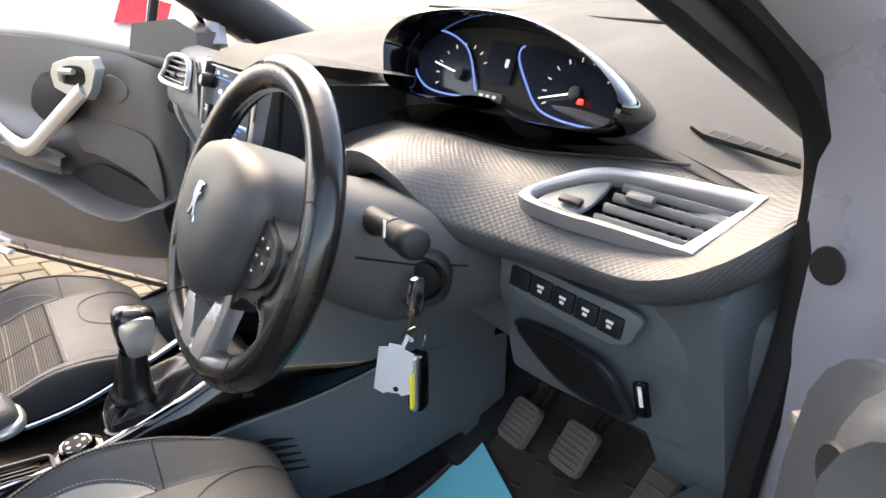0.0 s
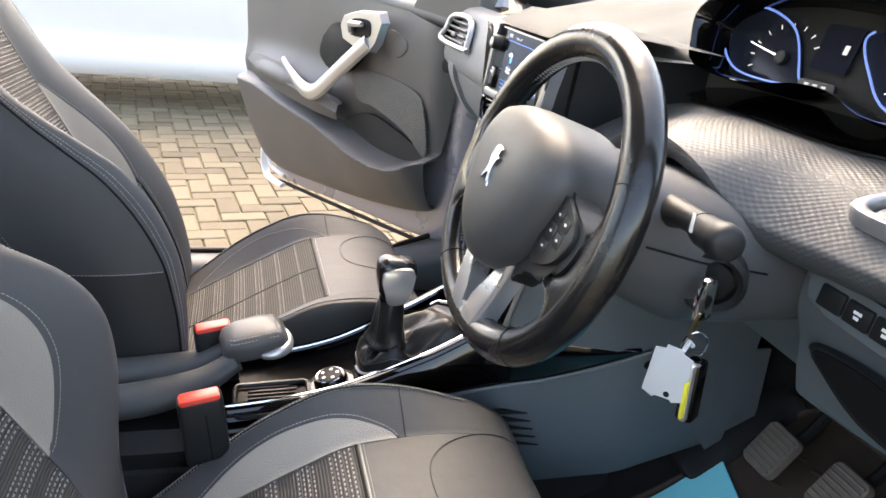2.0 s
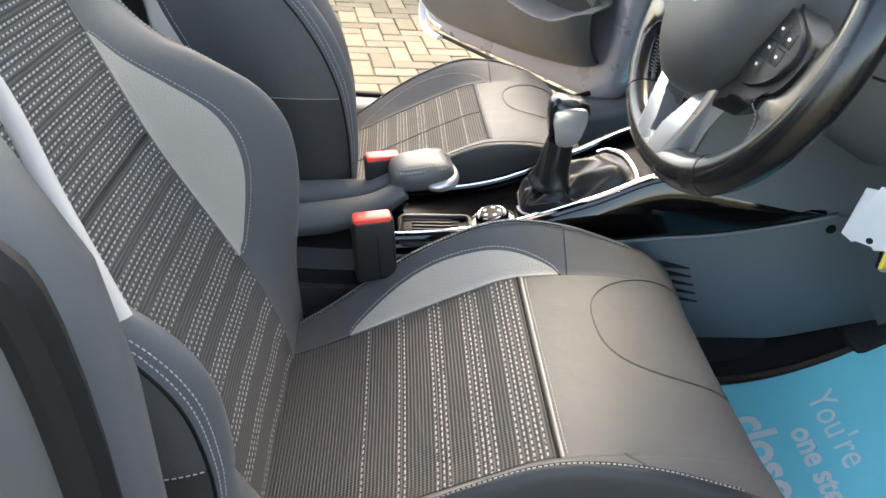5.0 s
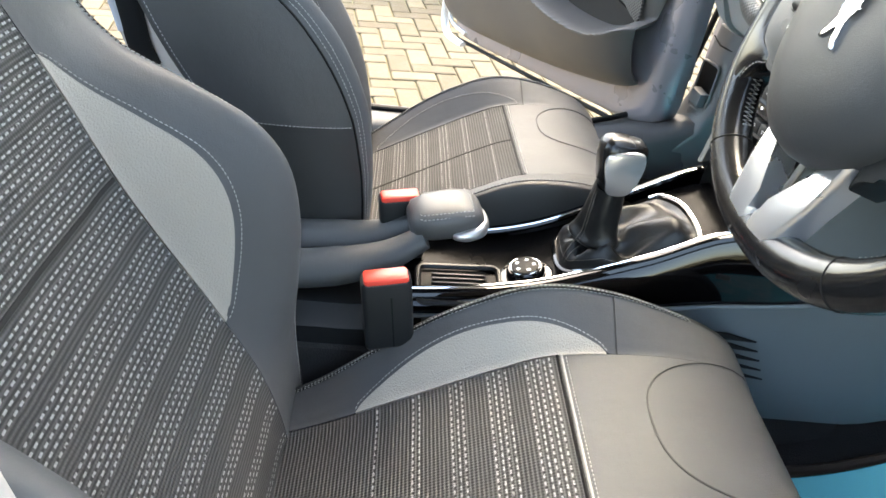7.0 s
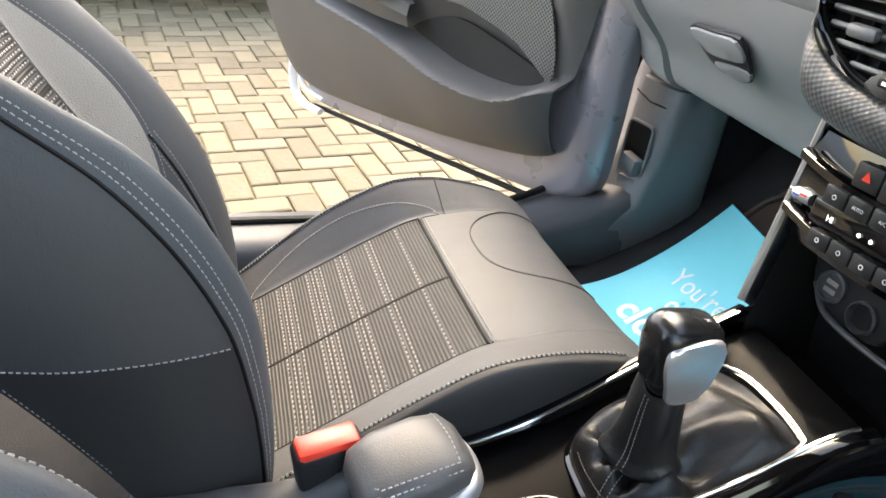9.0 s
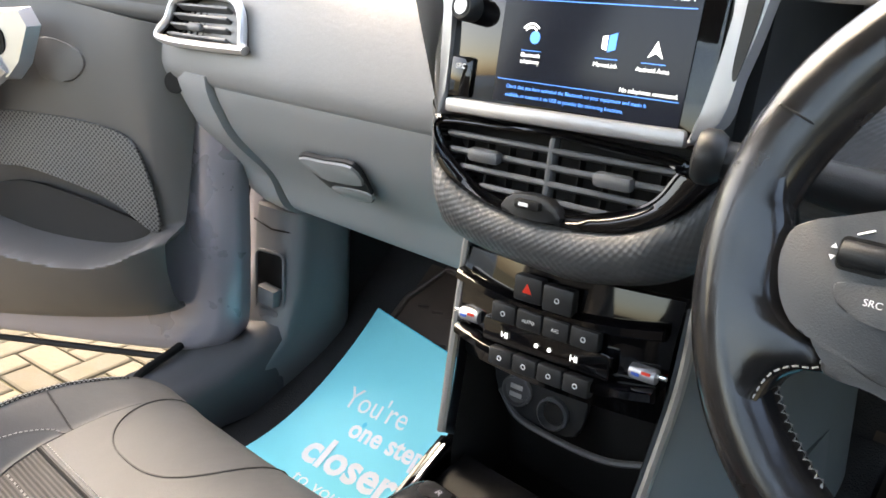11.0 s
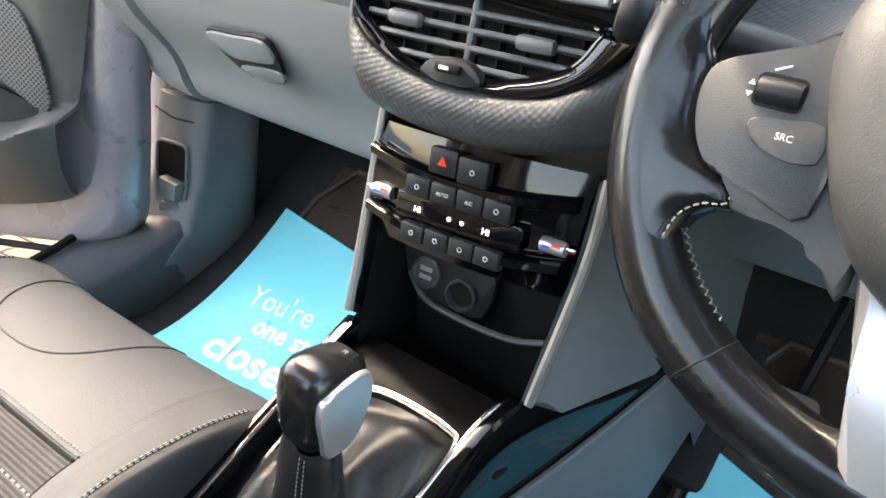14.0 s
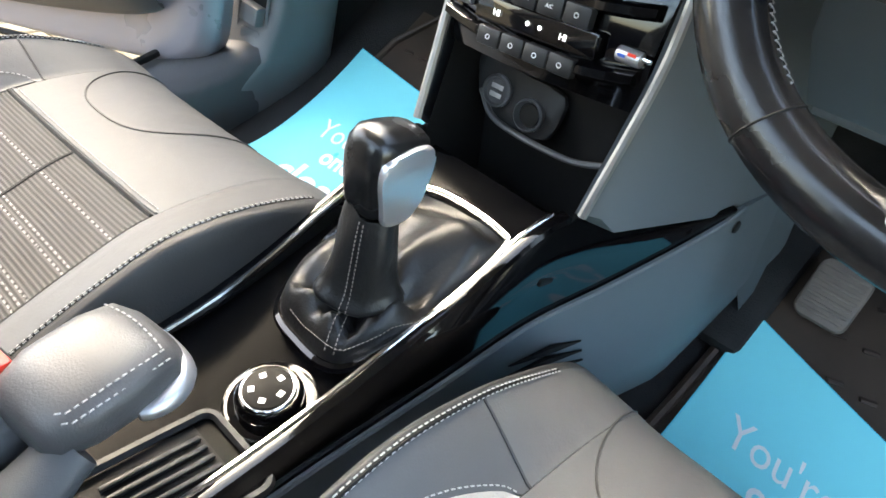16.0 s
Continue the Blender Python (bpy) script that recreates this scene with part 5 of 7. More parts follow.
def rail_z(y):
    return ease([-0.3, -0.1, 0.05, 0.18, 0.30, 0.41, 0.60], [0.575, 0.575, 0.578, 0.598, 0.650, 0.704, 0.702], y)


def rail_x(y, s):
    ys = [-0.3, 0.05, 0.18, 0.30, 0.41, 0.60]
    return ease(ys, [0.095, 0.08, 0.074, 0.080, 0.089, 0.146], y) if s > 0 else ease(ys, [-0.085, -0.064, -0.070, -0.080, -0.085, -0.14], y)


def low_edge(y):
    return ease([0.0, 0.18, 0.30, 0.45, 0.52, 0.58, 0.61, 0.62], [0.55, 0.562, 0.585, 0.622, 0.650, 0.680, 0.696, 0.697], y)


for s in (-1, 1):
    ys = steps(-0.02, 0.60, 28)
    # gloss flank from the rail down to the grey panel
    part("gloss_flank", grid(lambda u, v: V(rail_x(u, s) + s * (0.004 + 0.010 * min(1, v * 4) - 0.003 * v), u, rail_z(u) - 0.002 - v * (rail_z(u) - low_edge(u))), ys, steps(0, 1, 6), 0.006, out=(s, 0, 0.1)), gloss_black, console, "gloss black flank")
    part("rail", tube([V(rail_x(y, s), y, rail_z(y)) for y in steps(-0.02, 0.41, 26)], 0.0075, 8, flat=0.7), gloss_black, console)
    # chrome line that draws the highlight running along the gloss rail
    part("rail_glint", tube([V(rail_x(y, s) - s * 0.005, y, rail_z(y) + 0.0045) for y in steps(-0.02, 0.40, 26)], 0.002, 6), chrome, console, "bright line standing in for the highlight on the rail")
    side = part("side_panel", grid(lambda u, v: V(rail_x(u, s) + s * (0.013 + 0.012 * v - 0.05 * max(0, v - 0.75)), u, low_edge(u) - 0.004 - v * (low_edge(u) - 0.41 - 0.09 * max(0, (u - 0.35) / 0.3))), steps(0.04, 0.82, 34), steps(0, 1, 10), 0.006, out=(s, 0, 0.1)), hard_plastic, console, "dark grained side panel")
    part("panel_edge", tube([V(rail_x(y, s) + s * 0.014, y, low_edge(y)) for y in steps(0.0, 0.615, 24)], 0.003, 6), hard_plastic, console)
    for i in range(5):
        z = 0.572 - 0.0135 * i
        part("vent_slot", tube([V(rail_x(y, s) + s * (0.0205 + 0.004 * k), y, z + 0.02 * (y - 0.4)) for k, y in ((0, 0.37 + 0.004 * i), (0, 0.42), (0, 0.455 + 0.006 * i))], [0.001, 0.0045, 0.001], 6), rubber, side)
    if s > 0:
        part("fixing_cap", turned([(0.007, 0), (0.006, 0.002)], pose(0.1605, 0.613, 0.6745, 0, 90), 14), rubber, side)
    # wall of the stack, from the heater panel down to the console
    wall = loft([[V(0.01 + s * 0.100, 0.432, 0.895), V(0.01 + s * 0.098, 0.428, 0.83), V(0.008 + s * 0.090, 0.405, 0.715), V(0.008 + s * 0.092, 0.43, 0.70)], [V(0.01 + s * 0.112, 0.47, 0.895), V(0.01 + s * 0.112, 0.45, 0.83), V(0.01 + s * 0.104, 0.42, 0.714), V(0.012 + s * 0.108, 0.44, 0.698)], [V(0.01 + s * 0.132, 0.62, 0.895), V(0.01 + s * 0.134, 0.61, 0.82), V(0.012 + s * 0.138, 0.60, 0.708), V(0.014 + s * 0.142, 0.60, 0.69)], [V(0.01 + s * 0.145, 0.80, 0.895), V(0.01 + s * 0.15, 0.80, 0.80), V(0.012 + s * 0.155, 0.78, 0.62), V(0.014 + s * 0.16, 0.76, 0.50)]], closed=False)
    part("stack_wall", wall, hard_plastic, console, "dark grey wall of the centre stack")
    part("stack_edge", tube(spline([(0.01 + s * 0.105, 0.436, 0.897), (0.01 + s * 0.105, 0.428, 0.83), (0.009 + s * 0.096, 0.405, 0.715)], 8), 0.0042, 8), dull_metal, console, "grey metallic edge strip")
    part("stack_lining", loft([[V(0.01 + s * 0.094, 0.44, 0.84), V(0.008 + s * 0.086, 0.41, 0.70), V(0.008 + s * 0.086, 0.41, 0.63)], [V(0.01 + s * 0.094, 0.56, 0.84), V(0.008 + s * 0.088, 0.56, 0.72), V(0.008 + s * 0.086, 0.56, 0.63)]], closed=False), rubber, console)
part("stack_rear_wall", rbox((0.19, 0.01, 0.20), 0.002, m=pose(0.01, 0.495, 0.74, 8)), rubber, console)
part("bin_floor", rbox((0.18, 0.13, 0.008), 0.002, m=pose(0.01, 0.45, 0.645, -6)), rubber, console)
part("bin_lip", tube(spline([(-0.07, 0.468, 0.742), (-0.04, 0.464, 0.722), (0.04, 0.464, 0.722), (0.085, 0.468, 0.735)], 6), 0.0032, 8), tunnel_plastic, console, "grey bin lip")
sock_m = basis(V(-0.03, 0.477, 0.745), (1, 0.08, 0), (0, 0.1, 1))
plate = part("socket_plate", slab(smooth_line([(-0.05, 0.032), (0.0, 0.026), (0.045, 0.022), (0.045, -0.012), (0.03, -0.024), (-0.028, -0.018), (-0.045, 0.0)], 4), 0.006, sock_m, 0.002), dark_plastic, console)
usb = part("usb_socket", turned([(0.0155, 0), (0.0155, 0.005), (0.0135, 0.006), (0.012, 0.003)], sock_m @ pose(-0.022, 0.002, 0.005), 20), shroud_plastic, plate)
for dy in (-0.004, 0.004):
    part("port", rbox((0.013, 0.0045, 0.001), 0.0003, m=sock_m @ pose(-0.022, 0.002 + dy, 0.0095)), satin_silver, usb)
sk = part("power_socket", turned([(0.0155, 0), (0.0155, 0.006), (0.0135, 0.008), (0.012, 0.004), (0.011, -0.01)], sock_m @ pose(0.018, -0.006, 0.005), 20), shroud_plastic, plate)
part("socket_cap", turned([(0.0105, 0), (0.010, 0.005), (0.0, 0.0055)], sock_m @ pose(0.018, -0.006, 0.003), 18), rubber, sk)

# gear lever plate and boot


def deck_z(y):
    return rail_z(y) - 0.008


part("deck", grid(lambda u, v: V(0.004 + u * 0.075, v, deck_z(v) - 0.006), steps(-1, 1, 4), steps(-0.02, 0.42, 20), 0.01), deck_black, console, "smooth black deck")
boot_base = spline([(-0.040, 0.352, 0), (-0.003, 0.366, 0), (0.060, 0.366, 0), (0.074, 0.352, 0), (0.072, 0.275, 0), (0.055, 0.218, 0), (0.008, 0.211, 0), (-0.028, 0.222, 0), (-0.047, 0.27, 0), (-0.05, 0.335, 0)], 6, True)
part("boot_surround", tube([V(p.x, p.y, deck_z(p.y) + 0.005) for p in boot_base], 0.005, 8, True), gloss_black, console, "gloss black boot surround")
part("surround_bead", tube([V(p.x, p.y, deck_z(p.y) + 0.0100) for p in boot_base[-6:] + boot_base[0:30]], 0.0017, 6), chrome, console, "bright bead")
gear = thing("gear_lever", V(0.022, 0.255, 0.66), "gear lever with black and silver knob in a leather gaiter", "gear lever")
gx, gy = 0.026, 0.252


def fold_at(a, k):
    """Height of the creases of the leather: three deep tucks and a few slack waves."""
    h = 0.0
    for deg_, wide, deep in ((50, 0.26, 0.016), (118, 0.30, 0.010), (205, 0.26, 0.012), (262, 0.22, 0.006), (318, 0.26, 0.013), (352, 0.18, 0.009)):
        d = math.atan2(math.sin(a - radians(deg_) - 0.5 * (0.6 - k)), math.cos(a - radians(deg_) - 0.5 * (0.6 - k)))
        h += -deep * math.exp(-(d / wide) ** 2) + 0.5 * deep * math.exp(-((abs(d) - 2 * wide) / wide) ** 2)
    return h + 0.003 * noise.noise(V(3 * math.cos(a), 3 * math.sin(a), 6 * k))


rings = []
for k, z, fold in ((1.0, 0.0, 0.0), (0.995, 0.009, 0.05), (0.96, 0.018, 0.15), (0.88, 0.024, 0.45), (0.74, 0.026, 0.85), (0.58, 0.021, 1.0), (0.44, 0.017, 0.9), (0.33, 0.019, 0.6)):
    ring = []
    for p in boot_base:
        a = math.atan2(p.y - gy, p.x - gx)
        base = V(p.x, p.y, deck_z(p.y) + 0.004)
        q = base.lerp(V(gx, gy, deck_z(gy) + 0.012), 1 - k)
        ring.append(q + V(0, 0, z * (1 - 0.85 * max(0.0, min(1.0, 1.6 * math.sin(a) + 0.1)) * (1 if k > 0.8 else 0.55)) + fold_at(a, k) * fold))
    rings.append(ring)
for k, z in ((0.031, 0.650), (0.0265, 0.662), (0.0236, 0.680), (0.0218, 0.698), (0.0195, 0.714), (0.0172, 0.7245)):
    ring = []
    for p in boot_base:
        a = math.atan2(p.y - gy, p.x - gx)
        w = k * (1 + (0.12 if z < 0.67 else 0.05) * math.sin(3 * a + 30 * z) + 0.05 * math.sin(5 * a - 50 * z))
        ring.append(V(gx + w * math.cos(a), gy + w * math.sin(a), z + 0.004 * math.sin(2 * a)))
    rings.append(ring)
cols = [spline([r[j] for r in rings], 4) for j in range(len(boot_base))]
rings = [[c[i] for c in cols] for i in range(len(cols[0]))]
gaiter = part("gaiter", loft(rings, caps=False), gaiter_leather, gear, "creased black leather gaiter", 75)
seam_at = min(range(len(boot_base)), key=lambda j: abs(math.atan2(boot_base[j].y - gy, boot_base[j].x - gx) - radians(-62)))
for dj in (0, 1):
    stitches([rings[i][(seam_at + dj) % len(boot_base)] + V(0.0004, -0.0008, 0.0004) for i in range(6, len(rings) - 1)], (0.4, -0.8, 0.4), gaiter, seam_thread, 0.0035, 0.0009)
stitches([rings[8][(seam_at + dj) % len(boot_base)] + V(0, -0.0005, 0.0008) for dj in range(-7, 8)], (0, -0.3, 1), gaiter, seam_thread, 0.0035, 0.0009)
km = basis(V(gx - 0.003, gy + 0.002, 0.7255), (1, 0.05, -0.09), (0, 1, -0.15))
kn = []
for z, w, d, oy in ((-0.006, 0.0135, 0.0155, 0.001), (-0.003, 0.0165, 0.0185, 0.001), (0.007, 0.0190, 0.0225, 0), (0.020, 0.0207, 0.0262, -0.001), (0.035, 0.0214, 0.029, -0.003), (0.048, 0.0204, 0.0295, -0.004), (0.056, 0.0177, 0.0265, -0.004), (0.0602, 0.0125, 0.020, -0.004), (0.0618, 0.006, 0.011, -0.004)):
    kn.append([km @ V(w * math.copysign(abs(math.cos(a)) ** 0.58, math.cos(a)), oy + d * math.copysign(abs(math.sin(a)) ** 0.62, math.sin(a)), z) for a in [2 * math.pi * j / 28 for j in range(28)]])
knob_g = part("knob", loft(kn), knob_leather, gear, "worn black leather knob", 60)
inlay = [(-0.014, -0.030), (0.010, -0.030), (0.021, -0.006), (0.0245, 0.012), (0.021, 0.0235), (0.0, 0.0265), (-0.019, 0.022), (-0.0225, 0.008), (-0.019, -0.012)]
im = basis(km @ V(0.0188, -0.002, 0.027), (0, 1, 0.1), (0.05, 0, 1))
part("knob_inlay", slab(smooth_line(inlay, 4), 0.0050, im, 0.0026), satin_bright, knob_g, "satin silver inlay")
letters("R", 0.008, km @ pose(0.002, 0.004, 0.0620, -2, 0), grey_ink, knob_g, depth=0.0001)
part("knob_collar", turned([(0.0145, -0.008), (0.0158, -0.005), (0.0150, -0.002)], km, 20), dark_plastic, gear)

# grip control dial
dm = basis(V(0.036, 0.172, 0.584), (1, 0, 0.0), (0, 1, 0.25))
dial_t = thing("traction_dial", dm.translation, "round traction control dial with chrome rings", "dial")
part("ring", turned([(0.0352, -0.004), (0.0352, 0.003), (0.0342, 0.0042), (0.0330, 0.003)], dm, 40), chrome, dial_t, "chrome outer ring")
part("well", turned([(0.0330, 0.0032), (0.031, 0.0034), (0.0275, 0.0005), (0.0262, -0.002)], dm, 40), gloss_black, dial_t)
part("body", turned([(0.026, 0.0), (0.025, 0.012), (0.022, 0.016)], dm, 32), gloss_black, dial_t)
part("inner_ring", turned([(0.0208, 0.012), (0.0206, 0.0176), (0.0198, 0.0182), (0.0188, 0.0178)], dm, 40), chrome, dial_t)
cap = part("cap", turned([(0.0184, 0.014), (0.0182, 0.0184), (0.0175, 0.0186)], dm, 32), matte_black, dial_t)
for i in range(5):
    a = radians(90 + 72 * i)
    part("symbol", rbox((0.005, 0.0045, 0.0004), 0.0001, m=dm @ pose(0.0115 * math.cos(a), 0.0115 * math.sin(a), 0.0189, 0, 0, 72 * i)), white_ink, cap)
part("rear_tray", slab(round_rect(0.074, 0.10, 0.008), 0.004, basis(V(0.052, 0.085, 0.566), (1, 0, 0), (0, 1, 0.05))), rubber, console, "ribbed black tray")
for i in range(6):
    part("tray_rib", rbox((0.004, 0.07, 0.003), 0.001, m=basis(V(0.028 + 0.0095 * i, 0.085, 0.572), (1, 0, 0), (0, 1, 0.05))), dark_plastic, console)
part("tray_wall", tube([basis(V(0.052, 0.085, 0.574), (1, 0, 0), (0, 1, 0.05)) @ V(x, y, 0) for x, y in round_rect(0.08, 0.106, 0.01)], 0.004, 6, True), dark_plastic, console)
part("rear_tunnel", loft([[V(-0.07, y, 0.42), V(-0.075, y, z - 0.02), V(-0.05, y, z), V(0.08, y, z), V(0.105, y, z - 0.02), V(0.10, y, 0.42)] for y, z in ((0.02, 0.555), (-0.05, 0.55), (-0.2, 0.55), (-0.5, 0.55))]), dark_plastic, console, "dark plastic tunnel cover")

# ---- parking brake ----
brake = thing("parking_brake", V(0.01, -0.1, 0.58), "wide parking brake lever with a stitched leather grip", "parking brake")
bm_ = basis(V(0.012, 0.058, 0.652), (1, 0.18, -0.06), (-0.15, 1, 0.12))
grip = []
for y, w, h, dz in ((-0.046, 0.020, 0.010, -0.004), (-0.040, 0.030, 0.017, -0.002), (-0.02, 0.036, 0.021, 0.0), (0.015, 0.037, 0.022, 0.001), (0.036, 0.034, 0.020, 0.0), (0.046, 0.024, 0.012, -0.002)):
    grip.append([bm_ @ V(w * math.copysign(abs(math.cos(a)) ** 0.6, math.cos(a)), y, dz + h * math.copysign(abs(math.sin(a)) ** 0.7, math.sin(a))) for a in [2 * math.pi * j / 24 for j in range(24)]])
gp = part("grip", loft(grip), grip_leather, brake, "stitched grey leather grip", 60)
for x0 in (0.026, 0.031):
    stitches([bm_ @ V(x0 if abs(y) < 0.036 else x0 - 0.004, y, 0.0195 - (0.004 if x0 > 0.03 else 0.0)) for y in steps(-0.036, 0.034, 12)], (0.3, 0, 1), gp, thread)
stitches([bm_ @ V(x, 0.0335 - 3.0 * x * x, 0.0208 - 4.5 * x * x) for x in steps(-0.030, 0.026, 12)], (0, 0.3, 1), gp, thread)
part("grip_trim", tube(spline([bm_ @ V(0.036, 0.004, -0.009), bm_ @ V(0.037, 0.024, -0.009), bm_ @ V(0.028, 0.041, -0.008), bm_ @ V(0.0, 0.047, -0.008), bm_ @ V(-0.028, 0.041, -0.008)], 6), [0.003 + 0.006 * math.sin(math.pi * i / 24) ** 0.5 for i in range(25)], 10), satin_silver, brake, "satin silver grip edge")
for s in (-1, 1):
    arm_line = spline([(s * 0.022 + 0.016, 0.035, 0.632), (s * 0.028 + 0.018, -0.02, 0.600), (s * 0.036 + 0.016, -0.11, 0.580), (s * 0.040 + 0.012, -0.24, 0.572), (s * 0.040 + 0.010, -0.36, 0.565)], 6)
    part("arm", tube(arm_line, [0.018 + 0.012 * min(1, i / 10) for i in range(len(arm_line))], 18, flat=0.75), tunnel_plastic, brake, "smooth dark lever arm")
part("crosspiece", rbox((0.07, 0.3, 0.02), 0.006, m=pose(0.012, -0.22, 0.562)), tunnel_plastic, brake)


# ---- belt buckles ----
def buckle():
    b = thing("seatbelt_buckle", V(0.157, -0.01, 0.50), "black seatbelt buckle with red release button", "seatbelt buckle", "front seatbelt buckles")
    m = basis(V(0.157, -0.006, 0.618), (-0.15, 1, 0.12), (0.0, -0.14, 1))
    body = part("body", rbox((0.056, 0.095, 0.028), 0.006, 3, m=m @ pose(0, -0.012, 0)), dark_plastic, b)
    part("button", rbox((0.050, 0.016, 0.0245), 0.004, m=m @ pose(0, 0.0310, 0.001)), red_plastic, body, "red release button")
    part("split", rbox((0.0018, 0.07, 0.0295), 0, m=m @ pose(0.004, -0.02, 0)), rubber, body)
    part("stalk", tube(spline([m @ V(0, -0.03, 0), m @ V(0, -0.07, 0.0), V(0.158, 0.015, 0.47)], 5), 0.010, 8, flat=0.6), rubber, b)
    return b


b1 = buckle()
copy_thing(b1, pose(-0.023, 0.0, 0.502))


# ---- front seats ----
A_U = [0, 0.3, 0.6, 0.66, 0.74, 0.82, 0.88, 0.93, 0.97, 1.0]


class Surface:
    """A padded surface: a centre line in y, z and a cross profile that rises to bolsters and folds down at the sides."""

    def __init__(self, line, off, rise, width, bolster, side=1.0, outer=0, upright=False, full=0):
        self.pts = spline([(0, y, z) for y, z in line], 12)
        self.off, self.rise, self.width, self.bolster, self.side, self.outer, self.upright, self.full = off, rise, width, bolster, side, outer, upright, full
        run = [0.0]
        for a, b in zip(self.pts, self.pts[1:]):
            run.append(run[-1] + (b - a).length)
        self.run = run
        self.length = run[-1]

    def at(self, v):
        d = max(0.0, min(0.99999, v)) * self.length
        i = max(k for k in range(len(self.run) - 1) if self.run[k] <= d)
        t = (d - self.run[i]) / (self.run[i + 1] - self.run[i])
        p = self.pts[i].lerp(self.pts[i + 1], t)
        a = self.pts[min(i + 2, len(self.pts) - 1)] - self.pts[max(i - 1, 0)]
        a.normalize()
        return p, V(0, -a.z, a.y) if self.side > 0 else V(0, a.z, -a.y)

    def __call__(self, u, v, lift=0.0):
        p, n = self.at(v)
        a = abs(u)
        o = ease(A_U, self.off, a) * ease(*self.width, v)
        h = ease(A_U, self.rise, a)
        swell = ease(*self.bolster, v)
        if u * self.full > 0:
            swell = max(swell, 0.7)
        h = h * swell if h > 0 else h
        if h > 0 and u * self.outer > 0 and not self.full:
            h *= 0.4 if self.upright else 0.55
        if h < -0.01 and self.upright:
            # the side face hangs straight down, also round the front corner
            w = min(1.0, max(0.0, (v - 0.45) / 0.2))
            down = n.lerp(V(0, 0, 1), w)
            q = V(math.copysign(o, u), p.y, p.z) + down * h + n * lift
            return V(q.x, q.y, max(q.z, 0.425 - 0.3 * (1 - w)))
        return V(math.copysign(o, u), p.y, p.z) + n * (h + lift)

    def normal(self, v):
        return self.at(v)[1]

    def uv(self, u, v):
        return (math.copysign(ease(A_U, self.off, abs(u)), u), v * self.length)


OFF_C = [0, 0.075, 0.150, 0.163, 0.183, 0.199, 0.209, 0.216, 0.219, 0.212]
RISE_C = [-0.004, -0.003, 0.0, 0.012, 0.034, 0.050, 0.055, 0.032, -0.05, -0.14]
# how far the front of each cushion stands out: the driver's is drawn longer
CUSHION_LINE = [(-0.17, 0.44), (-0.12, 0.455), (-0.06, 0.482), (0.0, 0.515), (0.06, 0.548), (0.12, 0.58), (0.18, 0.606), (0.27, 0.616), (0.335, 0.608), (0.375, 0.582), (0.39, 0.53), (0.385, 0.45)]


def cushion_surface(high):
    ahead = 0.032 if high == 1.0 else -0.016
    return Surface([(y + ahead * min(1.0, max(0.0, (y - 0.2) / 0.15)), z) for y, z in CUSHION_LINE], OFF_C, [r * high if r > 0 else r for r in RISE_C], ([0, 0.2, 0.7, 0.82, 0.9, 1.0], [1.0, 1.0, 1.0, 0.985, 0.95, 0.92]), ([0, 0.1, 0.22, 0.36, 0.5, 0.6, 0.7, 0.8, 1], [0.05, 0.2, 0.55, 0.95, 1.0, 0.76, 0.34, 0.08, 0.02]), outer=1 if high < 1 else 0, upright=True)
OFF_B = [0, 0.072, 0.144, 0.157, 0.179, 0.205, 0.229, 0.250, 0.261, 0.250]
RISE_B = [-0.006, -0.004, 0.0, 0.018, 0.055, 0.086, 0.098, 0.07, 0.0, -0.085]
WIDE_B = ([0, 0.3, 0.5, 0.58, 0.68, 0.85, 1.0], [0.97, 1.0, 1.0, 0.96, 0.85, 0.78, 0.68])
BACK_LINE = [(-0.10, 0.42), (-0.112, 0.49), (-0.138, 0.565), (-0.185, 0.649), (-0.238, 0.737), (-0.270, 0.80), (-0.302, 0.88), (-0.335, 0.97), (-0.37, 1.06), (-0.40, 1.115), (-0.44, 1.14), (-0.49, 1.115)]


def back_surface(ahead, outer):
    lean = 0.12 if outer < 0 else 0.0
    return Surface([(y + ahead - lean * max(0.0, z - 0.62), z) for y, z in BACK_LINE], OFF_B, RISE_B if outer > 0 else RISE_B[:-2] + [0.012, -0.045], WIDE_B, ([0, 0.066, 0.15, 0.22, 0.28, 0.36, 0.44, 0.51, 0.57, 0.64, 1.0], [0.0, 0.02, 0.2, 0.58, 0.92, 1.2, 1.1, 0.68, 0.22, 0.06, 0.04] if outer > 0 else [0.1, 0.3, 0.65, 1.0, 1.25, 1.4, 1.35, 1.1, 0.8, 0.5, 0.1]), side=-1, outer=outer, full=max(0, outer))


def region(surf, lo, hi, v0, v1, nu, nv, sign=1, lift=0.0, thick=0.012):
    """A panel of the surface between two lines u = lo(v) and u = hi(v)."""
    us = steps(0, 1, nu)

    def at(u, v):
        return surf(sign * (lo(v) + (hi(v) - lo(v)) * u), v, lift)

    return grid(at, us, steps(v0, v1, nv), thick, out=surf.normal((v0 + v1) / 2) + V(sign * 0.3 if nu == 22 else 0, 0, 0), uv=lambda u, v: surf.uv(sign * (lo(v) + (hi(v) - lo(v)) * u), v))


def const(c):
    return lambda v: c


def level(surf, u, z):
    """Where along the surface its line u reaches the height z."""
    lo, hi = 0.0, 0.8
    for _ in range(20):
        mid = (lo + hi) / 2
        lo, hi = (mid, hi) if surf(u, mid).z < z else (lo, mid)
    return lo


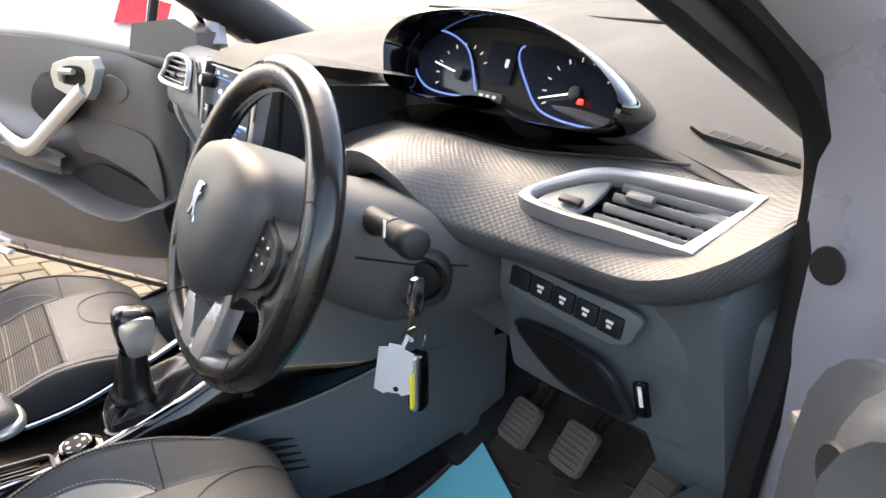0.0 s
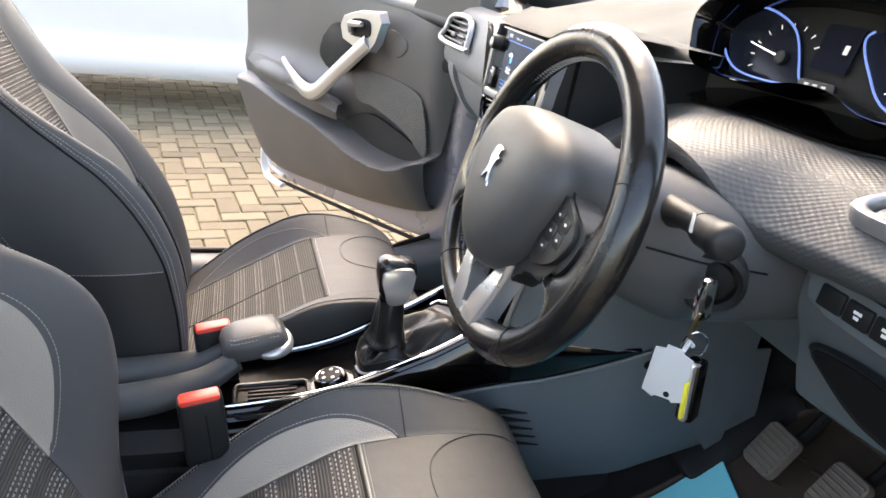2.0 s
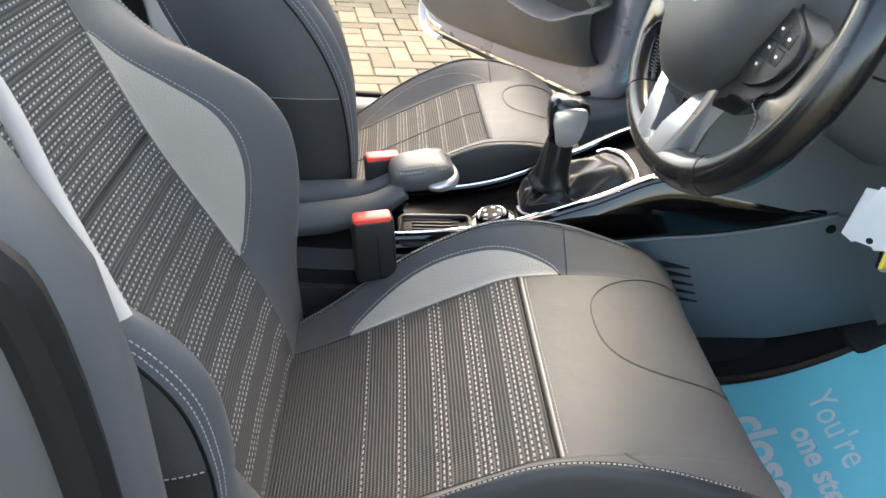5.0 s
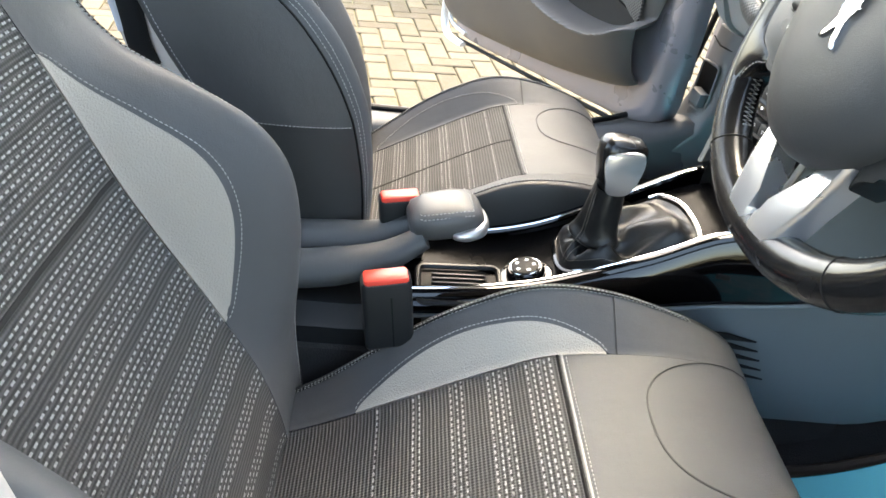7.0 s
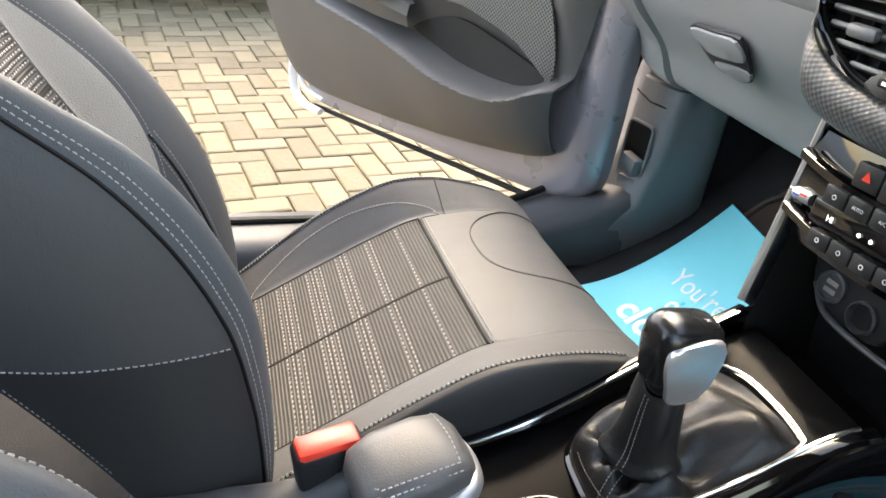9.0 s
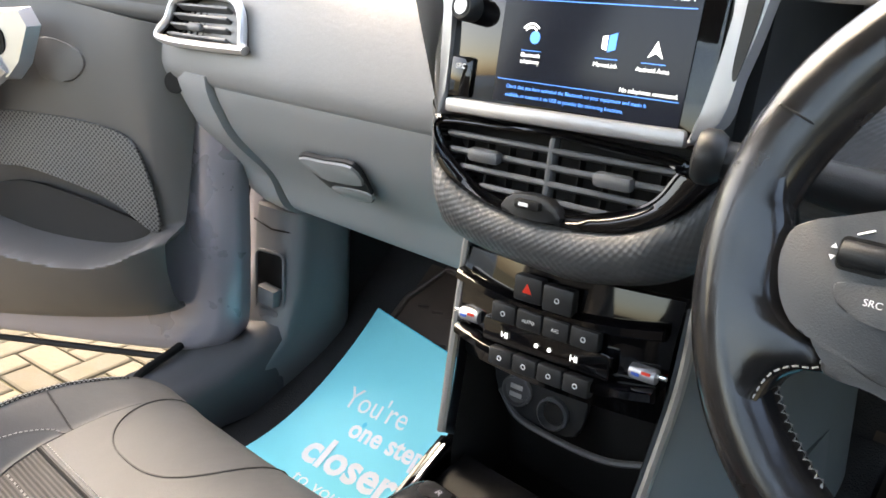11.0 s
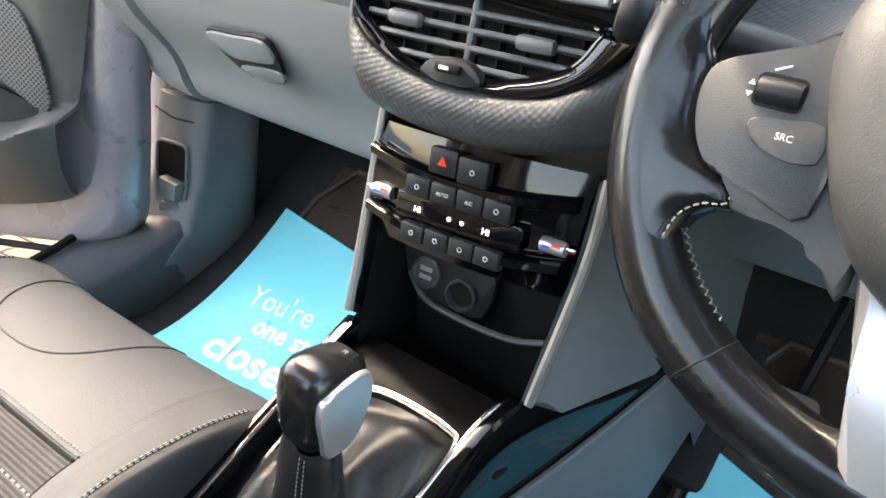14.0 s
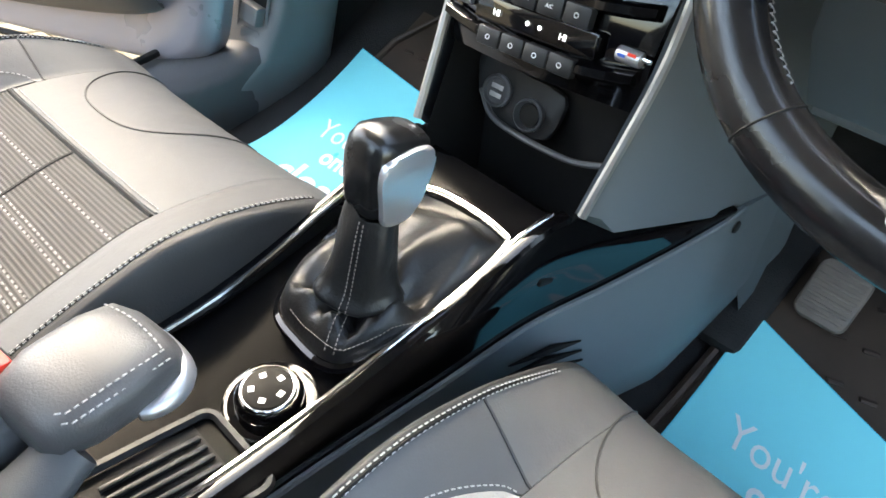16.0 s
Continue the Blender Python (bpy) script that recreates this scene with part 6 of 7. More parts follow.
def front_seat(label, ahead=0.0, high=1.0, outer=1):
    st = thing("front_seat", V(0, 0.1, 0.40), label, "car seat", "front seats")
    backrest = back_surface(ahead, outer)
    cushion = cushion_surface(high)
    for surf, vf, arc, pre in ((cushion, 0.391 / cushion.length, (0.20, 0.585), "seat"), (backrest, 0.747, (0.25, 0.60), "back")):
        lead = leather_grey if pre == "seat" else leather
        part(pre + "_cloth", region(surf, const(-0.595), const(0.595), 0.0, vf, 40, 40), (driver_cloth if outer > 0 else passenger_cloth) if pre == "seat" else back_weave, st, "ribbed dark cloth with light broken threads")
        part(pre + "_front_panel" if pre == "seat" else "shoulder_panel", region(surf, const(-0.60), const(0.60), vf, 1.0, 30, 24), lead, st, "smooth leather panel")

        def curve(v, a0=arc[0], a1=arc[1]):
            t = min(1, max(0, (v - a0) / (a1 - a0)))
            return 0.605 + 0.14 * math.sin(math.pi * t) ** 0.6

        for s in (-1, 1):
            plain_side = s > 0 and (pre == "seat" or outer > 0)
            if not plain_side:
                part(pre + "_insert", region(surf, const(0.60), curve, arc[0], arc[1], 10, 36, s, 0.001), lead if pre == "seat" and outer < 0 else insert_cloth, st, "grey inner panel of the bolster")
            v1 = 0.60 if pre == "seat" and not (outer < 0 and s > 0) else 1.0
            part(pre + "_bolster", region(surf, lambda v: curve(v) if arc[0] < v < arc[1] and not plain_side else 0.602, const(0.846 if pre == "seat" else 0.918), 0.0, v1, 22, 60, s), leather if pre == "seat" else leather_grey, st, "black leather side bolster")
            if pre == "seat":
                part("seat_flank", region(surf, const(0.846), const(1.0), 0.0, 1.0, 22, 60, s), back_cloth, st, "plain black side of the cushion")
            if v1 < 1:
                part("front_wing", region(surf, const(0.602), const(0.846), v1, 1.0, 22, 30, s), lead, st, "smooth leather front corner")
                part("seam", tube([surf(s * u, v1, 0.0002) for u in steps(0.6, 0.845, 16)], 0.0014, 5), seam_dark, st)
            if pre == "back":
                for cover, lo in ((back_cloth, 0), (side_leather, 1)):
                    part("back_side", grid(lambda u, v: surf(s * u, level(surf, u, 0.69) * (v if lo == 0 else 1 - v) + lo * v), steps(0.918, 1.0, 8), steps(0, 1, 26), 0.012, out=surf.normal(0.4) + V(s * 0.3, 0, 0)), cover, st, "smooth leather side panel" if lo else "plain black lower side panel")
                stitches([surf(s * 0.999, v, 0.001) for v in steps(0.22, 0.8, 60)], (s, 0, 0.1), st, thread)
                stitches([surf(s * u, level(surf, u, 0.69), 0.0015) + V(s * 0.0015, 0, 0) for u in steps(0.922, 0.998, 16)], (s, 0, 0.1), st, thread)
            if pre == "back" and s * outer > 0:
                for du in (0.715, 0.745):
                    stitches([surf(s * du, v, 0.0012) for v in steps(0.02, 0.34, 36)], lambda p: surf.normal(0.2), st, thread)
                part("seam", tube([surf(s * 0.73, v, 0.0002) for v in steps(0.02, 0.34, 30)], 0.0018, 5), rubber, st)
            if not plain_side:
                stitches([surf(s * (curve(v) + 0.012), v, 0.0015) for v in steps(arc[0], arc[1], 60)], lambda p: surf.normal(0.4), st, thread)
            for du in ((0.835, 0.85) if pre == "seat" else (0.905, 0.912)):
                stitches([surf(s * du, v, 0.001) for v in steps(0.03, 0.72 if pre == "seat" else 0.85, 70)], lambda p: surf.normal(0.4), st, thread)
            part("seam", tube([surf(s * (0.842 if pre == "seat" else 0.918), v, 0.0002) for v in steps(0.03, 0.72 if pre == "seat" else 0.85, 60)], 0.0016, 5), rubber, st)
        stitches([surf(u, vf + 0.012, 0.001) for u in steps(-0.59, 0.59, 40)], surf.normal(vf), st, thread)
        part("seam", tube([surf(u, vf, 0.0) for u in steps(-0.6, 0.6, 30)], 0.002, 5), rubber, st)
        if pre == "seat":
            part("piping", tube([surf(u, vf + 0.006, 0.0006) for u in steps(-0.6, 0.6, 30)], 0.0013, 6), thread if outer > 0 else lead, st, "pale piping" if outer > 0 else "")
            if outer < 0:
                part("quilt_seam", tube([surf(0.02, v, -0.0012) for v in steps(0.02, vf, 24)], 0.0026, 6), crease, st)
        else:
            part("quilt_seam", tube([surf(u, 0.46, -0.0012) for u in steps(-0.59, 0.59, 30)], 0.0032, 6), crease, st)
    # rounded seam on the thigh panel
    loop = []
    for k in steps(0, 1, 40):
        a = math.pi * k
        loop.append(cushion(math.copysign(0.40 * abs(math.cos(a)) ** 0.75, math.cos(a)) - 0.22, 0.84 - 0.22 * math.sin(a) ** 0.7, 0.0004))
    part("thigh_seam", tube(loop, 0.0011, 5), seam_dark, st)
    # back shell and base
    rings = []
    for v in steps(0.02, 0.985, 26):
        p, n = backrest.at(v)
        w = 0.250 * ease(*WIDE_B, v)
        d = (0.12 if outer > 0 else 0.05) + 0.015 * math.sin(math.pi * v) - (0.15 if outer > 0 else 0.05) * max(0, v - 0.8)
        rings.append([V(x * w, p.y, p.z) - n * (d * k) for x, k in ((-1.0, 0.66), (-0.97, 0.8), (-0.85, 0.95), (-0.5, 1.05), (0, 1.08), (0.5, 1.05), (0.85, 0.95), (0.97, 0.8), (1.0, 0.66))])
    part("back_shell", loft(rings, closed=False), back_cloth, st, "plain black seat back")
    part("base", rbox((0.40, 0.40, 0.07), 0.02, m=pose(0, 0.14, 0.415)), dark_plastic, st)
    for s in (-1, 1):
        part("rail", rbox((0.035, 0.52, 0.03), 0.005, m=pose(s * 0.17, 0.1, 0.395)), dull_metal, st)
    return st


driver_seat = front_seat("black leather driver's seat with ribbed cloth centre and stitched bolsters")
driver_seat.location = (0.364, 0.1, 0.40)
passenger_seat = front_seat("black leather passenger seat with ribbed cloth centre and grey thigh panel", 0.04, 0.75, -1)
passenger_seat.location = (-0.287, 0.095, 0.424)
passenger_seat.rotation_euler = (0, radians(-3.0), 0)


# ---- passenger door, swung open ----
DC, DD, DN = V(-1.624, 0.136, 0), V(0.908, 0.42, 0).normalized(), V(0.42, -0.908, 0).normalized()


def dp(s, z, n=0.0):
    """A place on the open door: s from its rear edge to the hinges, z up, n out towards the cabin."""
    return DC + DD * s + DN * n + V(0, 0, z)


pdoor = thing("passenger_door", dp(1.0, 0.41, -0.06), "open car door with dark grey trim and silver handle", "car door")
# painted shell: inner frame flange and outer skin
shell_line = [(0.0, 0.43), (0.08, 0.392), (0.5, 0.432), (0.88, 0.468), (0.985, 0.50), (1.025, 0.57), (1.035, 0.80), (1.02, 1.02), (0.5, 1.05), (-0.09, 1.03), (-0.10, 0.85), (-0.06, 0.62)]
sl = spline([(x, z, 0) for x, z in shell_line], 6, True)
part("shell", loft([[dp(p.x + (0.5 - p.x) * k, p.y + (0.72 - p.y) * k, n * (ease([0.7, 1.0], [1.0, 0.35], p.x) if n < 0 else 1.0) - 0.10 * max(0, 0.62 - p.y)) for p in sl] for n, k in ((-0.14, 0.04), (-0.12, 0.0), (-0.05, 0.0), (-0.03, 0.002), (-0.012, 0.010), (0.0, 0.022), (0.008, 0.04), (0.012, 0.06), (0.012, 0.12))]), body_paint, pdoor, "painted door frame")


def trim_low(s):
    """The lower edge of the trim, above a band of painted frame."""
    return ease([-0.05, 0.0, 0.09, 0.22, 0.56, 0.81, 0.92, 0.96, 1.0], [0.52, 0.475, 0.455, 0.460, 0.497, 0.538, 0.568, 0.60, 0.66], s)


def trim_face(s, z):
    """How far the trim stands out: an armrest bulge above, a pocket shelf below."""
    rim = ease([-0.05, 0.1, 0.27, 0.47, 0.56, 0.68, 0.82, 0.89, 0.94, 1.0], [0.735, 0.732, 0.712, 0.695, 0.680, 0.660, 0.660, 0.680, 0.705, 0.72], s)
    low = 0.014 + 0.098 * min(1.0, max(0.0, (z - trim_low(s)) / (rim - trim_low(s)))) ** 0.6
    arm = 0.05 * math.exp(-((z - 0.79) / 0.05) ** 2) * ease([0.0, 0.15, 0.45, 0.58, 0.66], [0.3, 1, 1, 0.4, 0], s)
    plate = ease([0.0, 0.03, 0.09, 0.16, 0.3, 0.42], [0.02, 0.016, 0.018, 0.045, 0.058, 0.045], z - rim)
    deep = ease([0.30, 0.46, 0.56, 0.86, 0.93], [0.0, 0.5, 1.0, 1.0, 0.3], s)
    high = (0.062 * (1 - deep) + plate * deep) + arm
    t = min(1.0, max(0.0, (z - rim) / 0.024))
    t = t * t * (3 - 2 * t)
    edge = ease([0.5, 0.90, 0.95, 0.975, 0.99], [1.0, 1.0, 0.85, 0.5, 0.12], s)
    return (low * (1 - t) + high * t) * edge


def trim_at(u, v):
    top = 1.045 + 0.02 * math.sin(math.pi * u) - 0.02 * max(0, u - 0.8) * 5
    s = -0.06 + 1.05 * u
    s += 0.09 * (1 - u) * (1 - v) ** 2 - 0.05 * u ** 6 * (1 - v) ** 2
    low = trim_low(s)
    z = low + (top - low) * v
    return dp(s, z, trim_face(s, z))


part("trim_panel", grid(trim_at, steps(0, 1, 170), steps(0, 1, 130), 0.008, out=DN), door_plastic, pdoor, "dark grey moulded trim")
part("top_roll", tube([dp(s, 1.045 + 0.02 * math.sin(math.pi * (s + 0.06) / 1.05), 0.02) for s in steps(-0.06, 0.98, 30)], 0.028, 12, flat=0.8), door_plastic, pdoor)
# flat dark sheet that paints the shade inside the map pocket
part("pocket_shade_sheet", slab(smooth_line([(0.49, 0.685), (0.54, 0.73), (0.645, 0.762), (0.76, 0.748), (0.88, 0.72), (0.905, 0.70), (0.85, 0.675), (0.70, 0.655), (0.58, 0.668)], 4), 0.006, basis(dp(0, 0, 0.024), DD, (0, 0, 1)), 0.002), pocket_shade, pdoor, "flat dark sheet standing in for the shaded map pocket")
# speaker mesh
spk = spline([(0.60, 0.87, 0), (0.72, 0.885, 0), (0.87, 0.872, 0), (0.915, 0.83, 0), (0.935, 0.72, 0), (0.84, 0.765, 0), (0.70, 0.795, 0), (0.62, 0.80, 0)], 5, True)
part("speaker_grille", slab([(p.x, p.y) for p in spk], 0.004, basis(dp(0, 0, 0.054), DD, (0, 0, 1)), 0.002), speaker_mesh, pdoor, "dotted speaker grille")
part("switch_blank", slab(smooth_line([(0.75, 1.0), (0.815, 0.99), (0.83, 0.965), (0.80, 0.94), (0.745, 0.945)], 4), 0.004, basis(dp(0, 0, 0.058), DD, (0, 0, 1)), 0.002), door_plastic, pdoor)
# black disc painted as a shaded hole
part("front_hole_shade", turned([(0.016, 0), (0.015, 0.003)], basis(dp(0.98, 0.952, 0.053), DD, (0, 0, 1)), 18), rubber, pdoor)
# silver handle blade running down into the armrest
hb_ = basis(dp(0, 0, 0.0), DD, (0, 0, 1))
# black plate for the shade behind the grab handle, no real hollow
part("handle_cup_shade", slab(smooth_line([(0.50, 0.98), (0.60, 0.985), (0.66, 0.93), (0.60, 0.87), (0.50, 0.86), (0.44, 0.90)], 4), 0.01, hb_ @ pose(0, 0, 0.068), 0.003), rubber, pdoor, "dark plate standing in for the shaded handle recess")
blade = spline([dp(0.27, 0.845, 0.10), dp(0.36, 0.815, 0.115), dp(0.45, 0.79, 0.122), dp(0.51, 0.80, 0.122), dp(0.575, 0.85, 0.115), dp(0.65, 0.91, 0.108), dp(0.72, 0.965, 0.10)], 8)
part("handle_blade", tube(blade, [0.010 + 0.012 * min(1, i / 16) for i in range(len(blade))], 10, flat=0.6, up=DN), satin_silver, pdoor, "satin silver grab handle")
part("handle_plate", loft([[hb_ @ V(x, y, z) for x, y in pts] for z, pts in ((0.085, [(0.60, 0.955), (0.585, 0.99), (0.60, 1.02), (0.66, 1.035), (0.77, 1.045), (0.785, 1.02), (0.76, 0.965), (0.735, 0.94), (0.68, 0.935)]), (0.105, [(0.605, 0.958), (0.592, 0.99), (0.606, 1.015), (0.662, 1.03), (0.765, 1.04), (0.778, 1.018), (0.755, 0.968), (0.732, 0.945), (0.682, 0.94)]))]), satin_silver, pdoor, "satin silver handle plate")
# black plate painting the shade round the door release
part("release_recess_shade", slab(smooth_line([(0.635, 0.985), (0.65, 1.012), (0.72, 1.018), (0.735, 0.995), (0.72, 0.975), (0.65, 0.972)], 4), 0.002, hb_ @ pose(0, 0, 0.105)), rubber, pdoor)
part("release_lever", tube([dp(0.65, 0.982, 0.11), dp(0.66, 1.002, 0.118), dp(0.71, 1.006, 0.118)], [0.010, 0.009, 0.007], 8), satin_silver, pdoor, "door release")
part("armrest", loft([[dp(s, z + h * c, n + d * q) for c, q in ((-1, 0), (-0.9, 0.7), (0, 1.0), (0.9, 0.7), (1, 0))] for s, z, h, n, d in ((-0.05, 0.80, 0.02, 0.05, 0.02), (0.1, 0.79, 0.045, 0.055, 0.05), (0.3, 0.785, 0.05, 0.06, 0.055), (0.46, 0.765, 0.04, 0.06, 0.05), (0.55, 0.745, 0.025, 0.06, 0.02))], closed=False), door_plastic, pdoor)
# window edge, mirror corner
part("mirror_corner", loft([[dp(s, z, n) for s, z in ((0.82, 1.05), (1.06, 1.06), (1.06, 1.12), (0.99, 1.145), (0.84, 1.125))] for n in (-0.02, 0.045)]), door_plastic, pdoor, "mirror corner trim")
part("window_post", tube([dp(0.84, 1.09, 0.0), dp(0.86, 1.25, -0.02), dp(0.80, 1.40, -0.05)], 0.012, 8), dark_plastic, pdoor)
part("window_frame_edge", tube(spline([dp(1.055, 1.09, -0.02), dp(1.0, 1.22, -0.04), dp(0.85, 1.36, -0.07), dp(0.6, 1.46, -0.1), dp(0.2, 1.49, -0.12), dp(-0.10, 1.42, -0.10), dp(-0.12, 1.05, -0.02)], 6), 0.022, 8), body_paint, pdoor)
pane = part("window_pane", grid(lambda u, v: dp(0.84 * u - 0.06, 1.04 + v * (0.40 + 0.0 * u), -0.02 - 0.08 * v), steps(0, 1, 4), steps(0, 1, 4), 0.004), glass, pdoor)
pane.visible_shadow = False
# white guard on the lower rear corner
part("edge_guard", tube(spline([dp(-0.02, 0.50, 0.012), dp(-0.012, 0.43, 0.014), dp(0.03, 0.395, 0.016), dp(0.13, 0.395, 0.016)], 6), 0.012, 8, flat=0.6), foam_white, pdoor, "white corner guard")
part("guard_inner", tube(spline([dp(0.02, 0.49, 0.02), dp(0.055, 0.445, 0.022), dp(0.15, 0.435, 0.022)], 6), 0.006, 8), foam_white, pdoor)
part("bottom_seal", tube([dp(0.05, 0.385, -0.015), dp(0.5, 0.425, -0.012), dp(0.88, 0.46, -0.012), dp(0.98, 0.485, -0.012)], 0.006, 6), rubber, pdoor, "black bottom seal")
for z in (0.60, 0.86):
    h = part("hinge", rbox((0.07, 0.05, 0.05), 0.008, m=pose(-0.765, 0.592, z + 0.03, 0, 0, 25)), body_paint, pdoor, "painted hinge")
    part("hinge_pin", turned([(0.009, -0.035), (0.009, 0.035)], pose(-0.765, 0.582, z + 0.03), 10), dull_metal, h)
part("check_strap", rbox((0.12, 0.012, 0.03), 0.003, m=pose(-0.80, 0.575, 0.80, 0, 0, 25)), dull_metal, pdoor)
part("wiring_boot", tube(spline([V(-0.755, 0.625, 0.74), V(-0.79, 0.58, 0.738), V(-0.83, 0.56, 0.74)], 4), [0.02, 0.017, 0.02, 0.017, 0.02, 0.017, 0.02, 0.017, 0.02], 10), rubber, pdoor)

# fuse flap in the passenger's side trim
flap_m = basis(V(-0.703, 0.6445, 0.600), (0.97, 0.24, 0), (0, 0.05, 1))
flap = thing("side_trim_release", flap_m.translation, "recessed release lever in the grey footwell trim", "release lever")
# dark plate as the shade of the lever's recess
part("recess", slab(round_rect(0.058, 0.125, 0.010), 0.004, flap_m @ pose(0, 0, -0.001), 0.001), rubber, flap)
part("lever", slab([(-0.018, -0.014), (0.020, -0.018), (0.022, 0.012), (-0.014, 0.018)], 0.022, flap_m @ pose(0.004, -0.010, 0.002), 0.005), lit_kick_plastic, flap, "grey lever")
part("foot", slab(round_rect(0.044, 0.022, 0.008), 0.010, flap_m @ pose(0.002, -0.048, 0.001), 0.004), lit_kick_plastic, flap)
part("frame", tube([flap_m @ V(x, y, 0.003) for x, y in round_rect(0.060, 0.128, 0.011)], 0.003, 6, True), lit_kick_plastic, flap)
part("cap_line", tube([V(-0.765, 0.657, 0.706), V(-0.70, 0.6475, 0.704), V(-0.660, 0.672, 0.700), V(-0.655, 0.76, 0.70)], 0.0016, 6), rubber, flap)

# ---- driver's door, swung open, only its front edge near ----
ddoor = thing("driver_door", V(0.86, 0.62, 0.42), "open driver's door seen at its grey trimmed front edge", "car door")
part("trim_panel", loft([spline([(0.815 + dx, 0.50, z0), (0.832 + dx, 0.455, z0), (0.866 + dx, 0.445, z0), (0.90 + dx, 0.455, z0), (1.70, 0.83, z0), (1.68, 0.92, z0), (0.85 + dx, 0.55, z0)], 4, True) for z0, dx in ((0.47, 0.075), (0.53, 0.056), (0.6, 0.045), (0.95, 0.045), (1.0, 0.050), (1.018, 0.057), (1.030, 0.067), (1.036, 0.080))]), shroud_plastic, ddoor, "dark grey trim edge", 60)
part("screw_cup", turned([(0.016, 0), (0.014, 0.002)], look(V(0.884, 0.449, 0.992), V(0.964, 0.6, 0.992)), 16), dark_plastic, ddoor)
part("skin", rbox((0.9, 0.03, 0.62), 0.012, m=pose(1.28, 0.79, 0.72, 0, 0, 25)), body_paint, ddoor)
strap = part("check_strap", rbox((0.02, 0.05, 0.018), 0.004, m=pose(0.81, 0.585, 0.94, 0, 0, -25)), dull_metal, ddoor, "metal door check strap")
part("roller", turned([(0.008, -0.014), (0.008, 0.014)], pose(0.812, 0.56, 0.94), 10), rubber, strap)
part("bolt", turned([(0.007, 0), (0.006, 0.004)], look(V(0.795, 0.59, 0.95), V(0.795, 0.7, 0.95)), 6), dull_metal, strap)
part("post_plug", turned([(0.0145, 0), (0.0135, 0.002)], look(V(0.777, 0.599, 1.05), V(0.79, 0.75, 1.05)), 22), rubber, shell, "black rubber plug")

# centre post trim by the driver's seat
ct = []
for z, y, x in ((0.45, -0.10, 0.735), (0.70, -0.10, 0.742), (0.90, -0.107, 0.745), (0.96, -0.118, 0.742), (1.02, -0.155, 0.732), (1.10, -0.205, 0.715), (1.35, -0.33, 0.645)):
    ct.append(spline([(x - 0.03, y - 0.12, z), (x - 0.03, y - 0.03, z), (x - 0.008, y, z), (x + 0.03, y - 0.008, z), (x + 0.05, y - 0.05, z), (x + 0.04, y - 0.12, z)], 4, True))
part("post_lower_trim", loft(ct), shroud_plastic, shell, "dark centre post trim")
part("post_upper_trim", tube(spline([(0.6246, -0.1572, 0.8455), (0.623, -0.1595, 0.8495), (0.599, -0.1935, 0.9095), (0.571, -0.233, 0.98), (0.575, -0.29, 1.08), (0.605, -0.32, 1.2), (0.635, -0.33, 1.33)], 6), [0.004, 0.005, 0.0058, 0.0062, 0.0065, 0.0065] + [0.0065] * 25 + [0.007] * 6, 10), light_trim, shell, "pale upper centre post trim")
part("post_seal", tube(spline([(0.775, -0.11, 0.47), (0.782, -0.112, 0.75), (0.78, -0.125, 0.96), (0.772, -0.165, 1.03), (0.70, -0.33, 1.33)], 6), 0.011, 8), rubber, shell)


# ---- footwells: rubber mats, paper mats, pedals ----
def floor_z(y):
    return ease([p[0] for p in FLOOR], [p[1] for p in FLOOR], y)


def rubber_mat(cx, w, label):
    t = thing("rubber_mat", V(cx, 0.6, floor_z(0.6)), label, "floor mat", "footwell floor mats")
    body = part("sheet", grid(lambda u, v: V(cx + u * w / 2, v, floor_z(v) + 0.008), steps(-1, 1, 8), steps(0.32, 0.90, 20), 0.006), mat_rubber, t)
    edge = [V(cx + x, y, floor_z(y) + 0.008) for x, y in [(-w / 2, 0.32)] + [(-w / 2, y) for y in steps(0.36, 0.84, 12)] + [(-w / 2 + 0.04, 0.90)] + [(w / 2 - 0.04, 0.90)] + [(w / 2, y) for y in steps(0.84, 0.36, 12)] + [(w / 2, 0.32)]]
    part("raised_edge", tube(edge, 0.007, 8), mat_rubber, t)
    bm = bmesh.new()
    for i in range(9):
        for j in range(9):
            x, y = cx + (i - 4) * w / 10.5 + (0.012 if j % 2 else 0), 0.5 + j * 0.042
            tube([V(x - 0.008, y - 0.004, floor_z(y) + 0.010), V(x + 0.008, y + 0.004, floor_z(y) + 0.010)], 0.005, 6, flat=0.5, bm=bm)
    tagged(part("studs", bm, mat_rubber, t), kind="stuff")
    return t


rubber_mat(0.372, 0.394, "worn black rubber mat in the driver's footwell")
rubber_mat(-0.385, 0.36, "worn black rubber mat in the passenger footwell")


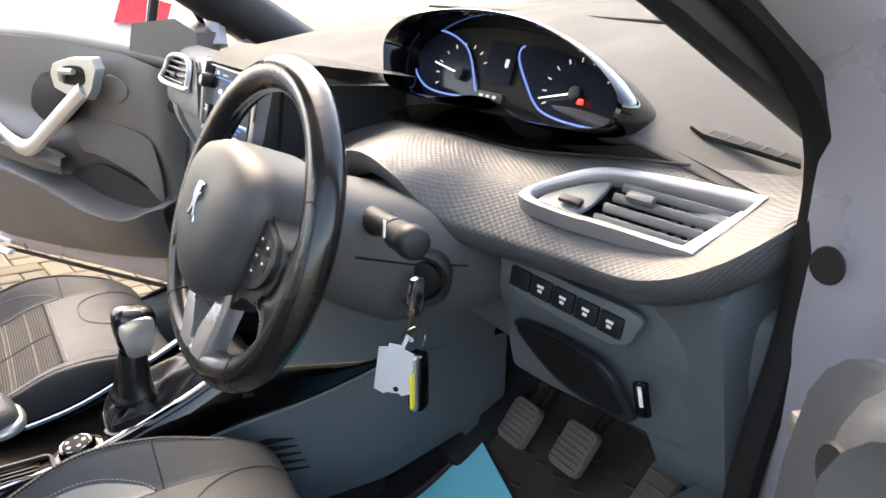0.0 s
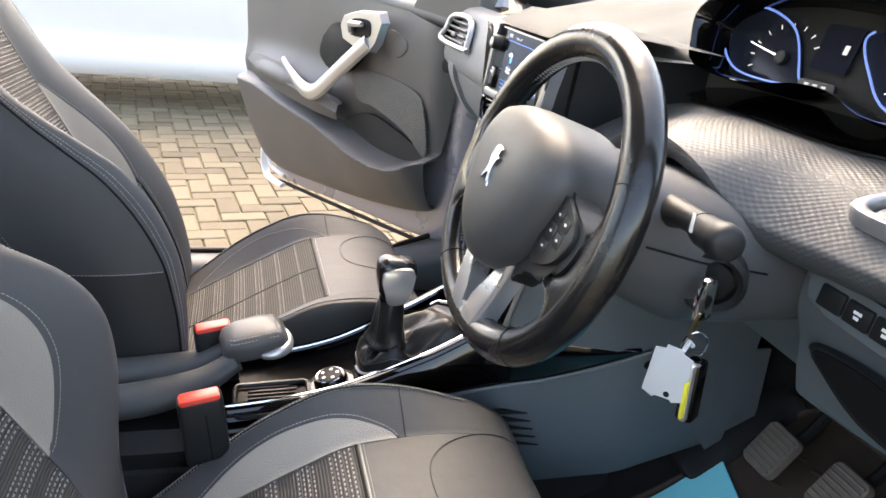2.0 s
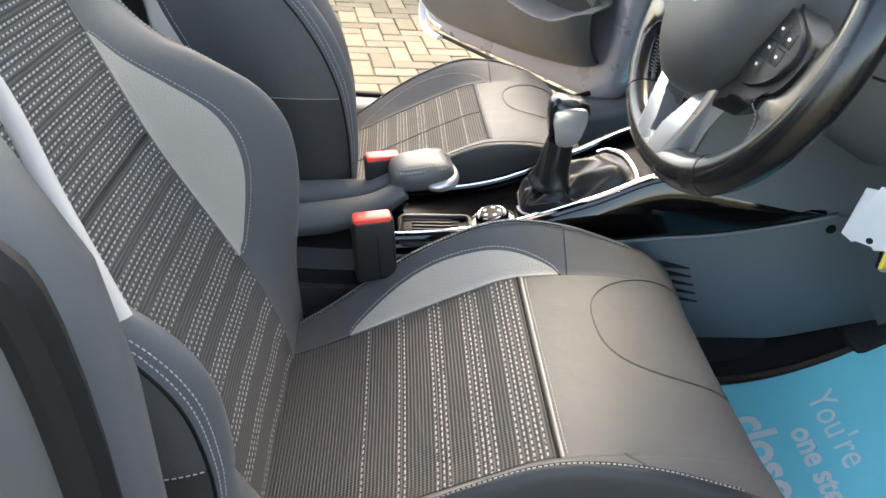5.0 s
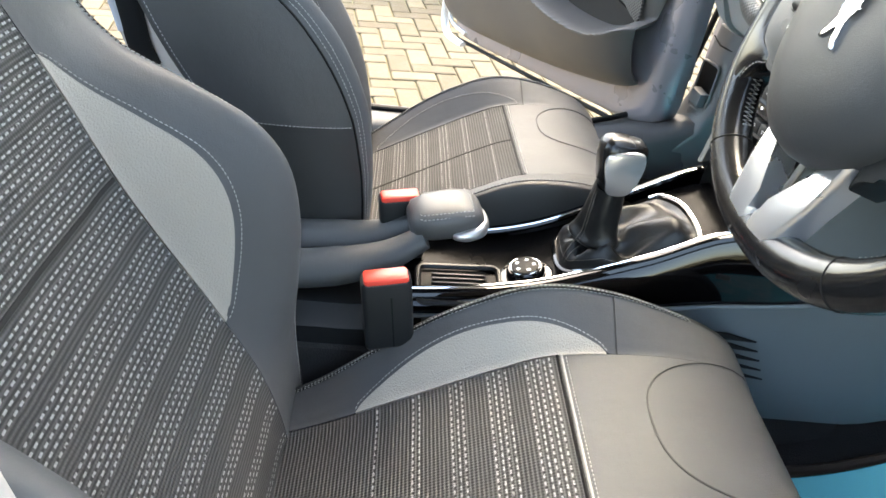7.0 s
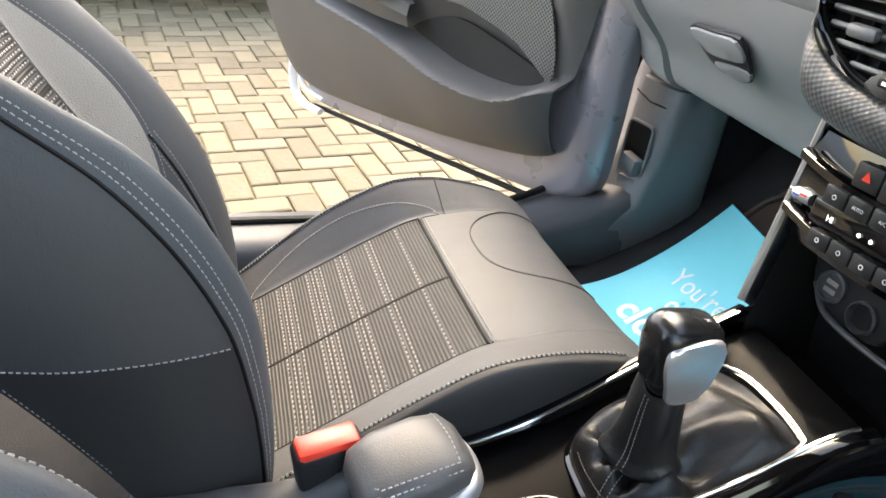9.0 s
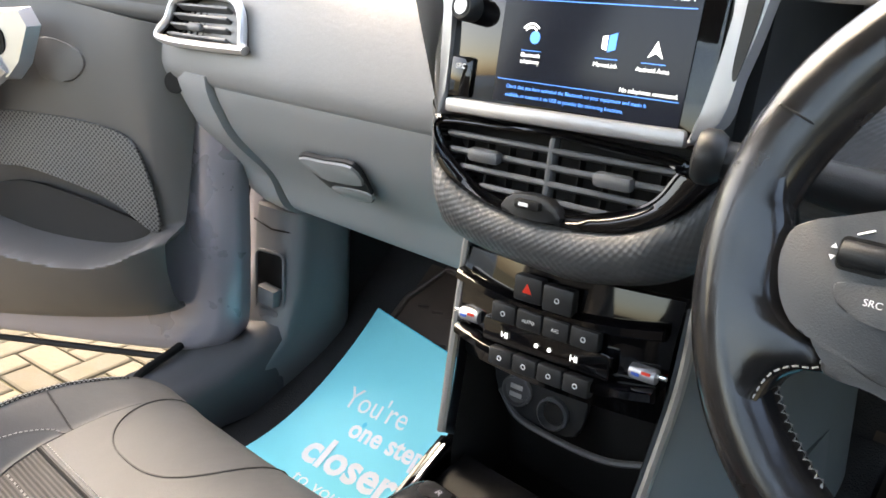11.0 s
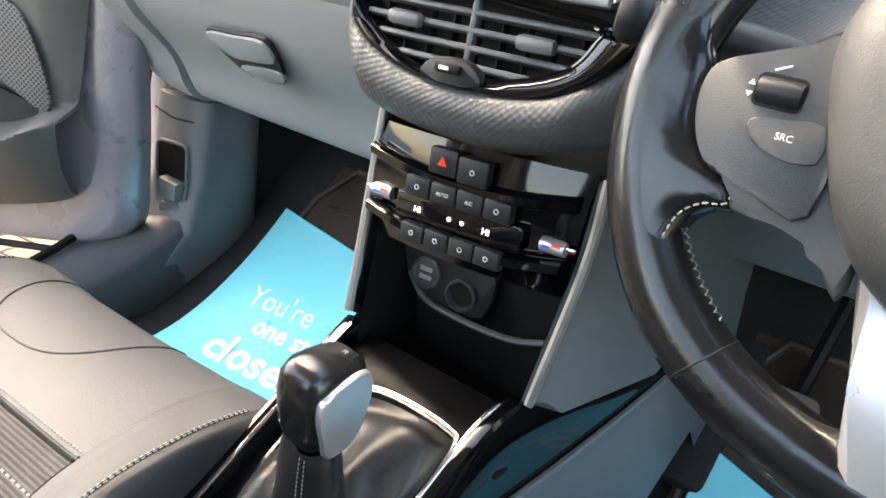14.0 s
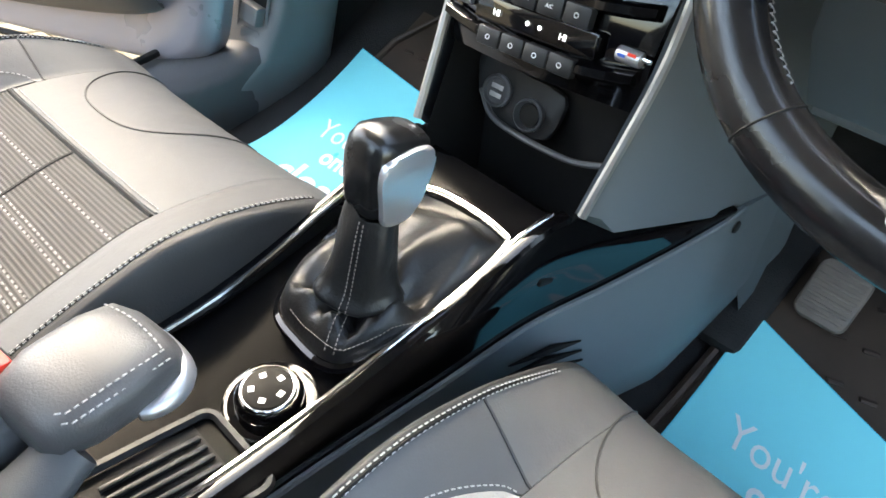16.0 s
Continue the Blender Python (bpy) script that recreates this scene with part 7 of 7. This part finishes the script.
def paper_mat(origin, ax, ay, w, h, curl, label, start):
    """A printed paper foot mat: words in white, a pale round shape behind them."""
    t = thing("paper_mat", origin, label, "paper mat", "paper floor mats")

    def lay(x, y, up=0.0):
        p = Vector(origin) + Vector(ax) * x + Vector(ay) * y
        return V(p.x, p.y, floor_z(p.y) + 0.020 + curl(x, y) + up)

    part("sheet", grid(lambda u, v: lay(u * w, v * h), steps(0, 1, 24), steps(0, 1, 24), 0.0008), paper, t, "turquoise paper")

    def pale(u, v):
        a = math.pi * 2 * u
        return lay(min(w * 0.995, max(w * 0.005, w * 0.42 + v * 0.20 * math.cos(a))), min(h * 0.995, max(h * 0.005, h * 0.60 + v * 0.23 * math.sin(a))), 0.0006)

    part("print_shape", grid(pale, steps(0, 1, 40), steps(0.02, 1, 8)), paper_pale, t, "pale printed circle")
    for text, size, x, y, bold in (("You're", 0.050, 0.0, 0.0, 0.0), ("one step", 0.044, 0.045, -0.040, 0.0012), ("closer", 0.074, -0.003, -0.108, 0.0022), ("to your dream", 0.036, 0.02, -0.150, 0.0)):
        me_ob = letters(text, size, Matrix(), white_ink, t, depth=0.0, bold=bold)
        me = me_ob.data
        for vert in me.vertices:
            a, c = x + vert.co.x, y + vert.co.y
            q = lay(start[0] + 0.985 * a - 0.17 * c, start[1] + 0.17 * a + 0.985 * c, 0.0014)
            vert.co = q
        me.update()
    return t


def spread(corner_tl, corner_tr, corner_bl):
    """Axes of a sheet from three of its corners on the floor."""
    o = Vector(corner_bl)
    ax, ay = Vector(corner_tr) - Vector(corner_tl), Vector(corner_tl) - o
    return o, ax.normalized(), ay.normalized(), ax.length, ay.length


o, ax, ay, w, h = spread((0.185, 0.76, 0), (0.45, 0.70, 0), (0.20, 0.43, 0))
paper_mat(o, ax, ay, 0.34, h, lambda x, y: 0.02 * max(0, y / h - 0.75) * (1 - x / 0.34), "printed turquoise paper mat on the driver's floor", (0.055, 0.205))
o, ax, ay, w, h = spread((-0.60, 0.80, 0), (-0.36, 0.78, 0), (-0.56, 0.42, 0))
paper_mat(o, ax, ay, 0.32, h, lambda x, y: 0.015 * max(0, 0.35 - y / h), "printed turquoise paper mat in the passenger footwell", (0.068, 0.232))


def pedal(x, y, z, w, h, label, lean=35, roll_=0.0):
    t = thing("pedal", V(x, y, z - h / 2), label, "pedal", "foot pedals")
    m = pose(x, y, z, -lean, roll_, 0) @ pose(0, 0, 0, 90)
    padp = part("pad", slab(round_rect(w, h, 0.012), 0.014, m, 0.005), pedal_rubber, t, "dusty ribbed rubber pad")
    for i in range(7):
        part("rib", rbox((w * 0.86, 0.004, 0.005), 0.001, m=m @ pose(0, (i - 3) * h / 8.2, 0.0145)), pedal_rubber, padp)
    part("arm", tube(spline([m @ V(0, 0.01, -0.004), m @ V(0.005, 0.06, -0.02), V(x + 0.02, y + 0.12, z + 0.2)], 6), 0.009, 8), rubber, t, "black steel arm")
    return t


pedal(0.245, 0.80, 0.57, 0.062, 0.075, "clutch pedal with dusty ribbed rubber pad")
pedal(0.37, 0.80, 0.595, 0.062, 0.075, "brake pedal with dusty ribbed rubber pad")
pedal(0.50, 0.82, 0.58, 0.05, 0.16, "long accelerator pedal, worn and dusty", 40)
part("foot_rest", rbox((0.07, 0.22, 0.03), 0.012, m=pose(0.165, 0.80, 0.545, 35)), carpet, shell, "carpeted foot rest")


# ---- the parked white car ----
wc = thing("parked_car", V(-4.4, 0.0, 0.0), "white hatchback parked on the paving beyond", "car")


def side_at(u, v):
    """The flank: sill, doors bellied out, waist."""
    z = ease([0, 0.12, 0.3, 0.6, 1.0], [0.24, 0.33, 0.50, 0.80, 1.02], v)
    x = ease([0, 0.10, 0.25, 0.6, 1.0], [-4.36, -4.30, -4.35, -4.28, -4.36], v)
    return V(x, u, z)


part("flank", grid(side_at, steps(-3.2, 0.35, 30), steps(0, 1, 16), 0.05), white_paint, wc, "white door panels")
part("quarter", grid(lambda u, v: side_at(u, v) + V(0.0, 0, 0), steps(0.35 + 0.0, 1.45, 12), steps(0.42, 1, 8), 0.05), white_paint, wc)
part("rear_corner", grid(lambda u, v: V(side_at(1.45, v).x - 0.7 * u * u - 0.1 * u, 1.45 + 0.28 * math.sin(u * math.pi / 2), side_at(1.45, v).z), steps(0, 1, 8), steps(0.1, 1, 8), 0.05), white_paint, wc)
for y in (-1.35, -0.30):
    part("door_gap", tube([side_at(y + 0.10 * max(0, v - 0.25), v) + V(0.003, 0, 0) for v in steps(0.14, 1, 14)], 0.005, 5), asphalt_dark, wc)
part("sill_gap", tube([side_at(y, 0.13) + V(0.003, 0, 0) for y in steps(-3.0, 0.2, 14)], 0.005, 5), asphalt_dark, wc)
tyre = part("wheel", turned([(0.20, -0.10), (0.30, -0.10), (0.315, -0.07), (0.315, 0.07), (0.30, 0.10), (0.20, 0.10)], pose(-4.42, 0.72, 0.315, 0, 90), 36), rubber, wc, "black tyre")
hubc = part("rim", turned([(0.20, 0.09), (0.19, 0.11), (0.05, 0.095), (0.0, 0.10)], pose(-4.42, 0.72, 0.315, 0, 90), 30), satin_silver, tyre)
for i in range(7):
    part("spoke", rbox((0.16, 0.045, 0.02), 0.008, m=pose(-4.318, 0.72, 0.315, 0, 90) @ pose(0, 0, 0, 0, 0, 360 / 7 * i) @ pose(0.11, 0, 0)), satin_silver, hubc)
part("arch", tube([V(-4.33, 0.72 + 0.365 * math.cos(a), 0.315 + 0.365 * math.sin(a)) for a in [math.pi * k / 16 for k in range(17)]], 0.02, 8), asphalt_dark, wc)
part("wheel_well", rbox((0.4, 0.74, 0.5), 0.02, m=pose(-4.6, 0.72, 0.38)), asphalt_dark, wc)
part("body_core", rbox((1.3, 4.0, 0.75), 0.1, m=pose(-5.08, -1.0, 0.64)), white_paint, wc)
part("tail_lamp", loft([[V(-4.33, 1.02, 0.98), V(-4.34, 1.30, 0.96), V(-4.36, 1.36, 1.10), V(-4.42, 1.10, 1.16)], [V(-4.27, 1.0, 0.97), V(-4.28, 1.32, 0.95), V(-4.33, 1.38, 1.10), V(-4.37, 1.08, 1.17)]]), lamp_red, wc, "red tail lamp")
part("cabin", loft([[V(x, y, z) for x, y in ((-4.42, -2.2), (-4.42, 0.7), (-4.7, 1.2), (-5.5, 1.2), (-5.75, 0.7), (-5.75, -2.2))] if z < 1.2 else [V(x, y, z) for x, y in ((-4.6, -1.6), (-4.6, 0.5), (-4.8, 0.9), (-5.4, 0.9), (-5.55, 0.5), (-5.55, -1.6))] for z in (1.0, 1.45)]), white_paint, wc)
part("underside", rbox((1.2, 3.8, 0.1), 0.02, m=pose(-5.05, -1.0, 0.24)), asphalt_dark, wc)


# ---- block paving, last: herringbone of 200 x 100 blocks ----
pav = tagged(new("block_paving"), "buff concrete block paving in herringbone with mossy joints", "paving", kind="structure")
PLACE[pav] = Matrix()


def block_mesh(sx, sy):
    bm = bmesh.new()
    x, y = sx / 2 - 0.004, sy / 2 - 0.004
    c = 0.006
    ring0 = [bm.verts.new((a * x, b * y, -0.03)) for a, b in ((-1, -1), (1, -1), (1, 1), (-1, 1))]
    ring1 = [bm.verts.new((a * x, b * y, -c * 0.6)) for a, b in ((-1, -1), (1, -1), (1, 1), (-1, 1))]
    ring2 = [bm.verts.new((a * (x - c), b * (y - c), 0)) for a, b in ((-1, -1), (1, -1), (1, 1), (-1, 1))]
    for lo_, hi_ in ((ring0, ring1), (ring1, ring2)):
        for i in range(4):
            bm.faces.new((lo_[i], lo_[(i + 1) % 4], hi_[(i + 1) % 4], hi_[i]))
    bm.faces.new(ring2)
    me = bpy.data.meshes.new("brick")
    bm.to_mesh(me)
    bm.free()
    me.materials.append(paving)
    return me


across, along = block_mesh(0.2, 0.1), block_mesh(0.1, 0.2)
rnd = random.Random(4)
near, rest = [], []
TURN_P = radians(8)
for i in range(-44, 66):
    for j in range(-40, 40):
        # 90 degree herringbone: each step of the stair carries one block lying and one standing
        k = (i + j) % 4
        cx, cy = i * 0.1, j * 0.1
        if k == 0:
            p, me = (cx + 0.1, cy + 0.05), across
        elif k == 2:
            p, me = (cx + 0.05, cy + 0.1), along
        else:
            continue
        x = -2.6 + p[0] * math.cos(TURN_P) - p[1] * math.sin(TURN_P)
        y = 0.0 + p[0] * math.sin(TURN_P) + p[1] * math.cos(TURN_P)
        z = rnd.uniform(-0.003, 0.002)
        (near if -2.95 < x < -1.55 and -0.75 < y < 0.95 else rest).append((x, y, z, me, rnd.uniform(-0.5, 0.5), rnd.uniform(-0.6, 0.6), rnd.uniform(-0.6, 0.6)))
near.sort(key=lambda b: abs(b[0] + 2.1) + abs(b[1]))
rest += near[300:]
for x, y, z, me, r, tx, ty in near[:300]:
    ob = new("brick", me)
    ob.parent = pav
    ob.matrix_basis = pose(x, y, z, tx, ty, math.degrees(TURN_P) + r)
verts, faces = [], []
for x, y, z, me, r, tx, ty in rest:
    m = pose(x, y, z, tx, ty, math.degrees(TURN_P) + r)
    k = len(verts)
    verts += [tuple(m @ v.co) for v in me.vertices]
    faces += [[k + i for i in f.vertices] for f in me.polygons]
rm = bpy.data.meshes.new("farther_bricks")
rm.from_pydata(verts, [], faces)
rm.materials.append(paving)
fb = new("farther_bricks", rm)
fb.parent = pav
tagged(fb, kind="stuff")
